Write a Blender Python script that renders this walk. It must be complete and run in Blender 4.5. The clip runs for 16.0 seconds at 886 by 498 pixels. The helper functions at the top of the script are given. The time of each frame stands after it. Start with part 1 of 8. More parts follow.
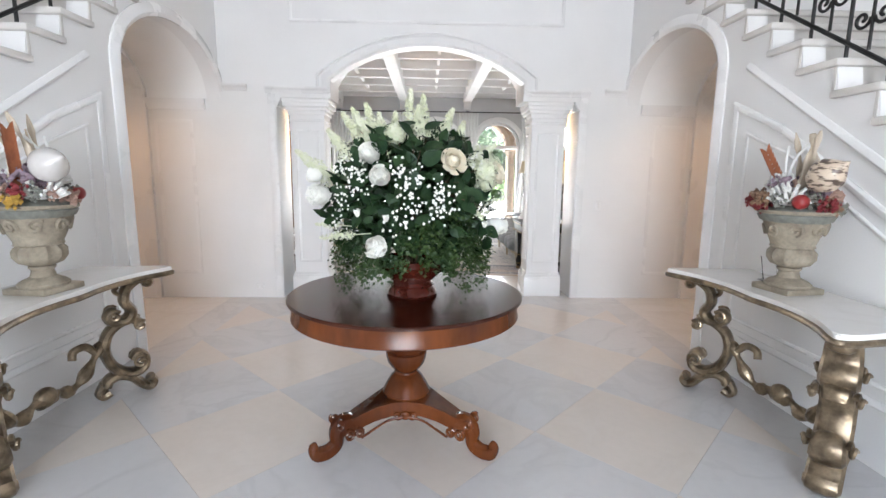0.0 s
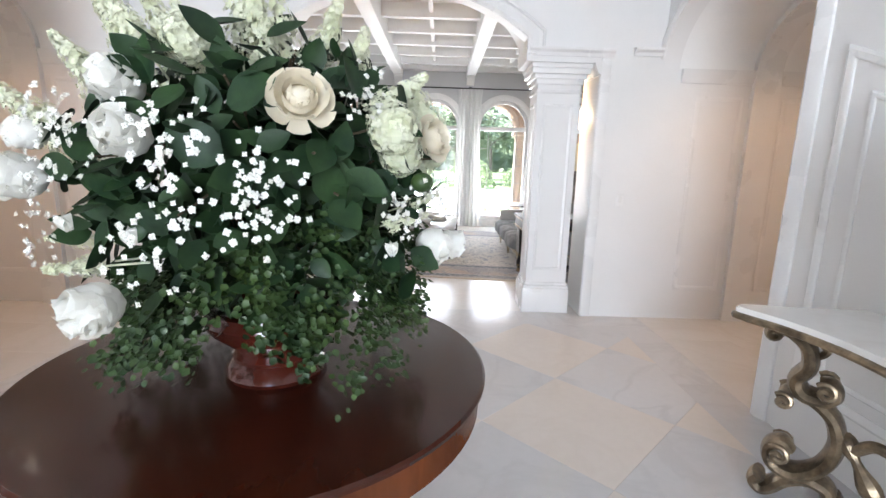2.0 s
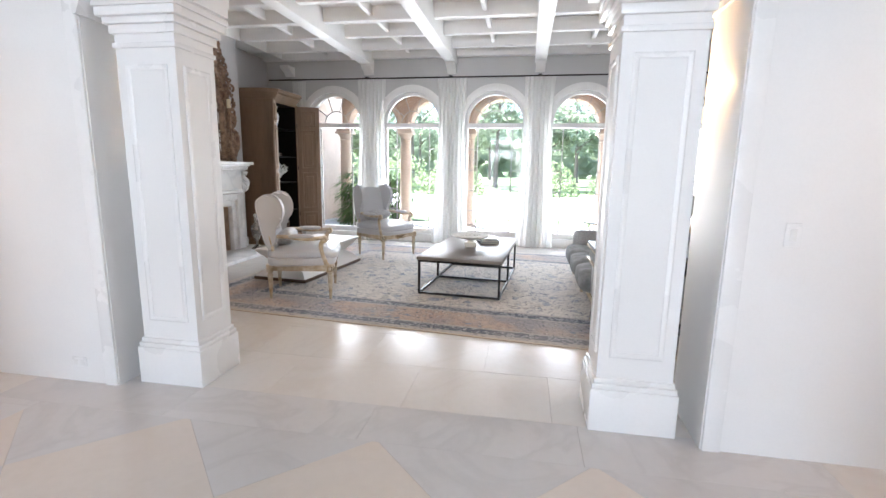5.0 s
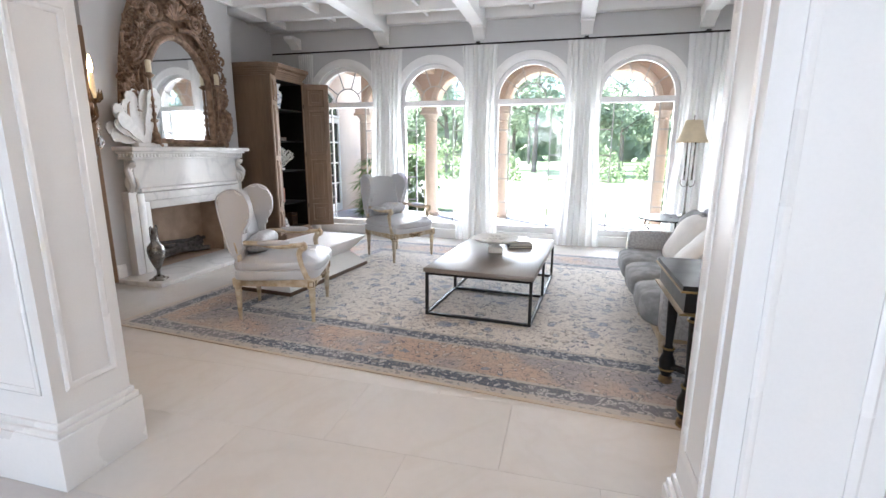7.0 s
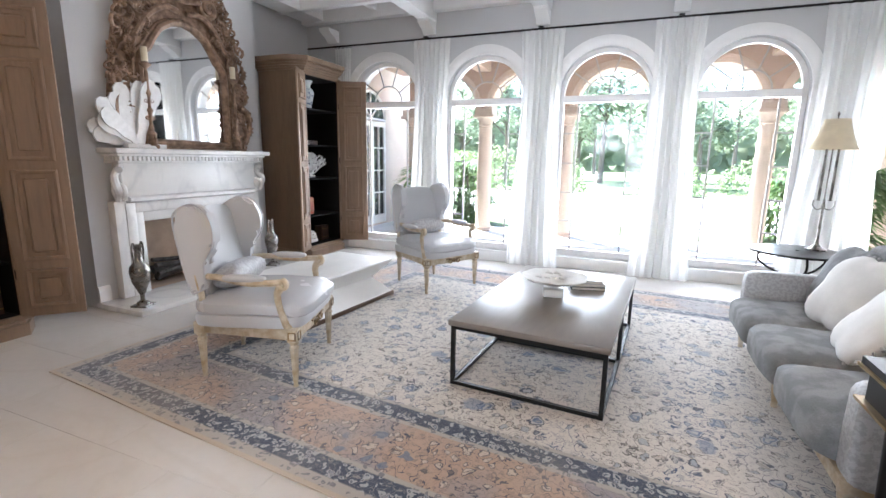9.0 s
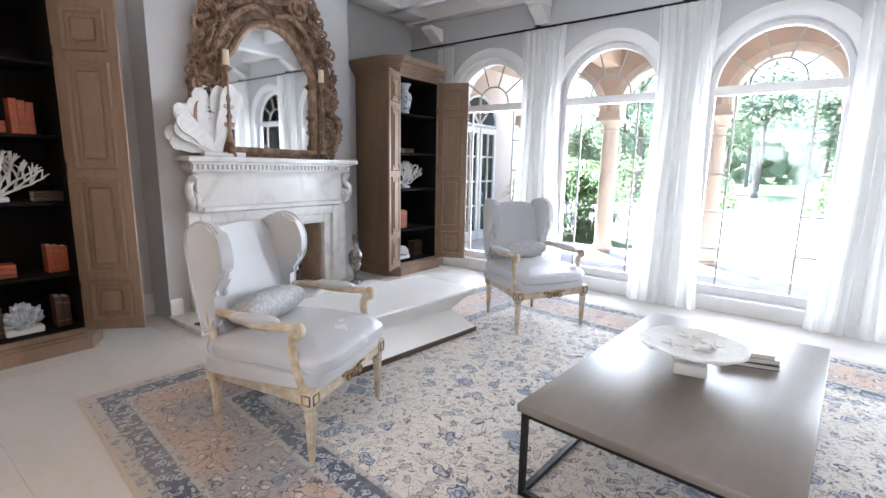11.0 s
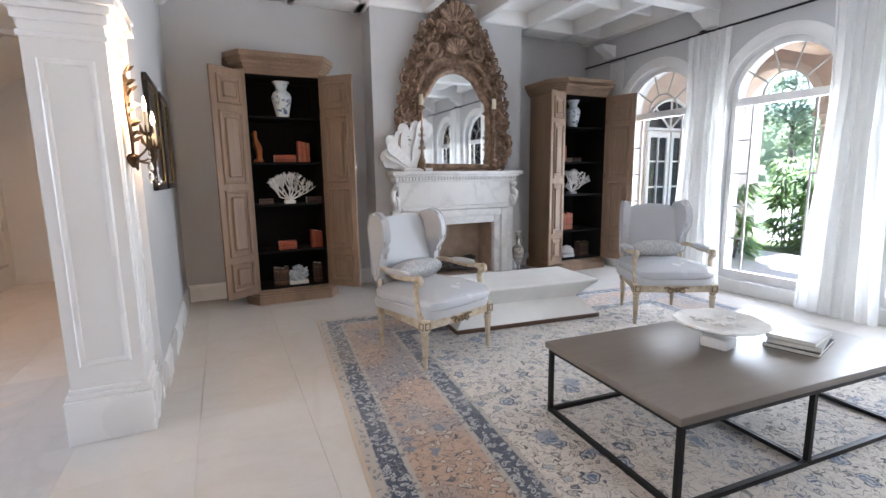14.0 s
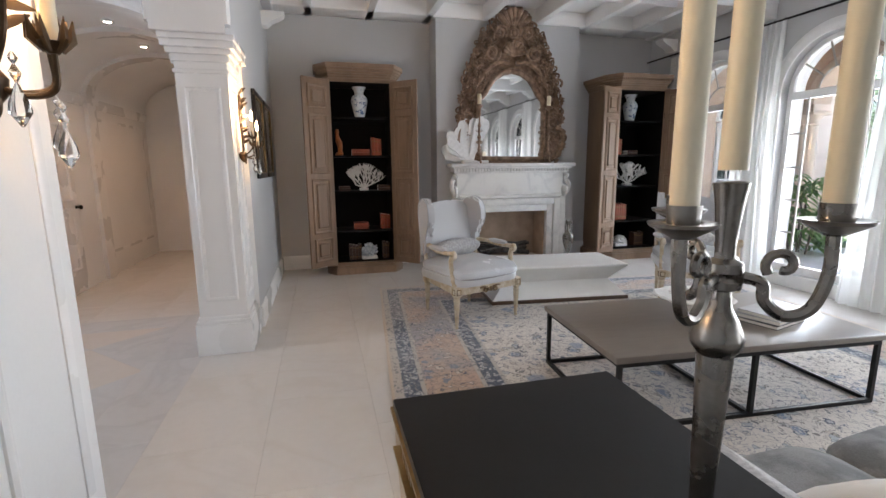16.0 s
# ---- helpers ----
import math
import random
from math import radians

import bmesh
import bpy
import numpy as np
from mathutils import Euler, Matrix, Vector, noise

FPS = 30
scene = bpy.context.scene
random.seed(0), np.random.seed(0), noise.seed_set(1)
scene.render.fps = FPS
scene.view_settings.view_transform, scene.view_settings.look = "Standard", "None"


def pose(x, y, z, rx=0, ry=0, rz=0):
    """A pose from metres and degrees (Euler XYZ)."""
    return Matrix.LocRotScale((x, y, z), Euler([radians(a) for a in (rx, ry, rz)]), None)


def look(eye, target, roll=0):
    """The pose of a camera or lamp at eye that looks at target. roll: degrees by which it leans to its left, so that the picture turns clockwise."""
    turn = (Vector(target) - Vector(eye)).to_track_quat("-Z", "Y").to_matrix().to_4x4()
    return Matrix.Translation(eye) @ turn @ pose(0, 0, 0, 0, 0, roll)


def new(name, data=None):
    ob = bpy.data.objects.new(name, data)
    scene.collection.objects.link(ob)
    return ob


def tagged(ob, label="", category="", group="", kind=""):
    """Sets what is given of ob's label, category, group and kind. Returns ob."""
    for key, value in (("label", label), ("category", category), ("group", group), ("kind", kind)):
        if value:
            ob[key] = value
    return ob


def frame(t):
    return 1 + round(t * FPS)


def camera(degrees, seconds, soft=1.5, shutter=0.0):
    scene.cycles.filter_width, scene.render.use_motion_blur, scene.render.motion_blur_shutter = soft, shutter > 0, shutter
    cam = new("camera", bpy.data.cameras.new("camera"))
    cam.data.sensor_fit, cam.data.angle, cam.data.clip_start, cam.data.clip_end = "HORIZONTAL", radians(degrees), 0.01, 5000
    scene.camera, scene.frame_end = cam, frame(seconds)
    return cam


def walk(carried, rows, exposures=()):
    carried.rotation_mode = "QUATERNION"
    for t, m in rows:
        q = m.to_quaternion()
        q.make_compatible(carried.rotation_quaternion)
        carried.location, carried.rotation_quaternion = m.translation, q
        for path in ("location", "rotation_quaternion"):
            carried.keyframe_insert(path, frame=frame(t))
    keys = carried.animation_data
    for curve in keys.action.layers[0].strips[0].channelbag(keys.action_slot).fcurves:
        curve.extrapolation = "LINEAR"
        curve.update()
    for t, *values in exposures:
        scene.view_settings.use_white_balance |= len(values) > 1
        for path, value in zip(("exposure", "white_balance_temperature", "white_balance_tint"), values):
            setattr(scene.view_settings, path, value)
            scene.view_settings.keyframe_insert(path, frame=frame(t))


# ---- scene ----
cam = camera(87.3, 16.0)
PATH = [
    (0, (0.027, 0.155, 1.523), (0.092, 2.129, 1.209), 0.6),
    (0.5, (0.065, 0.460, 1.515), (0.154, 2.430, 1.180), 0.8),
    (1, (0.164, 0.748, 1.503), (0.251, 2.714, 1.149), 1.0),
    (1.5, (0.271, 1.067, 1.488), (0.333, 3.033, 1.128), 1.3),
    (2, (0.402, 1.386, 1.483), (0.420, 3.351, 1.112), 1.7),
    (2.5, (0.517, 1.689, 1.484), (0.483, 3.655, 1.115), 1.5),
    (3, (0.652, 1.999, 1.486), (0.549, 3.965, 1.133), 1.0),
    (3.5, (0.787, 2.323, 1.485), (0.608, 4.286, 1.148), 0.8),
    (4, (0.863, 2.649, 1.481), (0.610, 4.605, 1.147), 0.9),
    (6.5, (0.828, 4.354, 1.452), (0.386, 6.263, 1.052), 0.4),
    (7, (0.836, 4.622, 1.474), (0.339, 6.514, 1.060), 0.3),
    (7.5, (0.796, 4.984, 1.461), (0.245, 6.865, 1.059), 0.5),
    (8, (0.784, 5.284, 1.461), (0.164, 7.143, 1.064), 0.4),
    (10.5, (0.466, 6.599, 1.434), (-0.555, 8.285, 1.095), 1.7),
    (11, (0.496, 6.789, 1.440), (-0.692, 8.360, 1.093), 1.0),
    (11.5, (0.621, 6.927, 1.444), (-0.744, 8.346, 1.094), 0.1),
    (12, (0.830, 6.956, 1.441), (-0.680, 8.222, 1.098), -0.6),
    (12.5, (1.071, 6.922, 1.435), (-0.541, 8.060, 1.107), -0.6),
    (13, (1.311, 6.869, 1.441), (-0.374, 7.895, 1.117), -0.8),
    (13.5, (1.570, 6.807, 1.449), (-0.172, 7.734, 1.124), -0.8),
    (14, (1.798, 6.776, 1.440), (0.011, 7.617, 1.129), -0.8),
    (14.5, (2.042, 6.776, 1.439), (0.214, 7.522, 1.120), -1.2),
    (15, (2.264, 6.745, 1.431), (0.408, 7.420, 1.118), -1.2),
    (15.5, (2.457, 6.811, 1.440), (0.571, 7.392, 1.112), -1.1),
    (16, (2.635, 6.915, 1.462), (0.729, 7.410, 1.112), -0.5),
]
walk(cam, [(t, look(eye, target, roll)) for t, eye, target, roll in PATH], [(0.0, 2.9, 6100, 10), (3.0, 3.05, 5950, 10), (7.0, 3.15, 5800, 10), (11.0, 3.4, 5600, 10), (14.0, 3.15, 5600, 10), (16.0, 2.75, 5850, 10)])

SKY, SUN, SCONCE, DOWN, WINDOW, HALL_FILL = 0.15, 5.0, 0.95, 3.6, 8.2, 52.0
# ---------- light and exposure ----------
world = bpy.data.worlds.new("sky")
scene.world = world
world.use_nodes = True
_wn = world.node_tree.nodes
_sky = _wn.new("ShaderNodeTexSky")
_sky.sky_type, _sky.sun_disc = "NISHITA", False
_sky.sun_elevation, _sky.sun_rotation = radians(52), radians(-120)
world.node_tree.links.new(_sky.outputs[0], _wn["Background"].inputs[0])
_wn["Background"].inputs[1].default_value = SKY

sun = new("sun", bpy.data.lights.new("sun", "SUN"))
sun.data.energy, sun.data.angle, sun.data.color = SUN, radians(0.5), (1.0, 0.97, 0.93)
sun.matrix_world = look((-8, 22, 18), (0, 14, 0))


def area(name, eye, target, w, h, power, color=(1, 1, 1)):
    ob = new(name, bpy.data.lights.new(name, "AREA"))
    ob.data.shape, ob.data.size, ob.data.size_y, ob.data.energy, ob.data.color = "RECTANGLE", w, h, power, color
    ob.matrix_world = look(eye, target)
    return ob


def point(name, eye, power, color, radius=0.03):
    ob = new(name, bpy.data.lights.new(name, "POINT"))
    ob.data.energy, ob.data.color, ob.data.shadow_soft_size = power, color, radius
    ob.location = eye
    return ob


# ---------- materials ----------
def mat(name, base, rough=0.5, metal=0.0, var=0.10, scale=6.0, fine=60.0, bump=0.1, second=None, rvar=0.1, coat=0.0, spec=0.5, stretch=(1, 1, 1), per_piece=0.0, sheen=0.0, thr=(0.35, 0.65)):
    """A procedural surface: base colour that drifts at two scales toward a second colour, uneven gloss and fine relief."""
    m = bpy.data.materials.new(name)
    m.use_nodes = True
    nt = m.node_tree
    n, l = nt.nodes, nt.links
    b = n["Principled BSDF"]
    tc = n.new("ShaderNodeTexCoord")
    mp = n.new("ShaderNodeMapping")
    mp.inputs["Scale"].default_value = stretch
    l.new(tc.outputs["Object"], mp.inputs[0])
    n1, n2 = n.new("ShaderNodeTexNoise"), n.new("ShaderNodeTexNoise")
    n1.inputs["Scale"].default_value, n1.inputs["Detail"].default_value = scale, 5
    n2.inputs["Scale"].default_value, n2.inputs["Detail"].default_value = fine, 4
    for q in (n1, n2):
        l.new(mp.outputs[0], q.inputs["Vector"])
    c2 = second or tuple(max(0, c * (1 - 2.2 * var)) for c in base)
    ramp = n.new("ShaderNodeValToRGB")
    ramp.color_ramp.elements[0].position, ramp.color_ramp.elements[1].position = thr
    ramp.color_ramp.elements[0].color, ramp.color_ramp.elements[1].color = (*c2, 1), (*base, 1)
    l.new(n1.outputs["Fac"], ramp.inputs[0])
    mx = n.new("ShaderNodeMix")
    mx.data_type, mx.blend_type = "RGBA", "MULTIPLY"
    mx.inputs[0].default_value = min(1.0, var * 3)
    r2 = n.new("ShaderNodeValToRGB")
    r2.color_ramp.elements[0].position, r2.color_ramp.elements[1].position = 0.3, 0.6
    r2.color_ramp.elements[0].color, r2.color_ramp.elements[1].color = (0.72, 0.72, 0.72, 1), (1, 1, 1, 1)
    l.new(n2.outputs["Fac"], r2.inputs[0])
    l.new(ramp.outputs[0], mx.inputs[6])
    l.new(r2.outputs[0], mx.inputs[7])
    out = mx.outputs[2]
    if per_piece:
        oi, hs, mr = n.new("ShaderNodeObjectInfo"), n.new("ShaderNodeHueSaturation"), n.new("ShaderNodeMapRange")
        l.new(oi.outputs["Random"], mr.inputs[0])
        mr.inputs["To Min"].default_value, mr.inputs["To Max"].default_value = 1 - per_piece, 1 + per_piece
        l.new(mr.outputs[0], hs.inputs["Value"])
        l.new(out, hs.inputs["Color"])
        out = hs.outputs[0]
    l.new(out, b.inputs["Base Color"])
    mr2 = n.new("ShaderNodeMapRange")
    mr2.inputs["To Min"].default_value, mr2.inputs["To Max"].default_value = max(0.02, rough - rvar), min(1, rough + rvar)
    l.new(n1.outputs["Fac"], mr2.inputs[0])
    l.new(mr2.outputs[0], b.inputs["Roughness"])
    b.inputs["Metallic"].default_value = metal
    b.inputs["Specular IOR Level"].default_value = spec
    b.inputs["Coat Weight"].default_value = coat
    b.inputs["Coat Roughness"].default_value = 0.08
    b.inputs["Sheen Weight"].default_value = sheen
    if bump:
        bp = n.new("ShaderNodeBump")
        bp.inputs["Strength"].default_value, bp.inputs["Distance"].default_value = bump, 0.004
        l.new(n2.outputs["Fac"], bp.inputs["Height"])
        l.new(bp.outputs[0], b.inputs["Normal"])
    return m


def marble(name, base, vein, rough=0.12, scale=1.6, amount=0.5, per_piece=0.0, coat=0.0):
    """Polished stone with drifting clouds and thin warped veins."""
    m = mat(name, base, rough, var=0.03, scale=1.3, fine=18, bump=0.02, second=tuple(0.85 * c + 0.15 * v for c, v in zip(base, vein)), rvar=0.05, per_piece=per_piece, coat=coat)
    n, l = m.node_tree.nodes, m.node_tree.links
    b = n["Principled BSDF"]
    src = b.inputs["Base Color"].links[0].from_socket
    tc, warp, wave = n.new("ShaderNodeTexCoord"), n.new("ShaderNodeTexNoise"), n.new("ShaderNodeTexNoise")
    oi, add = n.new("ShaderNodeObjectInfo"), n.new("ShaderNodeVectorMath")
    mul = n.new("ShaderNodeVectorMath")
    mul.operation = "SCALE"
    mul.inputs["Scale"].default_value = 37.0
    comb = n.new("ShaderNodeCombineXYZ")
    l.new(oi.outputs["Random"], comb.inputs[0])
    l.new(oi.outputs["Random"], comb.inputs[1])
    l.new(comb.outputs[0], mul.inputs[0])
    l.new(tc.outputs["Object"], add.inputs[0])
    l.new(mul.outputs[0], add.inputs[1])
    warp.inputs["Scale"].default_value, warp.inputs["Detail"].default_value = scale, 6
    wave.inputs["Scale"].default_value, wave.inputs["Detail"].default_value, wave.inputs["Distortion"].default_value = scale * 1.1, 7, 1.6
    l.new(add.outputs[0], warp.inputs["Vector"])
    l.new(add.outputs[0], wave.inputs["Vector"])
    r = n.new("ShaderNodeValToRGB")
    e = r.color_ramp.elements
    e[0].position, e[0].color = 0.44, (0, 0, 0, 1)
    e[1].position, e[1].color = 0.56, (0, 0, 0, 1)
    k = e.new(0.5)
    k.color = (1, 1, 1, 1)
    l.new(wave.outputs["Fac"], r.inputs[0])
    mm = n.new("ShaderNodeMath")
    mm.operation = "MULTIPLY"
    l.new(r.outputs[0], mm.inputs[0])
    l.new(warp.outputs["Fac"], mm.inputs[1])
    m2 = n.new("ShaderNodeMath")
    m2.operation = "MULTIPLY"
    m2.inputs[1].default_value = amount * 1.6
    l.new(mm.outputs[0], m2.inputs[0])
    mx = n.new("ShaderNodeMix")
    mx.data_type = "RGBA"
    mx.inputs[7].default_value = (*vein, 1)
    l.new(m2.outputs[0], mx.inputs[0])
    l.new(src, mx.inputs[6])
    l.new(mx.outputs[2], b.inputs["Base Color"])
    return m


def glass(name, tint=(1, 1, 1), rough=0.0, thin=True):
    """Clear glass; thin panes let light straight through with a reflection on top."""
    m = bpy.data.materials.new(name)
    m.use_nodes = True
    n, l = m.node_tree.nodes, m.node_tree.links
    if not thin:
        b = n["Principled BSDF"]
        b.inputs["Base Color"].default_value = (*tint, 1)
        b.inputs["Transmission Weight"].default_value, b.inputs["Roughness"].default_value, b.inputs["IOR"].default_value = 1, rough, 1.45
        return m
    n.remove(n["Principled BSDF"])
    t, g, mix, f = n.new("ShaderNodeBsdfTransparent"), n.new("ShaderNodeBsdfGlossy"), n.new("ShaderNodeMixShader"), n.new("ShaderNodeFresnel")
    t.inputs[0].default_value = (*tint, 1)
    g.inputs["Roughness"].default_value = 0.02
    f.inputs[0].default_value = 1.3
    l.new(f.outputs[0], mix.inputs[0])
    l.new(t.outputs[0], mix.inputs[1])
    l.new(g.outputs[0], mix.inputs[2])
    l.new(mix.outputs[0], n["Material Output"].inputs[0])
    return m


def emitter(name, color, strength):
    m = bpy.data.materials.new(name)
    m.use_nodes = True
    b = m.node_tree.nodes["Principled BSDF"]
    b.inputs["Base Color"].default_value = (*color, 1)
    b.inputs["Emission Color"].default_value = (*color, 1)
    b.inputs["Emission Strength"].default_value = strength
    return m


WHITE = mat("white_paint", (0.80, 0.79, 0.78), 0.42, var=0.02, scale=1.5, fine=90, bump=0.03)
GLOSS = mat("white_trim_paint", (0.82, 0.81, 0.80), 0.28, var=0.02, scale=2, fine=70, bump=0.03)
GREY = mat("grey_wall_paint", (0.56, 0.56, 0.565), 0.55, var=0.02, scale=1.2, fine=110, bump=0.05)
CEIL = mat("ceiling_paint", (0.87, 0.865, 0.855), 0.5, var=0.02, scale=2, fine=60, bump=0.04)
CREAM = marble("cream_marble", (0.665, 0.605, 0.545), (0.60, 0.53, 0.46), 0.16, 1.2, 0.25, per_piece=0.03)
GREYM = marble("grey_marble", (0.605, 0.592, 0.585), (0.50, 0.49, 0.485), 0.14, 1.3, 0.5, per_piece=0.03)
LIME = marble("limestone", (0.655, 0.63, 0.60), (0.56, 0.515, 0.465), 0.22, 0.9, 0.3, per_piece=0.012)
GROUT = mat("grout", (0.64, 0.61, 0.575), 0.6, var=0.04)
STATUARY = marble("statuary_marble", (0.80, 0.79, 0.77), (0.42, 0.42, 0.44), 0.25, 1.1, 0.35)
PALEM = marble("pale_marble", (0.76, 0.74, 0.71), (0.62, 0.59, 0.55), 0.22, 1.4, 0.3)


# ---------- building helpers ----------
def thing(name, loc=(0, 0, 0), rz=0, label="", category="", group="", kind=""):
    ob = new(name)
    ob.matrix_basis = pose(*loc, 0, 0, rz)
    ob.empty_display_size = 0.1
    return tagged(ob, label, category, group, kind)


def part(name, bm, material, parent=None, label="", smooth=35, m=None):
    me = bpy.data.meshes.new(name)
    bmesh.ops.recalc_face_normals(bm, faces=bm.faces)
    if smooth:
        for f in bm.faces:
            f.smooth = True
        lim = radians(smooth)
        for e in bm.edges:
            if len(e.link_faces) == 2 and e.calc_face_angle(0) > lim:
                e.smooth = False
    bm.to_mesh(me)
    bm.free()
    for k in (material if isinstance(material, (list, tuple)) else [material]):
        me.materials.append(k)
    ob = new(name, me)
    if parent is not None:
        ob.parent = parent
    if m is not None:
        ob.matrix_basis = m
    if label:
        ob["label"] = label
    return ob


def again(ob, m, parent=None):
    """A second object on the same mesh."""
    o = new(ob.name.split(".")[0], ob.data)
    o.parent = parent or ob.parent
    o.matrix_basis = m
    if "label" in ob:
        o["label"] = ob["label"]
    return o


def bmn():
    return bmesh.new()


def box(bm, x0, x1, y0, y1, z0, z1, bevel=0.0, seg=2, m=None):
    r = bmesh.ops.create_cube(bm, size=1.0)
    vs = r["verts"]
    for v in vs:
        v.co = Vector(((x0 + x1) / 2 + v.co.x * (x1 - x0), (y0 + y1) / 2 + v.co.y * (y1 - y0), (z0 + z1) / 2 + v.co.z * (z1 - z0)))
    if bevel:
        es = list({e for v in vs for e in v.link_edges})
        g = bmesh.ops.bevel(bm, geom=es, offset=bevel, segments=seg, affect="EDGES", profile=0.5)
        vs = list({v for f in g["faces"] for v in f.verts} | {v for v in vs if v.is_valid})
    if m is not None:
        bmesh.ops.transform(bm, matrix=m, verts=vs)
    return bm


def prism(bm, outline, axis, a, b, mat_index=0):
    """An outline of 2D points drawn out along an axis from a to b. axis x: points are (y, z); y: (x, z); z: (x, y)."""
    def at(p, v):
        return {"x": (v, p[0], p[1]), "y": (p[0], v, p[1]), "z": (p[0], p[1], v)}[axis]
    lo = [bm.verts.new(at(p, a)) for p in outline]
    hi = [bm.verts.new(at(p, b)) for p in outline]
    fs = [bm.faces.new(lo), bm.faces.new(hi[::-1])]
    k = len(outline)
    fs += [bm.faces.new((lo[i], lo[(i + 1) % k], hi[(i + 1) % k], hi[i])) for i in range(k)]
    for f in fs:
        f.material_index = mat_index
    return fs


def lathe(bm, profile, seg=24, m=None, flutes=0, depth=0.0):
    """Turned shape: profile of (radius, height)."""
    rings = []
    for r, z in profile:
        ring = []
        for k in range(seg):
            a = 2 * math.pi * k / seg
            q = r * (1 - depth * (0.5 - 0.5 * math.cos(a * flutes))) if flutes else r
            ring.append(bm.verts.new((q * math.cos(a), q * math.sin(a), z)))
        rings.append(ring)
    vs = [v for g in rings for v in g]
    for p, q in zip(rings, rings[1:]):
        for k in range(seg):
            bm.faces.new((p[k], p[(k + 1) % seg], q[(k + 1) % seg], q[k]))
    for g, rv in ((rings[0], True), (rings[-1], False)):
        bm.faces.new(g[::-1] if rv else g)
    if m is not None:
        bmesh.ops.transform(bm, matrix=m, verts=vs)
    return vs


def tube(bm, pts, radii, seg=10, flat=1.0, m=None, up=Vector((0, 0, 1))):
    """A bar along points; radii one number or one for each point; flat squeezes it across."""
    pts = [Vector(p) for p in pts]
    if not isinstance(radii, (list, tuple)):
        radii = [radii] * len(pts)
    rings = []
    side = None
    for i, p in enumerate(pts):
        d = (pts[min(i + 1, len(pts) - 1)] - pts[max(i - 1, 0)]).normalized()
        if side is None:
            ref = up if abs(d.dot(up)) < 0.95 else Vector((1, 0, 0))
            side = d.cross(ref).normalized()
        else:
            side = (side - d * side.dot(d)).normalized()
        nrm = side.cross(d)
        rings.append([bm.verts.new(p + radii[i] * (math.cos(2 * math.pi * k / seg) * side * flat + math.sin(2 * math.pi * k / seg) * nrm)) for k in range(seg)])
    for p, q in zip(rings, rings[1:]):
        for k in range(seg):
            bm.faces.new((p[k], p[(k + 1) % seg], q[(k + 1) % seg], q[k]))
    bm.faces.new(rings[0][::-1])
    bm.faces.new(rings[-1])
    vs = [v for g in rings for v in g]
    if m is not None:
        bmesh.ops.transform(bm, matrix=m, verts=vs)
    return vs


def smoothed(pts, n=6):
    """Points of a soft curve through the given ones."""
    pts = [Vector(p) for p in pts]
    q = [2 * pts[0] - pts[1]] + pts + [2 * pts[-1] - pts[-2]]
    out = []
    for i in range(1, len(q) - 2):
        for k in range(n):
            t = k / n
            out.append(0.5 * (2 * q[i] + (q[i + 1] - q[i - 1]) * t + (2 * q[i - 1] - 5 * q[i] + 4 * q[i + 1] - q[i + 2]) * t * t + (3 * q[i] - q[i - 1] - 3 * q[i + 1] + q[i + 2]) * t ** 3))
    return out + [pts[-1]]


def scroll(cx, cz, r0, r1, a0, turns, n=22):
    """Points of a spiral in the x-z plane."""
    return [Vector((cx + (r0 + (r1 - r0) * k / n) * math.cos(a0 + turns * 2 * math.pi * k / n), 0, cz + (r0 + (r1 - r0) * k / n) * math.sin(a0 + turns * 2 * math.pi * k / n))) for k in range(n + 1)]


def arc(cx, cz, rx, rz, a0, a1, n=24):
    return [(cx + rx * math.cos(radians(a0 + (a1 - a0) * k / n)), cz + rz * math.sin(radians(a0 + (a1 - a0) * k / n))) for k in range(n + 1)]


def ribbon(bm, pts, axis, plane, width, depth):
    """A moulding strip that follows 2D points on a wall: width across, standing depth proud, with a chamfered lip."""
    pts = [Vector((p[0], p[1])) for p in pts]
    prof = [(-width / 2, 0), (-width / 2, depth * 0.55), (-width * 0.2, depth), (width * 0.2, depth * 0.8), (width / 2, depth * 0.35), (width / 2, 0)]
    closed = (pts[0] - pts[-1]).length < 1e-6
    if closed:
        pts = pts[:-1]
    k = len(pts)
    rings = []
    for i, p in enumerate(pts):
        a = pts[(i - 1) % k] if closed or i else p
        c = pts[(i + 1) % k] if closed or i < k - 1 else p
        d1, d2 = (p - a), (c - p)
        d1 = d1.normalized() if d1.length else d2.normalized()
        d2 = d2.normalized() if d2.length else d1
        n1, n2 = Vector((-d1.y, d1.x)), Vector((-d2.y, d2.x))
        nn = (n1 + n2)
        nn = nn / max(0.3, nn.dot(n1))
        ring = []
        for o, h in prof:
            q = p + nn * o
            ring.append(bm.verts.new({"x": (plane + h * SGN[0], q.x, q.y), "y": (q.x, plane + h * SGN[0], q.y), "z": (q.x, q.y, plane + h * SGN[0])}[axis]))
        rings.append(ring)
    for i in range(k if closed else k - 1):
        p, q = rings[i], rings[(i + 1) % k]
        for j in range(len(prof)):
            bm.faces.new((p[j], p[(j + 1) % len(prof)], q[(j + 1) % len(prof)], q[j]))
    if not closed:
        bm.faces.new(rings[0])
        bm.faces.new(rings[-1][::-1])


SGN = [1]


def rect_strip(bm, axis, plane, sgn, u0, u1, v0, v1, width=0.035, depth=0.018):
    SGN[0] = sgn
    ribbon(bm, [(u0, v0), (u1, v0), (u1, v1), (u0, v1), (u0, v0)], axis, plane, width, depth)
    SGN[0] = 1


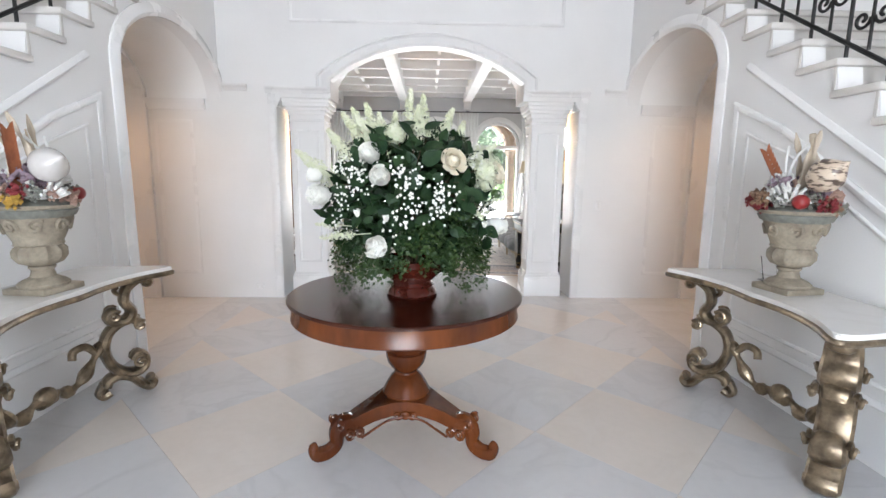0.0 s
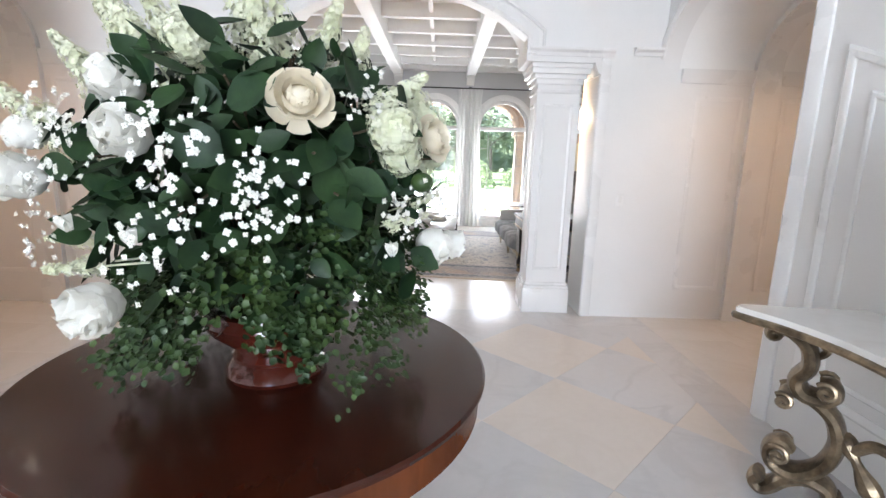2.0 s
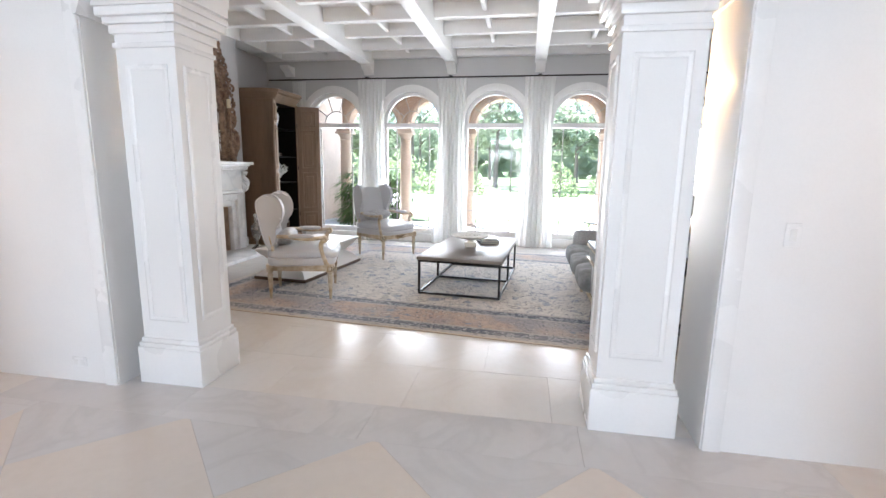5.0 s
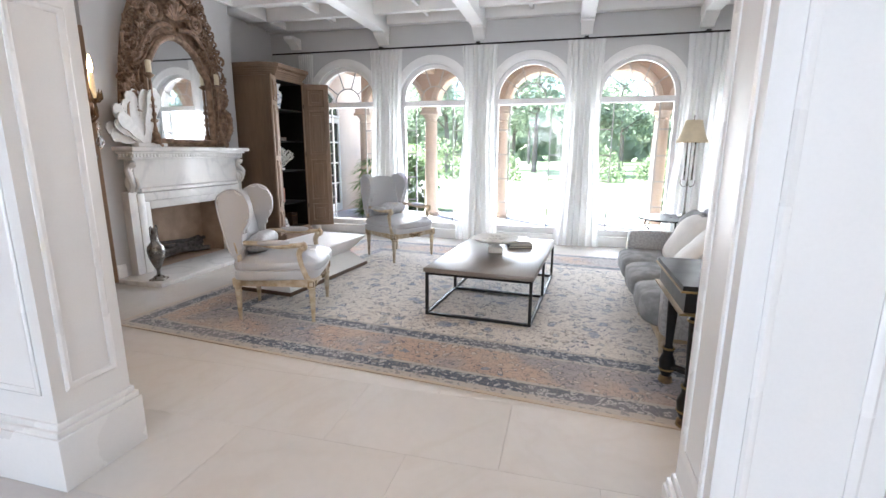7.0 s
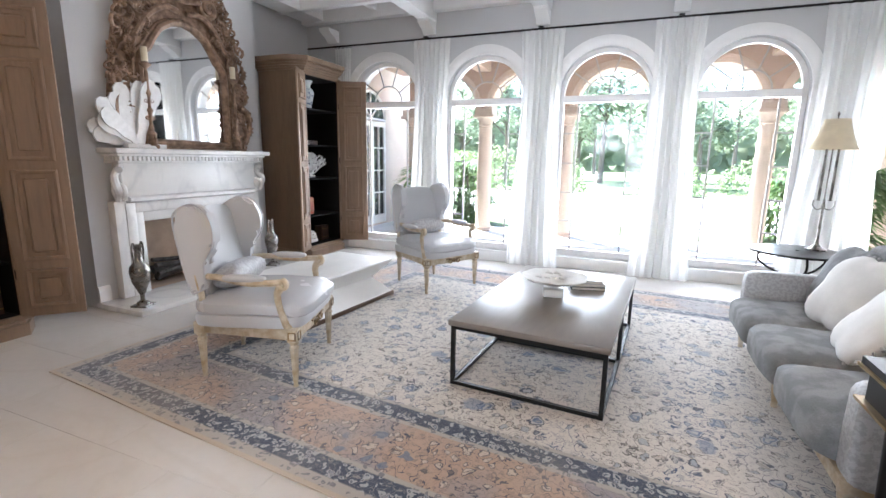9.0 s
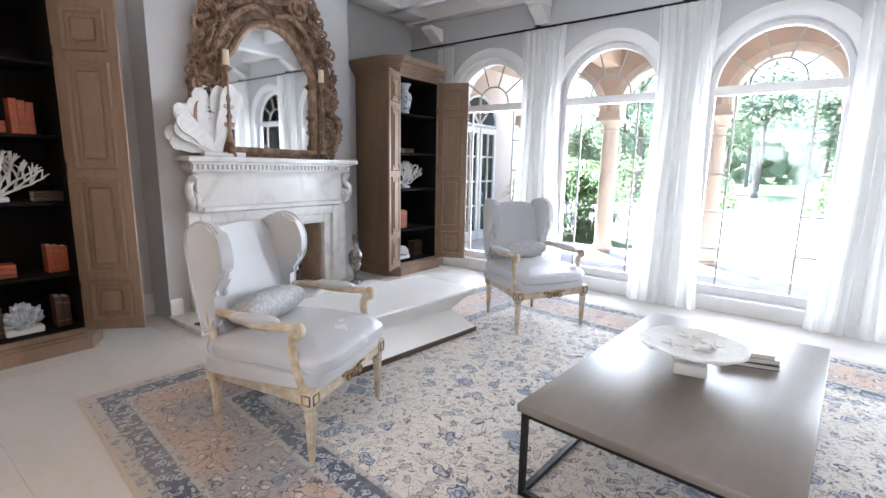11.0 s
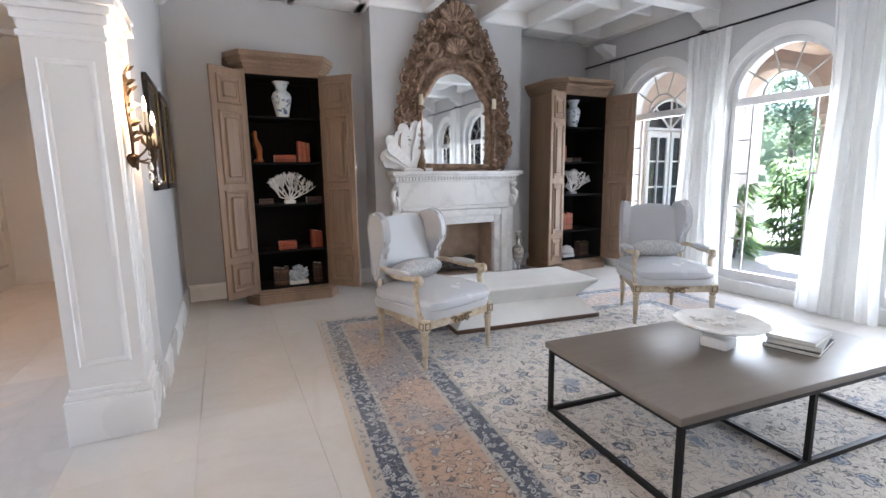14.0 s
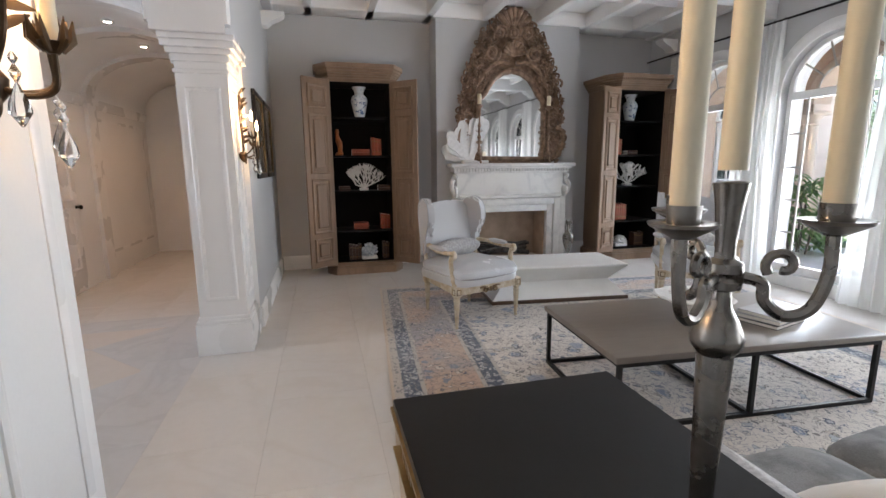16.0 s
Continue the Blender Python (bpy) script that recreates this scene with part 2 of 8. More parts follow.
def profile_run(bm, prof, axis, a, b, at, sgn=1):
    """A straight cornice or base: prof of (out, z) drawn along axis x or y at the wall line."""
    if axis == "x":
        prism(bm, [(at + sgn * o, z) for o, z in prof], "x", a, b)
    else:
        prism(bm, [(at + sgn * o, z) for o, z in prof], "y", a, b)


# ---------- the plan ----------
HX = 2.40            # half width of the entrance hall
FY0, FY1 = 5.84, 6.32  # wall between hall and living room
JL, JR = -1.755, 1.825   # jambs of the wide opening
AL, AR = -1.12, 1.15   # sides of the arch in its middle
ARCH_Y0 = 4.05         # near jamb of the side passages
LX0, LX1 = -4.33, 6.40
WY = 12.30             # inner face of the window wall
CEIL_Z = 3.66
WIN_C = (-2.95, -1.37, 0.22, 1.80, 3.40, 5.00)
WIN_R = 0.57
BEAM_X = (-3.82, -2.20, -0.60, 1.00, 2.60, 4.20, 5.80)


def struct(name, bm, material, label, category, smooth=35, parent=None):
    return tagged(part(name, bm, material, parent, smooth=smooth), label, category, kind="structure")


def seg_arch(cx, hw, spring, apex, n=28):
    """A shallow round arch from left to right."""
    h = apex - spring
    r = (hw * hw + h * h) / (2 * h)
    a = math.asin(hw / r)
    return [(cx + r * math.sin(-a + 2 * a * k / n), apex - r + r * math.cos(-a + 2 * a * k / n)) for k in range(n + 1)]


# ---------- wall between hall and living room, with its wide arched opening ----------
def front_wall():
    cx, hw = (AL + AR) / 2, (AR - AL) / 2
    bm = bmn()
    for y0, y1, apex in ((FY0, FY0 + 0.17, 2.99), (FY0 + 0.17, FY1, 3.26)):
        arch = seg_arch(cx, hw, 2.60, apex)
        prism(bm, [(-7, 0), (JL, 0), (JL, 2.40), (AL, 2.40)] + arch + [(AR, 2.40), (JR, 2.40), (JR, 0), (7, 0), (7, 5.6), (-7, 5.6)], "y", y0, y1)
    bm.normal_update()
    bmesh.ops.recalc_face_normals(bm, faces=bm.faces)
    for f in bm.faces:
        if f.normal.y > 0.9 and f.calc_center_median().y > FY1 - 0.01:
            f.material_index = 1
    struct("wall_arched", bm, [WHITE, GREY], "thick white plastered wall with a wide arched opening", "wall")
    # raised bands round the arch, on both faces
    for plane, s, up in ((FY0, -1, 0.02), (FY1, 1, 0.29)):
        bm = bmn()
        SGN[0] = s
        ribbon(bm, [(AL - 0.05, 2.46)] + seg_arch(cx, hw + 0.05, 2.63, 3.02 + up) + [(AR + 0.05, 2.46)], "y", plane, 0.10, 0.035)
        ribbon(bm, [(AL - 0.15, 2.52)] + seg_arch(cx, hw + 0.15, 2.66, 3.11 + up) + [(AR + 0.15, 2.52)], "y", plane, 0.03, 0.022)
        SGN[0] = 1
        struct("trim_arch", bm, GLOSS, "white moulded band round the arch", "trim")
    # entablature strips over the piers and small ledges beside them
    bm = bmn()
    for a, b, z in ((JL - 0.12, AL - 0.02, 2.50), (AR + 0.02, JR + 0.12, 2.50), (-2.36, -2.08, 2.52), (2.12, 2.38, 2.52)):
        profile_run(bm, [(0, z - 0.05), (0.012, z - 0.05), (0.02, z - 0.02), (0.045, z), (0.05, z + 0.02), (0, z + 0.02)], "x", a, b, FY0, -1)
    for x in (JL - 0.05, JR + 0.05):
        box(bm, x - 0.045, x + 0.045, FY0 - 0.018, FY0, 0, 2.44, 0.006)
    for x0, x1 in ((-1.55, 1.58),):
        rect_strip(bm, "y", FY0, -1, x0, x1, 3.25, 5.2)
    struct("trim_wall", bm, GLOSS, "white mouldings on the hall wall", "trim")


front_wall()


def pier(cx, flip):
    """A square white pier with panelled faces, moulded base and capital."""
    t = tagged(thing("pier", (cx, (FY0 + FY1) / 2 + 0.04, 0)), "white painted square pier with recessed panels and moulded capital", "pillar", "piers of the arched opening", "structure")
    w, d = 0.202, 0.175
    bm = bmn()
    box(bm, -w, w, -d, d, 0.02, 2.22)
    part("shaft", bm, WHITE, t)
    bm = bmn()
    for s in (-1, 1):
        rect_strip(bm, "y", s * d, s, -w + 0.075, w - 0.075, 0.45, 2.03, 0.03, 0.012)
        rect_strip(bm, "x", s * w, s, -d + 0.07, d - 0.07, 0.45, 2.03, 0.03, 0.012)
    part("panel_moulding", bm, GLOSS, t)
    bm = bmn()
    for o, z0, z1 in ((0.032, 0, 0.25), (0.024, 0.25, 0.28), (0.012, 0.28, 0.31)):
        box(bm, -w - o, w + o, -d - o, d + o, z0, z1, 0.004)
    part("base", bm, GLOSS, t)
    bm = bmn()
    for o, z0, z1 in ((0.012, 2.14, 2.17), (0.02, 2.22, 2.27), (0.04, 2.27, 2.31), (0.065, 2.31, 2.36), (0.075, 2.36, 2.40)):
        box(bm, -w - o, w + o, -d - o, d + o, z0, z1, 0.005)
    part("capital", bm, GLOSS, t)
    return t


pier(-1.43, 1)
pier(1.49, -1)

# jamb edges of the opening
bm = bmn()
for x, s in ((JL, 1), (JR, -1)):
    profile_run(bm, [(0, 2.30), (0.02, 2.30), (0.05, 2.36), (0.06, 2.399), (0, 2.399)], "y", FY0 - 0.04, FY1 + 0.04, x, s)
struct("trim_jamb", bm, GLOSS, "white capital mouldings on the jambs", "trim")

# ---------- entrance hall ----------
STEP_RUN, STEP_RISE = 0.287, 0.183


def nose(i):
    return 2.88 + STEP_RUN * i, 2.215 + STEP_RISE * i


def stair_side(s):
    """The side wall that carries the stair, with its arched passage, mouldings and steps. s is the sign of x."""
    side = "east" if s > 0 else "west"
    prof = []
    for i in range(10, -12, -1):
        y, z = nose(i)
        prof += [(y + STEP_RUN, z - 0.045), (y + 0.03, z - 0.045)]
    prof[0] = (FY0, prof[0][1])
    arch = arc((ARCH_Y0 + FY0) / 2, 2.37, (FY0 - ARCH_Y0) / 2, 0.56, 180, 0, 24)
    pts = [(nose(-11)[0] + 0.03, 0), (ARCH_Y0, 0)] + arch + [p for p in prof]
    bm = bmn()
    prism(bm, pts, "x", s * HX, s * (HX + 0.15))
    struct("wall_stair_" + side, bm, WHITE, "white panelled wall under the stair with an arched passage", "wall")
    bm = bmn()
    SGN[0] = -s
    ribbon(bm, [(ARCH_Y0 - 0.055, 0)] + arc((ARCH_Y0 + FY0) / 2, 2.38, (FY0 - ARCH_Y0) / 2 + 0.055, 0.60, 180, 8, 24), "x", s * HX, 0.11, 0.04)
    # slanting mouldings under the steps and a slanted panel
    y0, z0 = nose(-9)
    y1, z1 = nose(3)
    ribbon(bm, [(y0, z0 - 0.42), (y1 - 0.05, z1 - 0.42)], "x", s * HX, 0.05, 0.022)
    sl = STEP_RISE / STEP_RUN
    za = lambda y: nose(0)[1] + (y - nose(0)[0]) * sl - 0.62
    ribbon(bm, [(3.78, 0.35), (3.78, za(3.78) - 0.1), (3.30, za(3.30)), (0.9, za(0.9)), (0.9, 0.35), (3.78, 0.35)], "x", s * HX, 0.05, 0.02)
    ribbon(bm, [(3.62, 0.45), (3.62, za(3.62) - 0.22), (3.20, za(3.2) - 0.12), (1.02, za(1.02) - 0.1), (1.02, 0.45), (3.62, 0.45)], "x", s * HX, 0.025, 0.014)
    SGN[0] = 1
    struct("trim_stair_" + side, bm, GLOSS, "white arch and panel mouldings on the stair wall", "trim")
    # the flight
    st = tagged(thing("staircase", (0, 0, 0)), "white staircase with cream stone treads along the hall wall", "stairs", "hall stairs", "structure")
    bt, br = bmn(), bmn()
    x0, x1 = sorted((s * (HX - 0.035), s * 3.82))
    box(bt, x0, x1, 0, STEP_RUN + 0.03, -0.045, 0, 0.012)
    x0, x1 = sorted((s * (HX - 0.004), s * 3.82))
    box(br, x0, x1, 0.03, 0.05, -STEP_RISE, -0.045)
    tr = part("tread", bt, LIME, st)
    rs = part("riser", br, LIME, st)
    for k, i in enumerate(range(-12, 11)):
        y, z = nose(i)
        if k == 0:
            tr.matrix_basis = rs.matrix_basis = pose(0, y, z)
        else:
            again(tr, pose(0, y, z))
            again(rs, pose(0, y, z))
    # the iron balustrade
    bal = tagged(thing("stair_railing", (s * (HX + 0.10), 0, 0)), "black wrought iron stair railing with scrolls", "railing", "hall stairs")
    iron = IRON
    ya, zaa = nose(-11)
    yb, zb = nose(9)
    for dz, nm, r in ((0.98, "handrail", 0.026), (0.10, "bottom_rail", 0.014), (0.84, "top_rail", 0.012)):
        b = bmn()
        tube(b, [(0, ya + 0.1, zaa + dz), (0, yb + 0.1, zb + dz)], r, 8)
        part(nm, b, iron, bal)
    b = bmn()
    tube(b, [(0, 0, 0.0), (0, 0, 0.98)], 0.011, 6)
    c = bmn()
    for a in (1, -1):
        pts = [Vector((0, a * p.x, p.z)) for p in scroll(0.065, 0.30, 0.055, 0.012, math.pi, 1.2)] 
        tube(c, pts, 0.010, 6)
        pts = [Vector((0, a * p.x, p.z)) for p in scroll(0.065, 0.66, 0.055, 0.012, math.pi, -1.2)]
        tube(c, pts, 0.010, 6)
    tube(c, [(0, 0, 0.12), (0, 0, 0.84)], 0.009, 6)
    bp = part("baluster", b, iron, bal)
    sp = part("scroll_panel", c, iron, bal)
    first = True
    for i in range(-11, 9):
        y, z = nose(i)
        m1, m2 = pose(0, y + 0.1, z), pose(0, y + 0.1 + STEP_RUN / 2, z + STEP_RISE / 2)
        if first:
            bp.matrix_basis, sp.matrix_basis, first = m1, m2, False
        else:
            again(bp, m1)
            again(sp, m2)
    # the outer wall beyond the flight and the passage under it
    bm = bmn()
    prism(bm, [(-3.5, 0), (3.93, 0), (3.93, 3.05), (FY0, 3.05), (FY0, 5.6), (-3.5, 5.6)], "x", s * 3.83, s * 3.98)
    struct("wall_hall_" + side, bm, WHITE, "white plastered wall beside the stair", "wall")
    bm = bmn()
    x0, x1 = sorted((s * (HX + 0.15), s * 6.6))
    box(bm, x0, x1, ARCH_Y0 - 0.15, ARCH_Y0, 0, 3.05)
    struct("wall_passage_" + side, bm, WHITE, "white wall of the side passage", "wall")
    bm = bmn()
    x0, x1 = sorted((s * 6.6, s * 6.75))
    box(bm, x0, x1, ARCH_Y0 - 0.15, FY0, 0, 3.05)
    struct("wall_passage_end_" + side, bm, WHITE, "white end wall of the side passage", "wall")
    va = [(y, z) for y, z in arc((ARCH_Y0 + FY0) / 2, 2.37, (FY0 - ARCH_Y0) / 2 - 0.001, 0.56, 180, 0, 24)]
    bm = bmn()
    x0, x1 = sorted((s * (HX + 0.15), s * 6.6))
    prism(bm, va + [(FY0 - 0.001, 3.05), (ARCH_Y0 + 0.001, 3.05)], "x", x0, x1)
    struct("ceiling_vault_" + side, bm, CEIL, "white barrel vault over the side passage", "ceiling")
    bm = bmn()
    SGN[0] = 1
    for rx in (3.35, 4.55):
        inner = arc((ARCH_Y0 + FY0) / 2, 2.37, (FY0 - ARCH_Y0) / 2 - 0.05, 0.51, 0, 180, 24)
        a, b = sorted((s * (rx - 0.12), s * (rx + 0.12)))
        prism(bm, va + inner, "x", a, b)
        for yy in (ARCH_Y0, FY0 - 0.05):
            box(bm, a, b, yy + 0.001, yy + 0.049, 0, 2.37)
    # panels on both walls of the passage
    for a, b in ((2.75, 3.15), (3.55, 4.35), (4.75, 6.4)):
        u, v = sorted((s * a, s * b))
        for pl, sg in ((FY0, -1), (ARCH_Y0, 1)):
            if s < 0 and sg > 0 and a < 4:
                continue
            rect_strip(bm, "y", pl, sg, u, v, 0.32, 2.12, 0.04, 0.009)
    u, v = sorted((s * 2.57, s * 6.6))
    profile_run(bm, [(0, 2.25), (0.015, 2.25), (0.04, 2.33), (0.04, 2.37), (0, 2.37)], "x", u, v, FY0, -1)
    profile_run(bm, [(0, 2.25), (0.015, 2.25), (0.04, 2.33), (0.04, 2.37), (0, 2.37)], "x", u, v, ARCH_Y0, 1)
    struct("trim_passage_" + side, bm, GLOSS, "white ribs and panels in the side passage", "trim")


IRON = mat("wrought_iron", (0.018, 0.017, 0.016), 0.45, 0.6, var=0.1, scale=20, fine=120, bump=0.2)
stair_side(1)
stair_side(-1)

# unseen back of the hall with an added glazed entrance, and its ceiling
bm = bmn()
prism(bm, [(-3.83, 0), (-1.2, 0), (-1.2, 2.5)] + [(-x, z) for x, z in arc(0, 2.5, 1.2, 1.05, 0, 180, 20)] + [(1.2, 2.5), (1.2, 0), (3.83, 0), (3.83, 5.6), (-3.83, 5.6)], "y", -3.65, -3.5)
struct("wall_entrance", bm, WHITE, "unseen white back wall round the added glazed entrance", "wall")
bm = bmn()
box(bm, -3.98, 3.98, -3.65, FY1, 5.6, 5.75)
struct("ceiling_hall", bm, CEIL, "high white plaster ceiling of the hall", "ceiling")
ent = tagged(thing("door_1", (0, -3.58, 0)), "unseen glazed double entrance door with an arched light, added to light the hall", "door", kind="structure")
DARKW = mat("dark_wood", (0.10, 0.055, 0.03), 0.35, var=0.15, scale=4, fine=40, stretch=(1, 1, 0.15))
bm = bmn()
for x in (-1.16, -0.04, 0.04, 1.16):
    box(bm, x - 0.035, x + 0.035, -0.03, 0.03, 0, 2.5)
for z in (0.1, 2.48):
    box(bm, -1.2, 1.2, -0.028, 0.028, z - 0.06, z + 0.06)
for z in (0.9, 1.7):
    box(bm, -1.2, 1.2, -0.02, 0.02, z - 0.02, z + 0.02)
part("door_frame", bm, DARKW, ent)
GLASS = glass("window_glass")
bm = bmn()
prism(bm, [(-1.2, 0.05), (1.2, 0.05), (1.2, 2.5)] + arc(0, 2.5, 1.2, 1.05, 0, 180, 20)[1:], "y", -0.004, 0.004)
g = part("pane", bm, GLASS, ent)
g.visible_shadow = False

# added lamp outside the unseen entrance glass, to brighten the hall
area("entrance_daylight", (0, -3.63, 1.6), (0, 0, 1.6), 2.2, 2.9, HALL_FILL, (0.96, 0.98, 1.0))

# ---------- living room shell ----------
bm = bmn()
box(bm, LX0 - 0.15, LX0, FY1, WY + 0.35, 0, CEIL_Z)
struct("wall_fireplace", bm, GREY, "pale grey painted wall behind the fireplace", "wall")
bm = bmn()
box(bm, LX1, LX1 + 0.15, FY1, WY + 0.35, 0, CEIL_Z)
struct("wall_east", bm, GREY, "pale grey painted wall", "wall")
bm = bmn()
prism(bm, [(8.55, 0), (9.03, 0), (9.03, 0.80), (10.27, 0.80), (10.27, 0), (10.75, 0), (10.75, CEIL_Z), (8.55, CEIL_Z)], "x", LX0, LX0 + 0.37)
struct("wall_chimney_breast", bm, GREY, "pale grey chimney breast", "wall")
bm = bmn()
box(bm, LX0 - 0.15, LX1 + 0.15, FY1, WY + 0.35, CEIL_Z, CEIL_Z + 0.15)
box(bm, LX0 + 0.06, LX0 + 0.41, FY1, WY, 3.47, CEIL_Z + 0.01, 0.012)
for x in BEAM_X[1:]:
    box(bm, x - 0.10, x + 0.10, FY1, WY, 3.33, CEIL_Z + 0.01, 0.012)
for i, x in enumerate(BEAM_X[:-1]):
    box(bm, x + 0.77, x + 0.83, FY1, WY, 3.53, CEIL_Z + 0.01, 0.006)
y = FY1 + 0.55
while y < WY - 0.4:
    box(bm, LX0, LX1, y - 0.05, y + 0.05, 3.47, CEIL_Z + 0.012, 0.008)
    y += 0.80
for y0, y1 in ((FY1, FY1 + 0.12), (WY - 0.14, WY)):
    box(bm, LX0, LX1, y0, y1, 3.45, CEIL_Z + 0.013, 0.01)
for x0, x1 in ((LX0, LX0 + 0.05),):
    box(bm, x0, x1, FY1, WY, 3.52, CEIL_Z + 0.014, 0.01)
# corbels under the beam ends
for x in BEAM_X:
    for yw, s in ((WY, -1), (FY1, 1)):
        prof = [(yw, 3.17), (yw + s * 0.06, 3.17), (yw + s * 0.09, 3.20), (yw + s * 0.12, 3.23), (yw + s * 0.20, 3.26), (yw + s * 0.26, 3.30), (yw + s * 0.27, 3.34), (yw, 3.34)]
        prism(bm, prof, "x", x - 0.085, x + 0.085)
struct("ceiling", bm, CEIL, "white coffered ceiling with beams and corbels", "ceiling")

# window wall
bm = bmn()
pts = [(LX0, 0.15)]
for c in WIN_C:
    pts += [(c - WIN_R, 0.15)] + arc(c, 2.29, WIN_R, WIN_R, 180, 0, 24) + [(c + WIN_R, 0.15)]
pts += [(LX1, 0.15), (LX1, CEIL_Z), (LX0, CEIL_Z)]
prism(bm, pts, "y", WY, WY + 0.35)
box(bm, LX0, LX1, WY, WY + 0.35, 0, 0.15)
struct("wall_windows", bm, GREY, "pale grey wall with a row of arched windows", "wall")

LEAD = mat("window_bar_paint", (0.42, 0.40, 0.37), 0.4, var=0.03)


def window(i, c):
    w = tagged(thing("window_%d" % (i + 1), (c, WY + 0.10, 0)), "tall arched white window with leaded border panes and a fanlight", "window", "arched windows of the living room", "structure")
    R = WIN_R
    bm = bmn()
    outer = [(-R, 0.15)] + arc(0, 2.29, R - 0.001, R - 0.001, 180, 0, 24) + [(R, 0.15)]
    r = R - 0.055
    inner = [(r, 0.24), (r, 2.29)] + arc(0, 2.29, r, r, 0, 180, 24)[1:] + [(-r, 0.24)]
    lo = [bm.verts.new((x, 0, z)) for x, z in outer]
    hi = [bm.verts.new((x, 0, z)) for x, z in inner[::-1]]
    # ring between outer and inner outline, drawn out in depth
    n = len(outer)
    a = lo
    b = hi
    m = min(len(a), len(b))
    fs = [bm.faces.new((a[k], a[k + 1], b[k + 1], b[k])) for k in range(m - 1)]
    fs.append(bm.faces.new((a[m - 1], a[0], b[0], b[m - 1])))
    ex = bmesh.ops.extrude_face_region(bm, geom=fs)
    bmesh.ops.translate(bm, vec=(0, 0.07, 0), verts=[v for v in ex["geom"] if isinstance(v, bmesh.types.BMVert)])
    part("window_frame", bm, GLOSS, w)
    bm = bmn()
    box(bm, -r, r, -0.012, 0.06, 2.20, 2.29, 0.008)
    part("transom", bm, GLOSS, w)
    bars = bmn()
    t = 0.010
    for x in (-r + 0.19, r - 0.19):
        box(bars, x - t, x + t, 0.022, 0.038, 0.24, 2.20)
    for k in range(1, 5):
        z = 0.24 + 1.96 * k / 5
        for x0, x1 in ((-r, -r + 0.19), (r - 0.19, r)):
            box(bars, x0, x1, 0.023, 0.037, z - t, z + t)
    part("glazing_bars", bars, LEAD, w)
    fan = bmn()
    tube(fan, [(x, 0.03, z) for x, z in arc(0, 2.29, 0.23, 0.23, 0, 180, 18)], t, 6)
    for a in (36, 72, 108, 144):
        ca, sa = math.cos(radians(a)), math.sin(radians(a))
        tube(fan, [(0.23 * ca, 0.03, 2.29 + 0.23 * sa), ((r + 0.01) * ca, 0.03, 2.29 + (r + 0.01) * sa)], t, 6)
    part("fanlight_bars", fan, LEAD, w)
    for z0, kind in ((0.24, 0), (2.29, 1)):
        bm = bmn()
        if kind == 0:
            box(bm, -r, r, 0.028, 0.032, 0.24, 2.20)
        else:
            prism(bm, arc(0, 2.29, r, r, 0, 180, 24), "y", 0.028, 0.032)
        p = part("pane", bm, GLASS, w)
        p.visible_shadow = False
    # casing on the room side
    bm = bmn()
    SGN[0] = -1
    o = R + 0.065
    ribbon(bm, [(-o, 0.16)] + arc(0, 2.29, o, o, 180, 0, 28) + [(o, 0.16)], "y", -0.10, 0.13, 0.032)
    SGN[0] = 1
    part("casing", bm, GLOSS, w)
    bm = bmn()
    box(bm, -R - 0.14, R + 0.14, -0.14, -0.10, 0.0, 0.155, 0.008)
    part("window_sill", bm, GLOSS, w)
    return w


for i, c in enumerate(WIN_C):
    window(i, c)
    # a lamp in each opening, added to strengthen the sky's daylight
    area("window_daylight", (c, WY + 0.31, 1.25), (c, WY - 3, 1.25), 0.96, 1.94, WINDOW, (1.0, 0.99, 0.97))

# baseboards of the living room
BB = [(0, 0), (0.022, 0), (0.022, 0.16), (0.016, 0.185), (0.006, 0.20), (0, 0.20)]
bm = bmn()
profile_run(bm, BB, "x", LX0, JL - 0.05, FY1, 1)
profile_run(bm, BB, "x", JR + 0.05, LX1, FY1, 1)
profile_run(bm, BB, "y", FY1, 8.55, LX0, 1)
profile_run(bm, BB, "y", 10.75, WY, LX0, 1)
profile_run(bm, BB, "y", FY1, WY, LX1, -1)
for a, b in ((8.55, 8.66), (10.64, 10.75)):
    profile_run(bm, BB, "y", a, b, LX0 + 0.37, 1)
struct("baseboard", bm, GLOSS, "white moulded baseboard", "baseboard")

# ---------- floors ----------
bm = bmn()
box(bm, -6.75, 6.75, -3.6, FY0 + 0.10, -0.12, -0.005)
floor_hall = struct("floor_hall", bm, GROUT, "polished marble floor in large cream and grey diamonds", "floor")
bm = bmn()
box(bm, LX0 - 0.15, LX1 + 0.15, FY0 + 0.10, WY + 0.35, -0.12, -0.005)
floor_living = struct("floor_living", bm, GROUT, "pale cream limestone floor in large slabs", "floor")


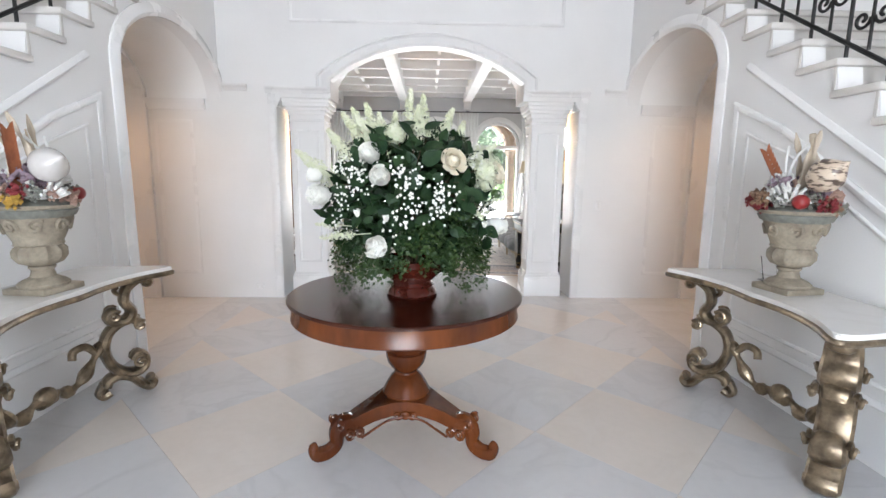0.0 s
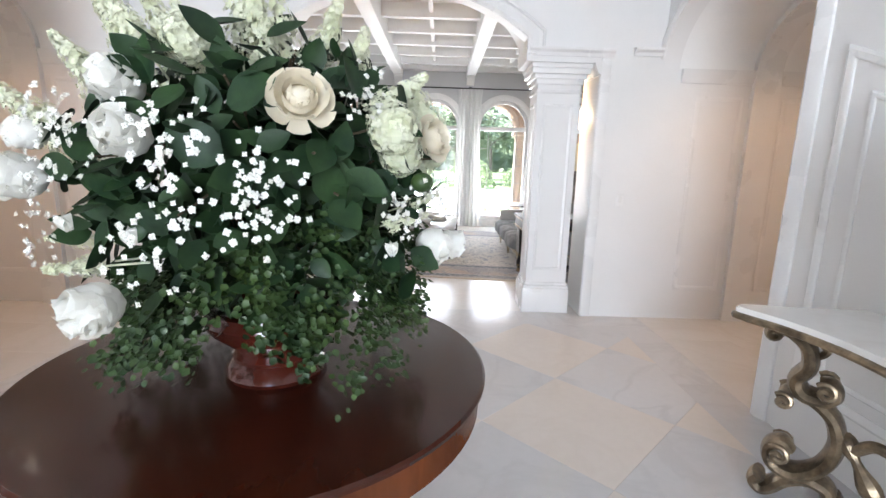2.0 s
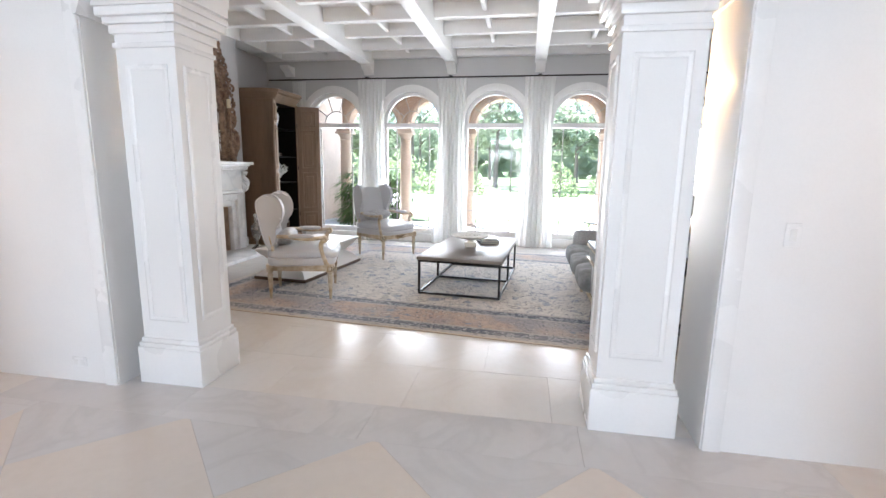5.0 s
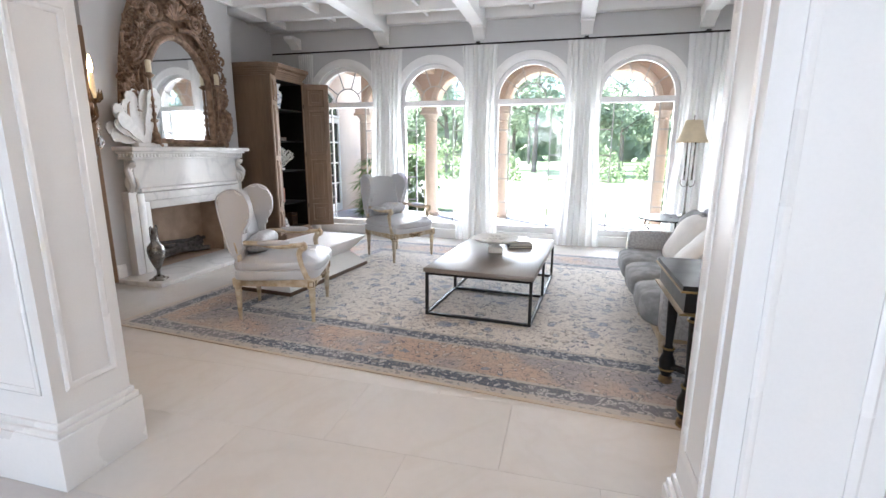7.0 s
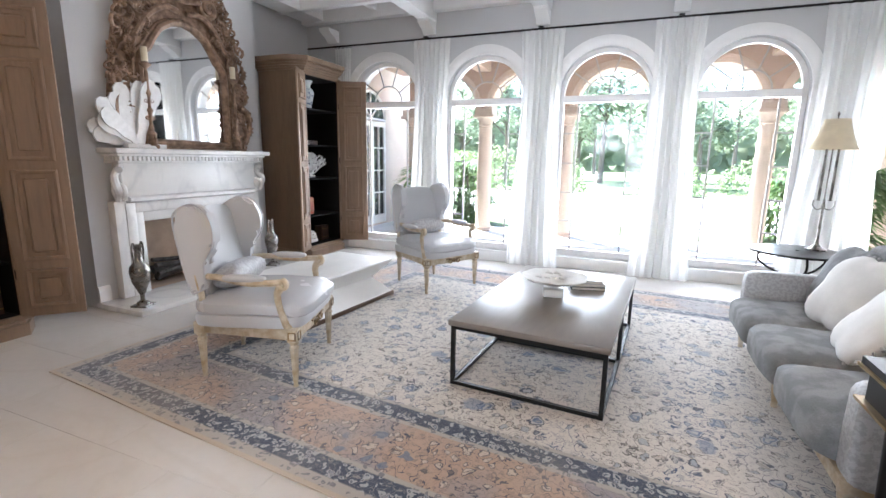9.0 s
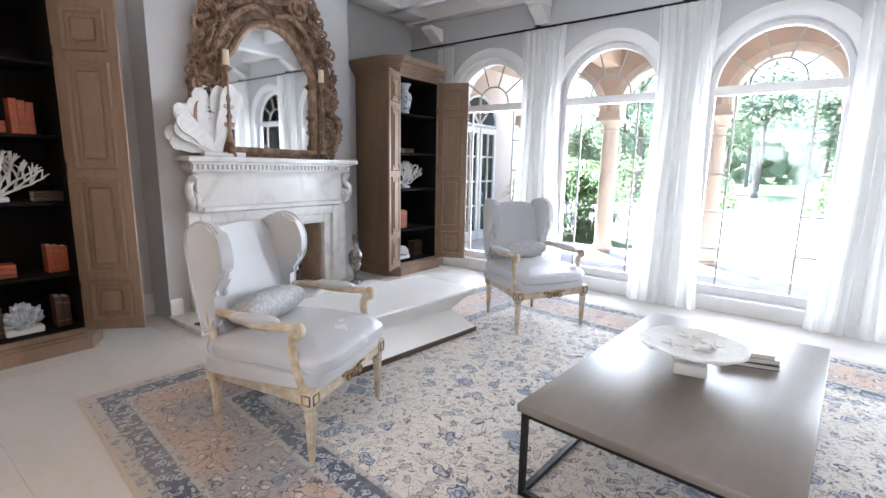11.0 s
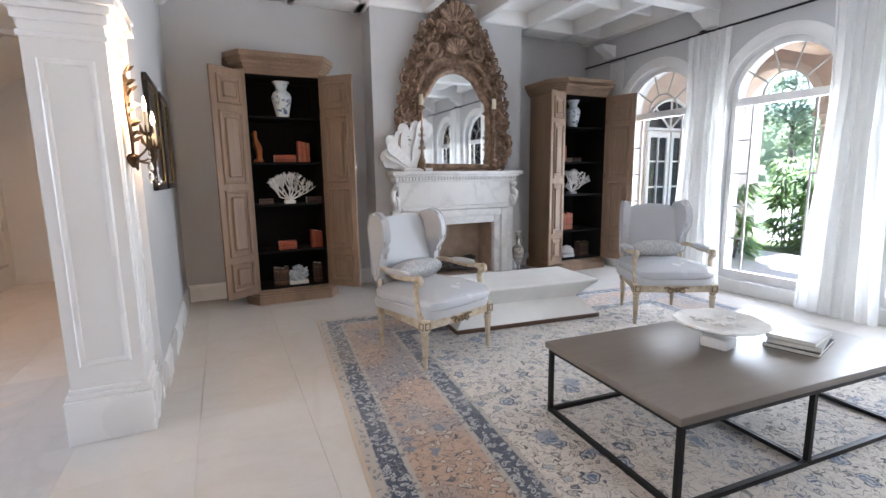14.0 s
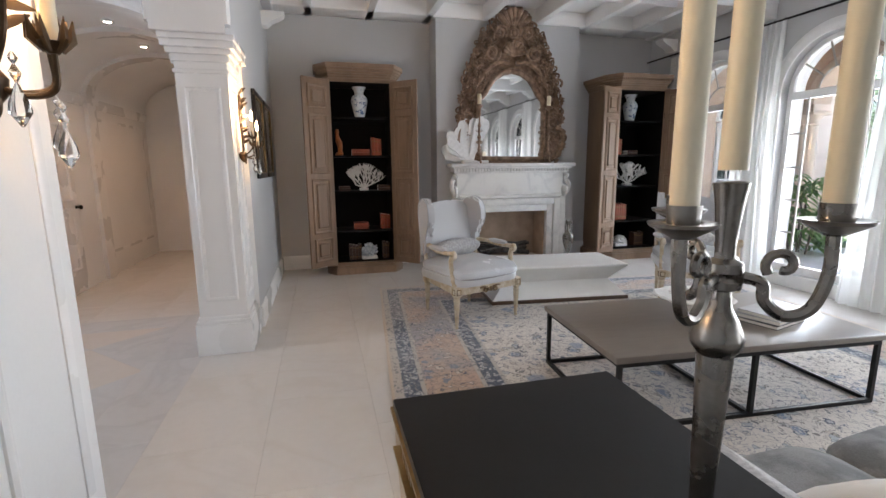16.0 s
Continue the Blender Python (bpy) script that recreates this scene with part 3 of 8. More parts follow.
# ---------- living room things ----------
def blob(bm, c, r, e1=1.0, e2=1.0, nu=20, nv=10, m=None):
    """A rounded box or cushion: a superellipsoid with half sizes r."""
    def pw(v, e):
        return math.copysign(abs(v) ** e, v)
    rows, vs = [], []
    for j in range(1, nv):
        v = -math.pi / 2 + math.pi * j / nv
        row = []
        for i in range(nu):
            u = 2 * math.pi * i / nu
            row.append(bm.verts.new((c[0] + r[0] * pw(math.cos(v), e1) * pw(math.cos(u), e2), c[1] + r[1] * pw(math.cos(v), e1) * pw(math.sin(u), e2), c[2] + r[2] * pw(math.sin(v), e1))))
        rows.append(row)
        vs += row
    lo, hi = bm.verts.new((c[0], c[1], c[2] - r[2])), bm.verts.new((c[0], c[1], c[2] + r[2]))
    vs += [lo, hi]
    for p, q in zip(rows, rows[1:]):
        for i in range(nu):
            bm.faces.new((p[i], p[(i + 1) % nu], q[(i + 1) % nu], q[i]))
    for i in range(nu):
        bm.faces.new((lo, rows[0][(i + 1) % nu], rows[0][i]))
        bm.faces.new((hi, rows[-1][i], rows[-1][(i + 1) % nu]))
    if m is not None:
        bmesh.ops.transform(bm, matrix=m, verts=vs)
    return vs


def rumple(vs, amount, scale, seed=0):
    for v in vs:
        v.co += Vector((0, 0, amount * noise.noise(v.co * scale + Vector((seed, 0, 0)))))


OAK = mat("limed_oak", (0.275, 0.185, 0.12), 0.55, var=0.16, scale=3.0, fine=45, bump=0.35, second=(0.19, 0.125, 0.08), stretch=(1, 1, 0.12))
BLACKIN = mat("black_interior_paint", (0.008, 0.0075, 0.0075), 0.7, var=0.1, scale=5, spec=0.12)
SILK = mat("pale_grey_silk", (0.47, 0.475, 0.49), 0.38, var=0.015, scale=4, fine=260, bump=0.10, sheen=0.15, thr=(0.1, 0.9), rvar=0.015)
SILK2 = mat("pale_grey_silk_cushion", (0.48, 0.49, 0.515), 0.27, var=0.015, scale=5, fine=220, bump=0.08, sheen=0.15, thr=(0.1, 0.9), rvar=0.015)
CREAMW = mat("painted_cream_wood", (0.56, 0.49, 0.38), 0.5, var=0.14, scale=14, fine=60, bump=0.3, second=(0.36, 0.27, 0.16))
DAMASK = mat("grey_damask", (0.46, 0.46, 0.465), 0.5, var=0.08, scale=55, fine=130, bump=0.3, second=(0.36, 0.36, 0.365), thr=(0.46, 0.54))
GILT = mat("worn_gilt", (0.30, 0.20, 0.09), 0.42, 0.5, var=0.2, scale=22, fine=80, bump=0.4, second=(0.08, 0.05, 0.03))
FRAMEW = mat("carved_silvered_wood", (0.34, 0.225, 0.15), 0.5, 0.15, var=0.2, scale=16, fine=60, bump=0.5, second=(0.15, 0.09, 0.055))
MIRROR = mat("mirror_glass", (0.86, 0.87, 0.87), 0.03, 1.0, var=0.01, bump=0, rvar=0.01)
WAX = mat("ivory_wax", (0.76, 0.68, 0.50), 0.45, var=0.04, scale=6, bump=0.03)
PEWTER = mat("old_pewter", (0.29, 0.27, 0.245), 0.27, 0.95, var=0.14, scale=12, fine=90, bump=0.15)
SELENITE = mat("white_selenite", (0.80, 0.80, 0.80), 0.4, var=0.05, scale=20, fine=140, bump=0.5)
PLASTERW = mat("white_plaster", (0.78, 0.77, 0.75), 0.5, var=0.03, scale=4, bump=0.06)
CONCRETE = mat("grey_stone_top", (0.225, 0.19, 0.16), 0.34, var=0.10, scale=3.0, fine=26, bump=0.10, second=(0.175, 0.148, 0.125), rvar=0.03, thr=(0.25, 0.75), stretch=(1, 0.18, 1))
LINEN = mat("grey_linen", (0.30, 0.305, 0.31), 0.85, var=0.16, scale=9, fine=150, bump=0.5, second=(0.20, 0.205, 0.21), thr=(0.42, 0.58))
WHITEF = mat("white_cotton", (0.78, 0.77, 0.75), 0.8, var=0.04, scale=9, fine=180, bump=0.2)
SHEER = mat("sheer_white_voile", (0.95, 0.95, 0.94), 0.9, var=0.02, scale=6, fine=120, bump=0.1)
BLACKL = mat("black_lacquer", (0.010, 0.0095, 0.010), 0.34, var=0.08, scale=7, fine=60, bump=0.03, spec=0.22)
CORALW = mat("white_coral", (0.80, 0.79, 0.76), 0.8, var=0.05, scale=20, fine=120, bump=0.6)
BLUEW = mat("blue_and_white_porcelain", (0.66, 0.70, 0.72), 0.15, var=0.04, scale=17, fine=70, bump=0.0, second=(0.10, 0.16, 0.28), thr=(0.36, 0.42))
REDB = mat("red_leather", (0.36, 0.075, 0.03), 0.5, var=0.12, scale=20, fine=90, bump=0.2, per_piece=0.2)
DARKB = mat("dark_leather", (0.07, 0.035, 0.022), 0.5, var=0.12, scale=20, fine=90, bump=0.2, per_piece=0.2)
PAPER = mat("book_paper", (0.70, 0.66, 0.58), 0.8, var=0.06, scale=30)
AMBERM = mat("orange_carved_resin", (0.36, 0.11, 0.02), 0.35, var=0.15, scale=25)
GEODE = mat("blue_grey_crystal", (0.30, 0.36, 0.42), 0.3, var=0.2, scale=30, second=(0.65, 0.68, 0.70))
ASHLOG = mat("charred_log", (0.03, 0.027, 0.025), 0.9, var=0.25, scale=18, fine=60, bump=0.8, second=(0.10, 0.09, 0.085))
TANB = mat("tan_firebrick", (0.46, 0.34, 0.25), 0.85, var=0.10, scale=6, fine=60, bump=0.4, per_piece=0.08)
CRYSTAL = glass("crystal", (1, 1, 1), 0.0, thin=False)
FLAME = emitter("lamp_flame", (1.0, 0.62, 0.28), 14.0)
BRONZE = mat("dark_bronze", (0.075, 0.045, 0.022), 0.42, 0.7, var=0.15, scale=20, fine=90, bump=0.2)
GOLDB = mat("gold_line", (0.30, 0.205, 0.085), 0.35, 0.8, var=0.1, scale=20)

# sheer cloth lets daylight through
_n, _l = SHEER.node_tree.nodes, SHEER.node_tree.links
_tr, _tp, _m1, _m2 = _n.new("ShaderNodeBsdfTranslucent"), _n.new("ShaderNodeBsdfTransparent"), _n.new("ShaderNodeMixShader"), _n.new("ShaderNodeMixShader")
_tr.inputs[0].default_value = (0.94, 0.94, 0.92, 1)
_m1.inputs[0].default_value, _m2.inputs[0].default_value = 0.6, 0.22
_l.new(_n["Principled BSDF"].outputs[0], _m1.inputs[1])
_l.new(_tr.outputs[0], _m1.inputs[2])
_l.new(_m1.outputs[0], _m2.inputs[1])
_l.new(_tp.outputs[0], _m2.inputs[2])
_l.new(_m2.outputs[0], _n["Material Output"].inputs[0])


# ---- fireplace ----
def fireplace():
    F = LX0 + 0.37
    C = 9.65
    t = thing("fireplace", (F, C, 0), 0, "white veined marble fireplace with dentil shelf and carved brackets", "fireplace")
    bm = bmn()
    box(bm, 0, 0.20, -0.90, 0.90, 1.36, 1.385, 0.004)
    box(bm, 0, 0.235, -0.925, 0.925, 1.425, 1.45, 0.006)
    box(bm, 0, 0.29, -0.965, 0.965, 1.45, 1.50, 0.012)
    part("shelf", bm, STATUARY, t)
    bm = bmn()
    y = -0.90
    while y < 0.90:
        box(bm, 0.19, 0.222, y, y + 0.026, 1.386, 1.424)
        y += 0.045
    for s in (-1, 1):
        x = 0.02
        while x < 0.2:
            box(bm, x, x + 0.026, s * 0.90 - 0.012, s * 0.90 + 0.012, 1.386, 1.424)
            x += 0.045
    box(bm, 0, 0.19, -0.885, 0.885, 1.386, 1.424)
    part("dentil_course", bm, STATUARY, t)
    bm = bmn()
    box(bm, 0, 0.13, -0.84, 0.84, 1.00, 1.36, 0.006)
    part("frieze", bm, STATUARY, t)
    # architrave round the opening, in steps
    for o0, o1, d, nm in ((0.0, 0.10, 0.07, "inner_architrave"), (0.10, 0.20, 0.11, "outer_architrave")):
        bm = bmn()
        for s in (-1, 1):
            y0, y1 = sorted((s * (0.62 + o0), s * (0.62 + o1)))
            box(bm, 0, d, y0, y1, 0.05, 0.78 + o1, 0.01)
        box(bm, 0, d - 0.001, -0.62 - o0, 0.62 + o0, 0.78 + o0, 0.78 + o1, 0.01)
        part(nm, bm, STATUARY, t)
    bm = bmn()
    prism(bm, [(0, 0.98), (0.13, 0.98), (0.17, 1.0), (0.17, 1.03), (0.12, 1.05), (0, 1.05)], "y", -0.80, 0.80)
    bm2 = bmn()
    for f in list(bm.faces):
        bm2.faces.new([bm2.verts.new((v.co.x, v.co.y, v.co.z)) for v in f.verts])
    bm.free()
    bmesh.ops.remove_doubles(bm2, verts=bm2.verts, dist=1e-5)
    part("ledge", bm2, STATUARY, t)
    for s in (-1, 1):
        bm = bmn()
        tube(bm, smoothed([(0.10, s * 0.87, 1.02), (0.16, s * 0.90, 1.08), (0.17, s * 0.93, 1.17), (0.12, s * 0.90, 1.25), (0.15, s * 0.87, 1.32), (0.19, s * 0.90, 1.30)], 5), 0.035, 8)
        tube(bm, [Vector((0.14 + p.x, s * 0.87, p.z)) for p in scroll(0, 1.10, 0.075, 0.015, -1.2, 1.4, 18)], 0.022, 8)
        blob(bm, (0.09, s * 0.86, 1.10), (0.08, 0.045, 0.09), 1, 1, 12, 8)
        part("carved_bracket", bm, STATUARY, t)
        bm = bmn()
        box(bm, 0, 0.10, s * 0.86 - 0.06, s * 0.86 + 0.06, 0.05, 1.0, 0.008)
        part("side_pilaster", bm, STATUARY, t)
    # hearth slab and firebox
    bm = bmn()
    box(bm, 0, 0.62, -1.12, 1.12, 0.0, 0.05, 0.006)
    part("hearth_slab", bm, STATUARY, t)
    bm = bmn()
    for y0, y1 in ((-0.62, -0.60), (0.60, 0.62)):
        box(bm, -0.36, -0.005, y0 + 0.001, y1 - 0.001, 0.05, 0.795)
    box(bm, -0.369, -0.35, -0.618, 0.618, 0.05, 0.795)
    box(bm, -0.36, 0, -0.618, 0.618, 0.0, 0.05)
    part("firebox", bm, TANB, t)
    for k in range(7):
        bm = bmn()
        a, x, z = random.uniform(-0.5, 0.5), -0.25 + 0.05 * (k % 3), 0.10 + 0.055 * (k // 3)
        pts = [(x + math.sin(a) * u * 0.12, u * 0.40 + random.uniform(-0.05, 0.05), z + 0.04 * u * (1 if k % 2 else -1) + 0.05) for u in (-1, -0.4, 0.3, 1)]
        tube(bm, smoothed(pts, 3), 0.042 - 0.003 * k, 9)
        part("log", bm, ASHLOG, t)


fireplace()


# ---- mirror with a carved frame ----
def carved_mirror():
    t = thing("wall_mirror", (LX0 + 0.37, 9.66, 1.505), 0, "arched wall mirror in a heavily carved weathered wooden frame", "mirror")
    outer = [(-0.66, 0.0), (-0.76, 0.15), (-0.83, 0.42), (-0.80, 0.66), (-0.75, 0.95), (-0.70, 1.18), (-0.63, 1.40), (-0.52, 1.64), (-0.42, 1.80), (-0.24, 1.98), (0, 2.12)]
    outer = outer + [(-y, z) for y, z in outer[-2::-1]]
    bm = bmn()
    prism(bm, outer, "x", 0.004, 0.05)
    part("backing", bm, FRAMEW, t)
    ins = [(-0.51, 0.06), (-0.51, 0.80), (-0.49, 0.90), (-0.41, 0.98), (-0.36, 1.07), (-0.27, 1.19), (-0.14, 1.27), (0, 1.30)]
    ins = ins + [(-y, z) for y, z in ins[-2::-1]]
    bm = bmn()
    prism(bm, ins, "x", 0.052, 0.058)
    part("mirror_plate", bm, MIRROR, t, "clear mirror glass")
    bm = bmn()
    tube(bm, [(0.065, y, z) for y, z in ins + ins[:1]], 0.04, 8)
    tube(bm, [(0.06, y * 1.14, z * 1.03 - 0.015) for y, z in ins], 0.018, 6)
    part("inner_moulding", bm, FRAMEW, t)
    for s in (1, -1):
        bm = bmn()
        r2 = random.Random(7)
        for k in range(64):
            u = k / 63
            i = u * (len(outer) // 2)
            a, b = outer[int(i)], outer[min(int(i) + 1, len(outer) // 2)]
            y = a[0] + (b[0] - a[0]) * (i - int(i))
            z = a[1] + (b[1] - a[1]) * (i - int(i))
            for depth in range(2 if u < 0.45 else 3):
                yy = y * (1 - 0.17 * depth) + r2.uniform(-0.03, 0.03)
                zz = z - 0.08 * depth * u + r2.uniform(-0.03, 0.03)
                if zz > 0.02:
                    inside = abs(yy) < 0.57 and zz < 1.42 - max(0, abs(yy) - 0.1) * 0.95
                    if inside:
                        continue
                    r = r2.uniform(0.03, 0.07)
                    kind = r2.random()
                    x0 = 0.06 + r2.uniform(0, 0.05)
                    if kind < 0.62:
                        pts = scroll(0, 0, r, r * 0.2, r2.uniform(0, 6.28), r2.choice((-1, 1)) * r2.uniform(0.8, 1.5), 14)
                        tube(bm, [Vector((x0 + 0.02 * math.sin(j), s * (yy + p.x), zz + p.z)) for j, p in enumerate(pts)], [r * 0.30 * (1 - 0.5 * j / 14) for j in range(15)], 6)
                    else:
                        a0 = r2.uniform(0, 6.28)
                        for q in (-0.5, 0, 0.5):
                            c = Vector((x0, s * (yy + 0.03 * math.cos(a0 + q)), zz + 0.03 * math.sin(a0 + q)))
                            d = Vector((0.25, s * math.cos(a0 + q), math.sin(a0 + q))).normalized()
                            tube(bm, [c, c + d * r * 0.6, c + d * r * 1.2], [0.012, 0.026, 0.004], 6)
        part("carved_scrollwork", bm, FRAMEW, t)
    bm = bmn()
    for k in range(9):
        a = math.pi * (0.08 + 0.84 * k / 8)
        d = Vector((0.3, math.cos(a), math.sin(a)))
        c = Vector((0.09, 0, 1.50))
        tube(bm, [c, c + d * 0.10, c + d * 0.18, c + d * 0.20], [0.014, 0.028, 0.034, 0.008], 7)
    part("shell_crest", bm, FRAMEW, t)
    for s in (-1, 1):
        bm = bmn()
        tube(bm, [Vector((0.10, s * p.x, p.z)) for p in scroll(0.32, 1.52, 0.12, 0.02, 2.6, 1.5)], 0.03, 7)
        part("crest_scroll", bm, FRAMEW, t)
        bm = bmn()
        tube(bm, [Vector((0.09, s * p.x, p.z)) for p in scroll(0.20, 1.80, 0.10, 0.02, 3.4, -1.4)], 0.026, 7)
        part("crest_scroll", bm, FRAMEW, t)
        bm = bmn()
        tube(bm, smoothed([(0.08, s * 0.05, 1.40), (0.12, s * 0.22, 1.40), (0.10, s * 0.40, 1.28), (0.09, s * 0.52, 1.10)], 5), [0.03] * 16, 7)
        part("brow_moulding", bm, FRAMEW, t)
        # big scroll ears low on the sides
        bm = bmn()
        tube(bm, [Vector((0.08, s * p.x, p.z)) for p in scroll(0.72, 0.62, 0.11, 0.02, 3.0, -1.6)], 0.028, 7)
        part("side_scroll", bm, FRAMEW, t)
        bm = bmn()
        tube(bm, smoothed([(0.07, s * 0.64, 0.03), (0.09, s * 0.74, 0.10), (0.10, s * 0.82, 0.28), (0.09, s * 0.80, 0.45), (0.08, s * 0.70, 0.50)], 5), [0.03] * 21, 7, 1.4)
        blob(bm, (0.06, s * 0.70, 0.26), (0.035, 0.09, 0.20), 1, 1, 14, 10)
        part("side_cartouche", bm, FRAMEW, t)
    # upright leaves at the very top
    for k in range(7):
        a = math.pi * (0.20 + 0.60 * k / 6)
        bm = bmn()
        c, d = Vector((0.07, 0, 1.84)), Vector((0.2, math.cos(a), math.sin(a)))
        tube(bm, [c + d * 0.08, c + d * 0.18, c + d * 0.27, c + d * 0.31], [0.02, 0.045, 0.05, 0.012], 8, 0.8)
        part("top_leaf", bm, FRAMEW, t)
    bm = bmn()
    lathe(bm, [(0.075, 0), (0.085, 0.015), (0.06, 0.03), (0.035, 0.022), (0.03, 0.04), (0.005, 0.045)], 16, pose(0.09, 0, 1.80, 0, 90, 0))
    part("rosette", bm, FRAMEW, t)


carved_mirror()


def candlestick(y, lab):
    t = thing("candlestick", (LX0 + 0.37 + 0.17, y, 1.50), 0, lab, "candlestick", "candlesticks on the mantel")
    bm = bmn()
    for a in (0, 120, 240):
        ca, sa = math.cos(radians(a)), math.sin(radians(a))
        tube(bm, smoothed([(0.02 * ca, 0.02 * sa, 0.16), (0.045 * ca, 0.045 * sa, 0.10), (0.05 * ca, 0.05 * sa, 0.04), (0.075 * ca, 0.075 * sa, 0.012), (0.07 * ca, 0.07 * sa, 0.03)], 4), 0.014, 7)
    lathe(bm, [(0.02, 0.03), (0.045, 0.06), (0.03, 0.10), (0.045, 0.14), (0.025, 0.17)], 14)
    part("foot", bm, FRAMEW, t)
    bm = bmn()
    lathe(bm, [(0.018, 0.16), (0.026, 0.20), (0.015, 0.24), (0.020, 0.34), (0.032, 0.37), (0.015, 0.40), (0.018, 0.50), (0.028, 0.53), (0.014, 0.57), (0.018, 0.70), (0.012, 0.76)], 14)
    for z in (0.30, 0.46):
        for s in (-1, 1):
            tube(bm, [Vector((0, s * p.x, p.z)) for p in scroll(0.03, z, 0.022, 0.006, 3.14, 1.2, 12)], 0.007, 6)
    part("stem", bm, FRAMEW, t)
    bm = bmn()
    lathe(bm, [(0.012, 0.755), (0.05, 0.79), (0.056, 0.80), (0.03, 0.805), (0.03, 0.82)], 16)
    part("drip_pan", bm, FRAMEW, t)
    bm = bmn()
    lathe(bm, [(0.030, 0.821), (0.030, 0.95), (0.026, 0.956), (0.004, 0.95)], 16)
    part("candle", bm, WAX, t, "ivory pillar candle")


candlestick(9.13, "carved wooden candlestick with an ivory candle, before the mirror")
candlestick(10.20, "carved wooden candlestick with an ivory candle, before the mirror")


def plume():
    t = thing("white_plume_ornament", (LX0 + 0.37 + 0.12, 8.98, 1.50), 0, "white leaf-shaped selenite ornament on a small stone base", "ornament")
    bm = bmn()
    box(bm, -0.05, 0.05, -0.10, 0.30, 0, 0.045, 0.01)
    part("base", bm, STATUARY, t)
    r = random.Random(3)
    for k in range(12):
        a = radians(66 + 9.2 * k)
        ln = (0.66 - 0.024 * k) * r.uniform(0.90, 1.05)
        bm = bmn()
        n = 14
        up, dn = [], []
        d = Vector((0, math.cos(a), math.sin(a)))
        side = Vector((0, -math.sin(a), math.cos(a)))
        for j in range(n + 1):
            u = j / n
            w = (0.04 + 0.045 * u + 0.006 * math.sin(17 * u + k)) * (1 if u < 0.8 else math.sqrt(max(0.08, 1 - ((u - 0.8) / 0.2) ** 2)))
            p = Vector((0.03 * math.sin(k * 1.7) + 0.03 * u * math.sin(k), 0.03, 0.05)) + d * ln * u
            up.append((p + side * w))
            dn.append((p - side * w))
        th = Vector((0.008, 0, 0))
        va = [bm.verts.new(p + th) for p in up + dn[::-1]]
        vb = [bm.verts.new(p - th) for p in up + dn[::-1]]
        m = len(va)
        bm.faces.new(va)
        bm.faces.new(vb[::-1])
        for i in range(m):
            bm.faces.new((va[i], vb[i], vb[(i + 1) % m], va[(i + 1) % m]))
        part("blade", bm, SELENITE, t)


plume()


def amphora(x, y, h):
    t = thing("amphora_vase", (x, y, 0.05), 20, "tall pewter amphora with two handles on the hearth", "vase", "pewter amphorae by the fireplace")
    bm = bmn()
    box(bm, -0.075, 0.075, -0.075, 0.075, 0, 0.02, 0.004)
    lathe(bm, [(0.06, 0.02), (0.055, 0.035), (0.02, 0.06), (0.018, 0.11), (0.03, 0.13), (0.075, 0.24), (0.088, 0.33), (0.08, 0.38), (0.045, 0.42), (0.03, 0.46), (0.03, 0.54), (0.042, 0.57), (0.045, 0.58), (0.028, 0.575), (0.02, 0.5)], 24)
    part("body", bm, PEWTER, t)
    for s in (-1, 1):
        bm = bmn()
        tube(bm, smoothed([(0, s * 0.06, 0.40), (0, s * 0.075, 0.50), (0, s * 0.07, 0.58), (0, s * 0.05, 0.60), (0, s * 0.04, 0.555)], 5), 0.008, 8)
        part("handle", bm, PEWTER, t)


amphora(-3.50, 8.66, 0.6)
amphora(-3.62, 10.50, 0.6)


# ---- armoires ----
def coral(name, parent_loc, w, lab, rz=0, seed=1):
    t = thing(name, parent_loc, rz, lab, "coral")
    bm = bmn()
    box(bm, -0.05, 0.05, -0.06, 0.06, 0, 0.035, 0.006)
    part("base", bm, PLASTERW, t)
    r = random.Random(seed)
    bm = bmn()

    def grow(p, d, ln, rad, lev):
        q = p + d * ln
        tube(bm, [p, p + d * ln * 0.5 + Vector((0, 0, 0.004)), q], [rad, rad * 0.85, rad * 0.6], 5)
        if lev:
            for _ in range(3):
                nd = (d + Vector((r.uniform(-0.9, 0.9), r.uniform(-0.9, 0.9), r.uniform(0.0, 0.85)))).normalized()
                grow(q, nd, ln * 0.80, rad * 0.80, lev - 1)
    for k in range(7):
        a = -1.15 + 0.38 * k
        grow(Vector((0, 0, 0.03)), Vector((r.uniform(-0.5, 0.5), math.sin(a), math.cos(a))).normalized(), w * 0.29, 0.013, 3)
    part("branching", bm, CORALW, t)


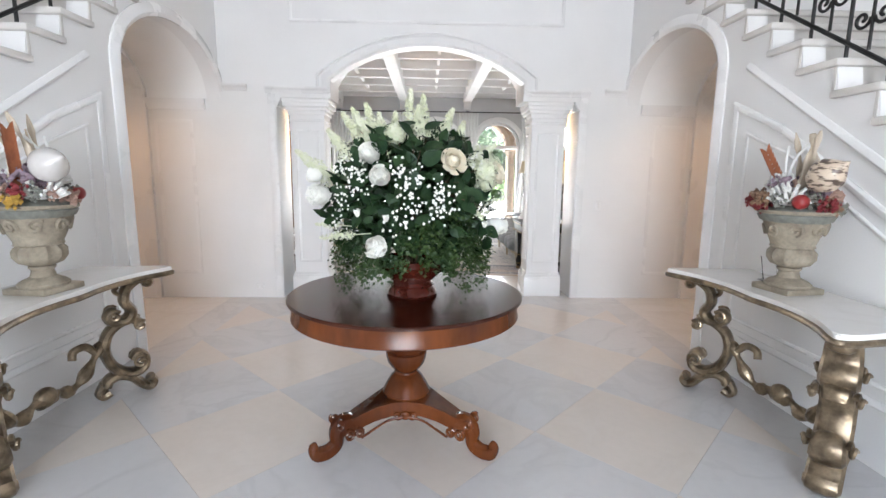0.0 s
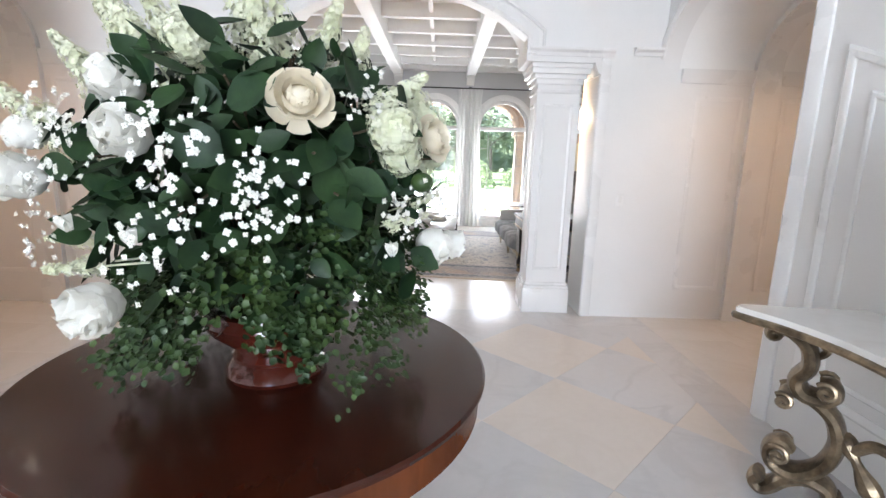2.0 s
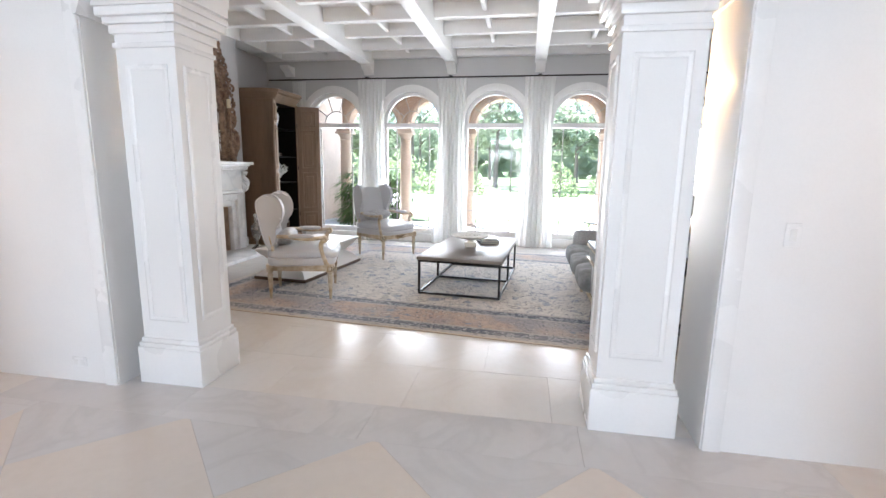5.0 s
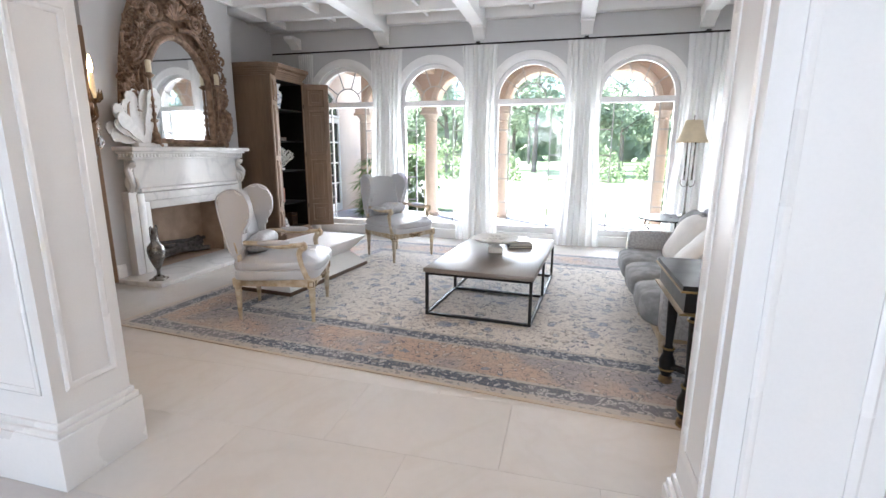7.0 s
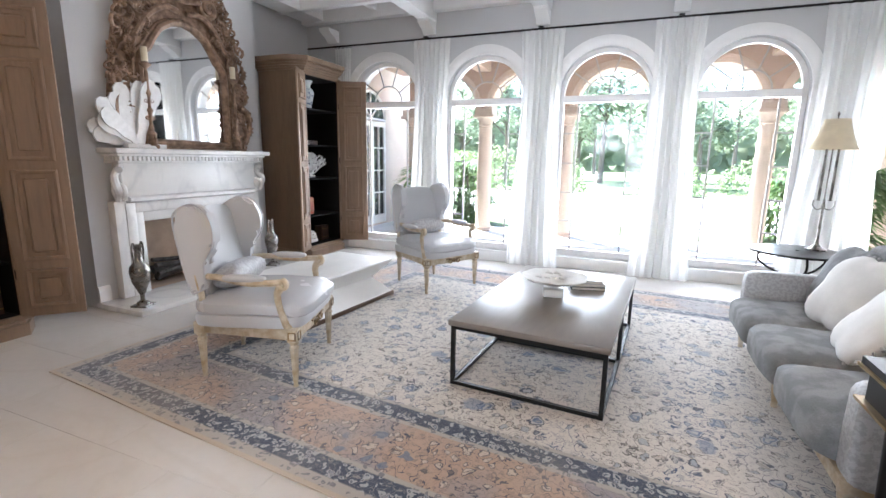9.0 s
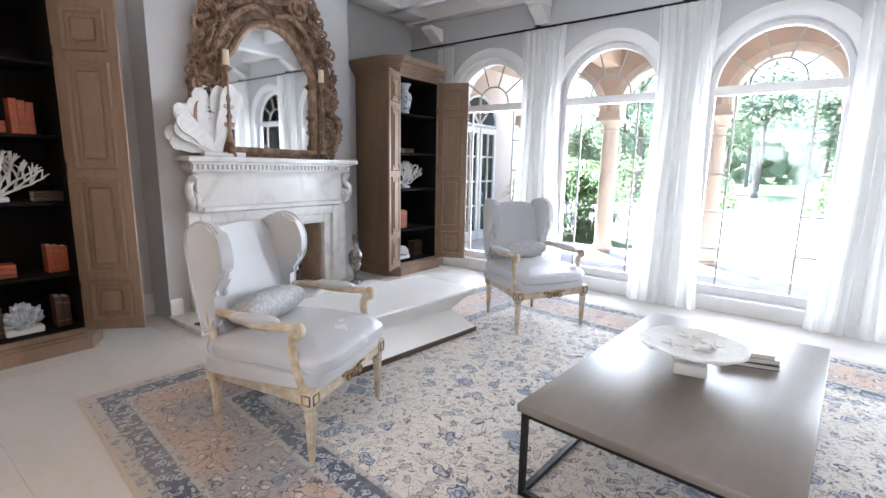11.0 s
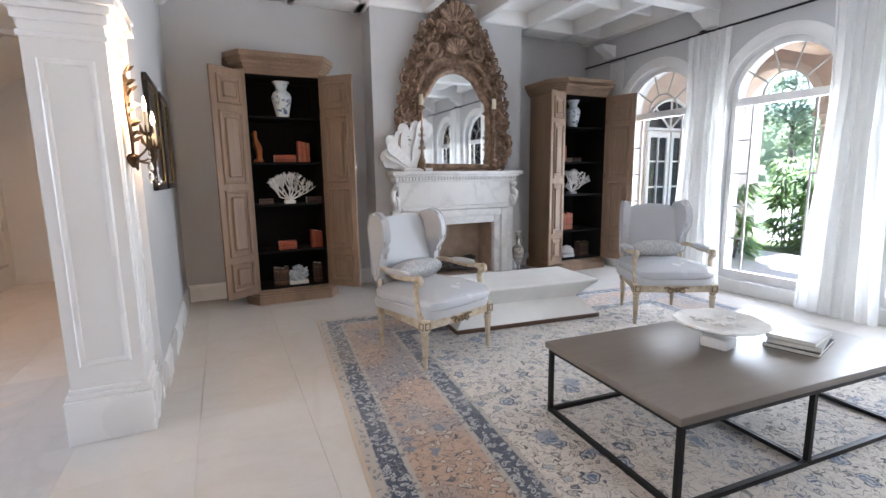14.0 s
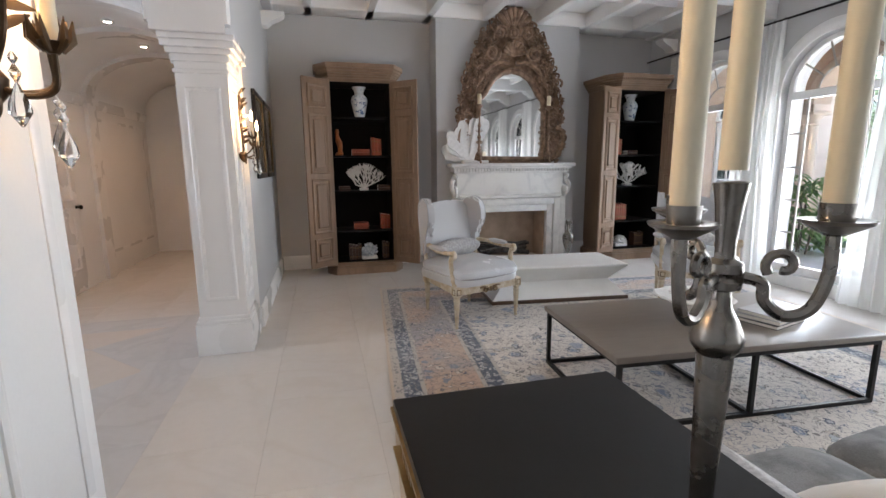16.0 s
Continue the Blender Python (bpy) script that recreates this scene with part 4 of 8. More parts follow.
def books(loc, n, mat_, lab, lying=False, w=0.026, h=0.19):
    for k in range(n):
        t = thing("book", (loc[0], loc[1] + (0 if lying else k * (w + 0.003)), loc[2] + (k * (w + 0.002) if lying else 0)), 0, lab, "book", lab)
        c, p, sp = bmn(), bmn(), bmn()
        if lying:
            box(c, -0.06, 0.07, 0, h, 0, 0.003)
            box(c, -0.06, 0.07, 0, h, w - 0.003, w)
            box(c, 0.067, 0.072, 0, h, 0, w, 0.002)
            box(p, -0.055, 0.066, 0.004, h - 0.004, 0.0032, w - 0.0032)
        else:
            hh = h * (1 - 0.04 * (k % 3))
            box(c, -0.06, 0.07, 0, 0.003, 0, hh)
            box(c, -0.06, 0.07, w - 0.003, w, 0, hh)
            box(c, 0.067, 0.072, 0, w, 0, hh, 0.002)
            box(p, -0.055, 0.066, 0.0032, w - 0.0032, 0.004, hh - 0.004)
            sp2 = bmn()
            box(sp, 0.071, 0.0735, 0.002, w - 0.002, hh * 0.2 - 0.004, hh * 0.2 + 0.004)
            box(sp2, 0.071, 0.0735, 0.002, w - 0.002, hh * 0.8 - 0.004, hh * 0.8 + 0.004)
            part("spine_band", sp2, GOLDB, t)
        part("cover", c, mat_, t)
        part("page_block", p, PAPER, t)
        if not lying:
            part("spine_band", sp, GOLDB, t)
        else:
            sp.free()


def porcelain(loc, h, lab):
    t = thing("porcelain_vase", loc, 0, lab, "vase", "porcelain vases in the armoires")
    s = h / 0.36
    bm = bmn()
    lathe(bm, [(r * s, z * s) for r, z in ((0.055, 0), (0.06, 0.01), (0.065, 0.03), (0.095, 0.17), (0.10, 0.21), (0.085, 0.25), (0.055, 0.275), (0.055, 0.30), (0.08, 0.35), (0.088, 0.36), (0.075, 0.352), (0.05, 0.30))], 24)
    part("body", bm, BLUEW, t)


def armoire(X, cy, la, ra, seed, lab):
    D = X - (LX0 + 0.003)
    t = thing("armoire", (X, cy, 0), 0, lab, "armoire", "armoires beside the fireplace")
    W = 0.48
    bm = bmn()
    for s in (-1, 1):
        y0, y1 = sorted((s * W, s * (W - 0.09)))
        box(bm, -D, 0, y0, y1, 0.12, 2.60, 0.006)
    box(bm, -D, 0, -W + 0.09, W - 0.09, 2.56, 2.60)
    box(bm, -D, 0, -W + 0.09, W - 0.09, 0.12, 0.16)
    box(bm, -D, -D + 0.02, -W + 0.09, W - 0.09, 0.16, 2.56)
    body = part("body", bm, OAK, t)
    for s in (-1, 1):
        y0, y1 = sorted((s * (W - 0.091), s * (W - 0.096)))
        bm = bmn()
        box(bm, -D + 0.02, -0.015, y0, y1, 0.165, 2.555)
        part("side_lining", bm, BLACKIN, t, "matt black lining")
    for nm, z0, z1, dx in (("back_lining", 0.169, 2.547, 0), ("top_lining", 2.548, 2.556, 1), ("floor_lining", 0.162, 0.168, 1)):
        bm = bmn()
        box(bm, -D + 0.021 + 0.007 * dx, -0.02 if dx else -D + 0.027, -W + 0.097, W - 0.097, z0, z1)
        part(nm, bm, BLACKIN, t, "matt black lining")
    def canted(bm, o, z0, z1):
        """A slab whose front corners are cut off."""
        prism(bm, [(-D, -W - o), (-0.13, -W - o), (o, -W + 0.09 - o * 0.4), (o, W - 0.09 + o * 0.4), (-0.13, W + o), (-D, W + o)], "z", z0, z1)
    bm = bmn()
    for o, z0, z1 in ((0.02, 2.60, 2.63), (0.04, 2.63, 2.655), (0.065, 2.655, 2.685), (0.085, 2.685, 2.72), (0.11, 2.72, 2.775)):
        canted(bm, o, z0, z1)
    bmesh.ops.remove_doubles(bm, verts=bm.verts, dist=1e-5)
    cornice = part("cornice", bm, OAK, t)
    bm = bmn()
    y = -W + 0.08
    while y < W - 0.10:
        box(bm, 0.085, 0.098, y, y + 0.018, 2.688, 2.716, 0.003)
        y += 0.03
    part("beading", bm, OAK, cornice)
    bm = bmn()
    canted(bm, 0.05, 0, 0.10)
    canted(bm, 0.025, 0.10, 0.122)
    part("plinth", bm, OAK, t)
    zs = (0.60, 1.14, 1.62, 2.12)
    for z in zs:
        bm = bmn()
        box(bm, -D + 0.03, -0.03, -W + 0.097, W - 0.097, z - 0.022, z, 0.003)
        part("shelf", bm, BLACKIN, t)
    # doors, swung open past square
    for s, ang in ((-1, la), (1, ra)):
        d = thing("door", (0.004, s * (W - 0.085), 0))
        d.parent = t
        d.matrix_basis = pose(0.012, s * (W - 0.085), 0, 0, 0, ang)
        L = 0.42
        # the leaf lies along local x from its hinge
        bm = bmn()
        box(bm, 0, L, -0.014, 0.014, 0.15, 2.57, 0.004)
        leaf = part("leaf", bm, OAK, d)
        for z0, z1 in ((0.24, 0.52), (0.62, 1.30), (1.40, 2.12), (2.22, 2.48)):
            bm = bmn()
            for q in (-1, 1):
                SGN[0] = q
                ribbon(bm, [(0.08, z0), (L - 0.08, z0), (L - 0.08, z1), (0.08, z1), (0.08, z0)], "y", q * 0.014, 0.032, 0.020)
                SGN[0] = 1
                y0, y1 = sorted((q * 0.013, q * 0.032))
                box(bm, 0.13, L - 0.13, y0, y1, z0 + 0.05, z1 - 0.05, 0.015, 1)
            part("raised_panel", bm, OAK, d)
        for z in (0.5, 1.4, 2.2):
            bm = bmn()
            lathe(bm, [(0.008, z - 0.04), (0.011, z - 0.03), (0.011, z + 0.03), (0.008, z + 0.04)], 8)
            part("hinge", bm, IRON, d)
        d.empty_display_size = 0.1
    return X, zs


A1 = armoire(-3.80, 7.48, -54, 46, 1, "tall limed oak armoire, doors open, black shelves with books")
A2 = armoire(-3.62, 11.66, -66, 24, 2, "tall limed oak armoire, doors open, black shelves with books")
for x, cy, sd in ((-4.0, 7.48, 1), (-3.86, 11.62, 2)):
    porcelain((x, cy + 0.0, 2.122), 0.40, "blue and white porcelain vase on the top shelf")
    coral("white_coral", (x, cy + 0.02, 1.142), 0.42, "branching white coral on a pale block", 0, sd)
    if sd == 1:
        t = thing("carved_figurine", (x, cy - 0.30, 1.622), 0, "orange carved resin ornament on the shelf", "ornament")
        bm = bmn()
        lathe(bm, [(0.05, 0), (0.055, 0.02), (0.03, 0.05), (0.035, 0.12), (0.045, 0.18), (0.03, 0.24), (0.022, 0.27), (0.03, 0.31), (0.015, 0.35)], 14)
        for v in bm.verts:
            v.co.x += 0.015 * math.sin(v.co.z * 30)
            v.co.y += 0.02 * math.sin(v.co.z * 16)
        part("body", bm, AMBERM, t)
        books((x, cy - 0.13, 1.622), 2, REDB, "red leather book on the armoire shelf", True, 0.04, 0.24)
        books((x, cy + 0.14, 1.622), 3, REDB, "red leather book on the armoire shelf", False, 0.042, 0.24)
        books((x, cy - 0.14, 0.602), 3, REDB, "red leather book on the armoire shelf", True, 0.03, 0.20)
        books((x, cy + 0.24, 0.602), 3, REDB, "red leather book on the armoire shelf", False, 0.04, 0.21)
        books((x, cy - 0.32, 1.142), 2, DARKB, "dark bound book on the armoire shelf", True, 0.03, 0.15)
        books((x, cy + 0.21, 1.142), 2, DARKB, "dark bound book on the armoire shelf", True, 0.035, 0.18)
        books((x, cy - 0.22, 0.17), 4, DARKB, "dark bound book on the armoire shelf", False, 0.04, 0.22)
        books((x, cy + 0.25, 0.17), 2, DARKB, "dark bound book on the armoire shelf", False, 0.045, 0.24)
        t = thing("crystal_cluster", (x + 0.04, cy + 0.06, 0.17), 0, "blue grey crystal cluster on a pale stone base", "mineral")
    else:
        books((x, cy - 0.34, 1.622), 5, REDB, "red leather book on the armoire shelf", False, 0.034, 0.24)
        books((x, cy - 0.05, 1.622), 2, DARKB, "dark bound book on the armoire shelf", True, 0.03, 0.18)
        books((x, cy - 0.24, 0.602), 6, REDB, "red leather book on the armoire shelf", False, 0.036, 0.26)
        books((x, cy + 0.16, 0.17), 4, DARKB, "dark bound book on the armoire shelf", False, 0.04, 0.22)
        t = thing("white_coral_cluster", (x + 0.04, cy - 0.08, 0.17), 0, "round white coral on a pale stone base", "coral")
    bm = bmn()
    box(bm, -0.06, 0.06, -0.11, 0.11, 0, 0.05, 0.012)
    part("base", bm, PLASTERW, t)
    bm = bmn()
    r = random.Random(sd)
    for k in range(60):
        a, e = r.uniform(0, 6.28), r.uniform(0.1, 1.5)
        d = Vector((math.cos(a) * math.cos(e) * 0.6, math.sin(a) * math.cos(e), math.sin(e)))
        ln = r.uniform(0.12, 0.2) if sd == 1 else 0.13
        p = Vector((0, 0, 0.05))
        tube(bm, [p, p + d * ln * 0.8, p + d * ln], [0.012, 0.02, 0.005 if sd == 1 else 0.02], 6)
    part("cluster", bm, GEODE if sd == 1 else CORALW, t)


# ---- wing chairs ----
def wing_chair(x, y, rz, lab):
    t = thing("wing_armchair", (x, y, 0), rz, lab, "armchair", "wing chairs by the fireplace")
    t.scale = (1.06, 1.06, 1.06)
    FX, BX, FW, BW = 0.31, -0.30, 0.335, 0.25
    legp = [(0.011, 0), (0.016, 0.012), (0.013, 0.03), (0.016, 0.05), (0.026, 0.24), (0.031, 0.26), (0.022, 0.275), (0.03, 0.285), (0.03, 0.30)]
    first = None
    for lx, ly in ((FX, FW), (FX, -FW), (BX, BW), (BX, -BW)):
        if first is None:
            bm = bmn()
            lathe(bm, legp, 20, None, 10, 0.12)
            first = part("leg", bm, CREAMW, t)
            first.matrix_basis = pose(lx, ly, 0)
        else:
            again(first, pose(lx, ly, 0))
    bm = bmn()
    for lx, ly in ((FX, FW), (FX, -FW), (BX, BW), (BX, -BW)):
        box(bm, lx - 0.032, lx + 0.032, ly - 0.032, ly + 0.032, 0.295, 0.375, 0.006)
    prism(bm, [(FX + 0.02, -FW), (FX + 0.035, 0), (FX + 0.02, FW), (FX - 0.03, FW), (FX - 0.02, 0), (FX - 0.03, -FW)], "z", 0.305, 0.37)
    prism(bm, [(BX - 0.02, -BW), (BX - 0.02, BW), (BX + 0.03, BW), (BX + 0.03, -BW)], "z", 0.306, 0.369)
    for s in (-1, 1):
        prism(bm, [(FX, s * (FW + 0.02)), (BX, s * (BW + 0.02)), (BX, s * (BW - 0.03)), (FX, s * (FW - 0.03))], "z", 0.3065, 0.3685)
    part("seat_frame", bm, CREAMW, t)
    bm = bmn()
    for s in (-1, 1):
        for q in (0, 1):
            if q == 0:
                rect_strip(bm, "x", FX + 0.032, 1, s * FW - 0.02, s * FW + 0.02, 0.313, 0.357, 0.008, 0.005)
            else:
                rect_strip(bm, "y", s * (FW + 0.032), s, FX - 0.02, FX + 0.02, 0.313, 0.357, 0.008, 0.005)
        tube(bm, [Vector((FX + 0.04, s * p.x, p.z)) for p in scroll(0.055, 0.325, 0.03, 0.008, 2.2, 1.2, 14)], 0.006, 6)
        tube(bm, smoothed([(FX + 0.035, s * 0.11, 0.345), (FX + 0.04, s * 0.07, 0.35), (FX + 0.04, s * 0.03, 0.335), (FX + 0.045, 0, 0.31)], 4), 0.007, 6)
    blob(bm, (FX + 0.04, 0, 0.33), (0.012, 0.02, 0.02), 1, 1, 10, 6)
    part("carved_ornament", bm, GILT, t, "dark gilt carved ornament")
    # upholstered deck and loose cushion
    bm = bmn()
    v = blob(bm, (0.02, 0, 0.405), (0.345, 0.35, 0.05), 0.35, 0.3, 32, 10)
    part("seat_deck", bm, SILK, t)
    bm = bmn()
    v = blob(bm, (0.035, 0, 0.480), (0.36, 0.34, 0.062), 0.55, 0.32, 40, 14)
    for q in v:
        q.co.z += 0.018 * math.cos(q.co.y * 5) * math.cos((q.co.x) * 4) if q.co.z > 0.49 else 0
        q.co.z += 0.010 * noise.noise(q.co * 9)
        if q.co.x > 0.3:
            q.co.z -= 0.012
    part("seat_cushion", bm, SILK2, t)
    # raked back
    rake = pose(-0.245, 0, 0.40, 0, -11, 0)
    bm = bmn()
    out = [(-0.255, 0.0), (-0.265, 0.35), (-0.27, 0.585)] + [(-0.27 * math.cos(radians(a)), 0.585 + 0.075 * math.sin(radians(a))) for a in range(15, 180, 15)] + [(0.27, 0.585), (0.265, 0.35), (0.255, 0)]
    prism(bm, out, "x", -0.045, 0.045)
    bmesh.ops.bevel(bm, geom=[e for e in bm.edges if abs(e.verts[0].co.x - e.verts[1].co.x) < 1e-5], offset=0.028, segments=3, affect="EDGES")
    bmesh.ops.transform(bm, matrix=rake, verts=bm.verts)
    part("backrest", bm, SILK, t)
    for s in (-1, 1):
        # wing: a curved ear standing forward of the back
        w = [(-0.02, 0.16), (0.07, 0.19), (0.085, 0.26), (0.11, 0.34), (0.185, 0.42), (0.215, 0.53), (0.185, 0.635), (0.11, 0.68), (0.02, 0.665), (-0.04, 0.61), (-0.05, 0.42), (-0.04, 0.22)]
        pts = [(p.x, p.y) for p in (Vector((q[0], q[1], 0)) for q in [(v.x, v.y) for v in smoothed([(a, b, 0) for a, b in w + w[:1]], 4)[:-1]])]
        bm = bmn()
        prism(bm, pts, "y", -0.032, 0.032)
        bmesh.ops.bevel(bm, geom=[e for e in bm.edges if abs(e.verts[0].co.y - e.verts[1].co.y) < 1e-5], offset=0.02, segments=3, affect="EDGES")
        flare = pose(-0.245, s * 0.275, 0.40, 0, -11, s * 11)
        bmesh.ops.transform(bm, matrix=flare, verts=bm.verts)
        wing = part("wing", bm, SILK, t)
        # welt along the wing's edge
        bm = bmn()
        tube(bm, [(a, s * 0.031, b) for a, b in pts] + [(pts[0][0], s * 0.031, pts[0][1])], 0.006, 6)
        bmesh.ops.transform(bm, matrix=flare, verts=bm.verts)
        part("nailhead_welt", bm, SILK2, wing)
        # show-wood arm with its post and pad
        bm = bmn()
        tube(bm, smoothed([(-0.24, s * 0.275, 0.66), (-0.12, s * 0.315, 0.665), (0.05, s * 0.345, 0.645), (0.20, s * 0.345, 0.65), (0.255, s * 0.335, 0.655)], 5), [0.02] * 21, 8, 1.2)
        tube(bm, [Vector((p.x, s * 0.335, p.z)) for p in scroll(0.255, 0.637, 0.028, 0.010, 1.57, -1.1, 14)], 0.018, 8, 1.3)
        part("arm_rail", bm, CREAMW, t)
        bm = bmn()
        tube(bm, smoothed([(0.25, s * 0.335, 0.63), (0.225, s * 0.335, 0.58), (0.235, s * 0.335, 0.50), (0.26, s * 0.335, 0.42), (0.28, s * 0.33, 0.37)], 5), [0.02 + 0.006 * abs(k - 10) / 10 for k in range(21)], 8, 0.9)
        part("arm_post", bm, CREAMW, t)
        bm = bmn()
        blob(bm, (0.035, s * 0.34, 0.672), (0.13, 0.032, 0.022), 0.8, 0.6, 20, 8)
        part("arm_pad", bm, SILK, t)
        bm = bmn()
        tube(bm, [(-0.25, s * 0.285, 0.37), (-0.255, s * 0.29, 0.55), (-0.28, s * 0.285, 0.67)], 0.018, 8)
        part("back_post", bm, CREAMW, t)
    return t


def bolster(x, y, rz, lab):
    t = thing("bolster_cushion", (x, y, 0), rz, lab, "cushion", "bolsters on the wing chairs")
    t.scale = (1.06, 1.06, 1.06)
    bm = bmn()
    v = blob(bm, (0, 0, 0), (0.085, 0.235, 0.085), 1.0, 0.30, 28, 14, pose(-0.155, 0, 0.625, 0, -14, 0))
    part("cover", bm, DAMASK, t)
    return t


C1 = (-1.65, 8.27, 19)
C2 = (-1.44, 10.74, -28)
wing_chair(*C1, "pale grey silk wing chair with cream carved frame")
wing_chair(*C2, "pale grey silk wing chair with cream carved frame")
bolster(*C1, "grey damask bolster cushion on the wing chair")
bolster(*C2, "grey damask bolster cushion on the wing chair")

# ---- white hourglass bench ----
t = thing("hourglass_bench", (-2.09, 9.40, 0), -6, "white waisted bench on a dark plinth before the hearth", "bench")
bm = bmn()
a, b = 0.36, 0.76
levels = [(0.052, 0.0), (0.21, 0.155), (0.385, 0.0), (0.40, 0.004)]
rings = [[bm.verts.new((sx * (a - i), sy * (b - i), z)) for sx, sy in ((-1, -1), (1, -1), (1, 1), (-1, 1))] for z, i in levels]
for p, q in zip(rings, rings[1:]):
    for k in range(4):
        bm.faces.new((p[k], p[(k + 1) % 4], q[(k + 1) % 4], q[k]))
bm.faces.new(rings[0][::-1])
bm.faces.new(rings[-1])
part("body", bm, PLASTERW, t, smooth=10)
bm = bmn()
box(bm, -a - 0.012, a + 0.012, -b - 0.012, b + 0.012, 0.012, 0.052, 0.003)
part("plinth", bm, DARKW, t, "dark brown plinth")

# ---- coffee table with its things ----
CT = pose(0.20, 9.30, 0, 0, 0, -4.2)
t = thing("coffee_table", (0.20, 9.30, 0), -4.2, "low coffee table with grey stone top on a black iron frame", "coffee table")
bm = bmn()
box(bm, -0.49, 0.49, -0.885, 0.885, 0.415, 0.455, 0.008)
part("tabletop", bm, CONCRETE, t)
q = 0.0125
for lx in (-0.465, 0.465):
    for ly in (-0.85, 0.0, 0.85) if lx > 0 else (-0.85, 0.0, 0.85):
        bm = bmn()
        box(bm, lx - q, lx + q, ly - q, ly + q, 0.012, 0.40)
        part("leg", bm, IRON, t)
bm = bmn()
for z in (0.0245, 0.402):
    for lx in (-0.465, 0.465):
        box(bm, lx - q, lx + q, -0.8625, 0.8625, z - 0.0125, z + 0.0125)
    for ly in (-0.85, 0.0, 0.85):
        box(bm, -0.4525, 0.4525, ly - q, ly + q, z - 0.012, z + 0.012)
part("rail_frame", bm, IRON, t)


def on_table(u, v, z=0.455):
    p = CT @ Vector((u, v, z))
    return p.x, p.y, p.z


t = thing("coral_bowl", (0.17, 9.27, 0.455), 10, "flat white carved dish with starfish on a square foot", "dish")
bm = bmn()
box(bm, -0.075, 0.075, -0.065, 0.065, 0, 0.065, 0.014)
lathe(bm, [(0.05, 0.07), (0.035, 0.09), (0.05, 0.11)], 12)
part("foot", bm, PLASTERW, t)
bm = bmn()
lathe(bm, [(0.03, 0.10), (0.16, 0.118), (0.225, 0.14), (0.245, 0.15), (0.235, 0.158), (0.15, 0.14), (0.02, 0.132)], 40)
for v in bm.verts:
    rr = math.hypot(v.co.x, v.co.y)
    if rr > 0.1:
        k = 1 + 0.06 * noise.noise(Vector((v.co.x * 14, v.co.y * 14, 1)))
        v.co.x *= k
        v.co.y *= k
        v.co.z += 0.01 * noise.noise(v.co * 20)
part("dish", bm, CORALW, t)
for k in range(4):
    bm = bmn()
    c = Vector((0.08 * math.cos(k * 1.7), 0.10 * math.sin(k * 1.9), 0.155))
    for j in range(5):
        a = 2 * math.pi * j / 5 + k
        tube(bm, [c, c + Vector((math.cos(a), math.sin(a), 0.05)) * 0.06], [0.012, 0.004], 6)
    part("starfish", bm, CORALW, t)
BOOKC = mat("grey_book_jacket", (0.42, 0.42, 0.42), 0.35, var=0.1, scale=8)
for k, (dz, s, rz) in enumerate(((0, 1.0, 15), (0.026, 0.95, 19), (0.05, 0.9, 12))):
    t = thing("magazine", (0.36, 9.70, 0.455 + dz), rz, "large pale picture book stacked on the coffee table", "book", "books on the coffee table")
    bm = bmn()
    box(bm, -0.13 * s, 0.13 * s, -0.17 * s, 0.17 * s, 0, 0.003)
    box(bm, -0.13 * s, 0.13 * s, -0.17 * s, 0.17 * s, 0.021, 0.0235)
    box(bm, -0.13 * s, -0.127 * s, -0.17 * s, 0.17 * s, 0, 0.0235)
    part("cover", bm, BLACKL if k == 0 else BOOKC, t)
    bm = bmn()
    box(bm, -0.126 * s, 0.127 * s, -0.167 * s, 0.167 * s, 0.0031, 0.0209)
    part("page_block", bm, PAPER, t)


# ---- sofa ----
t = thing("sofa", (2.02, 9.0, 0), 0, "grey linen three-seat sofa with a pale show-wood base", "sofa")
L = 1.05
bm = bmn()
box(bm, -0.50, 0.52, -L, L, 0.17, 0.235, 0.012)
part("base_rail", bm, CREAMW, t, "pale painted base rail")
legp = [(0.014, 0), (0.02, 0.015), (0.016, 0.03), (0.03, 0.15), (0.034, 0.17)]
for lx, ly in ((-0.46, -L + 0.05), (-0.46, 0), (-0.46, L - 0.05), (0.46, -L + 0.05), (0.46, L - 0.05)):
    bm = bmn()
    lathe(bm, legp, 14, pose(lx, ly, 0))
    part("leg", bm, CREAMW, t)
for k in range(3):
    bm = bmn()
    y = -0.64 + 0.64 * k
    v = blob(bm, (-0.17, y, 0.335), (0.43, 0.325, 0.115), 0.45, 0.28, 40, 14)
    for p in v:
        p.co.z += 0.02 * noise.noise(p.co * 7 + Vector((k, 0, 0))) + (0.02 if p.co.z > 0.34 else 0) * math.cos((p.co.y - y) * 4.5)
    part("seat_cushion", bm, LINEN, t)
    bm = bmn()
    v = blob(bm, (0, 0, 0), (0.13, 0.33, 0.27), 0.5, 0.4, 32, 14, pose(0.27, y, 0.66, 0, 14, 0))
    for p in v:
        p.co.x += 0.03 * noise.noise(p.co * 6)
    part("back_cushion", bm, LINEN, t)
bm = bmn()
blob(bm, (0.44, 0, 0.50), (0.09, L, 0.32), 0.25, 0.15, 40, 12)
part("back_frame", bm, LINEN, t)
for s in (-1, 1):
    bm = bmn()
    blob(bm, (-0.03, s * (L - 0.045), 0.42), (0.47, 0.06, 0.22), 0.22, 0.18, 32, 12)
    part("arm", bm, DAMASK, t)


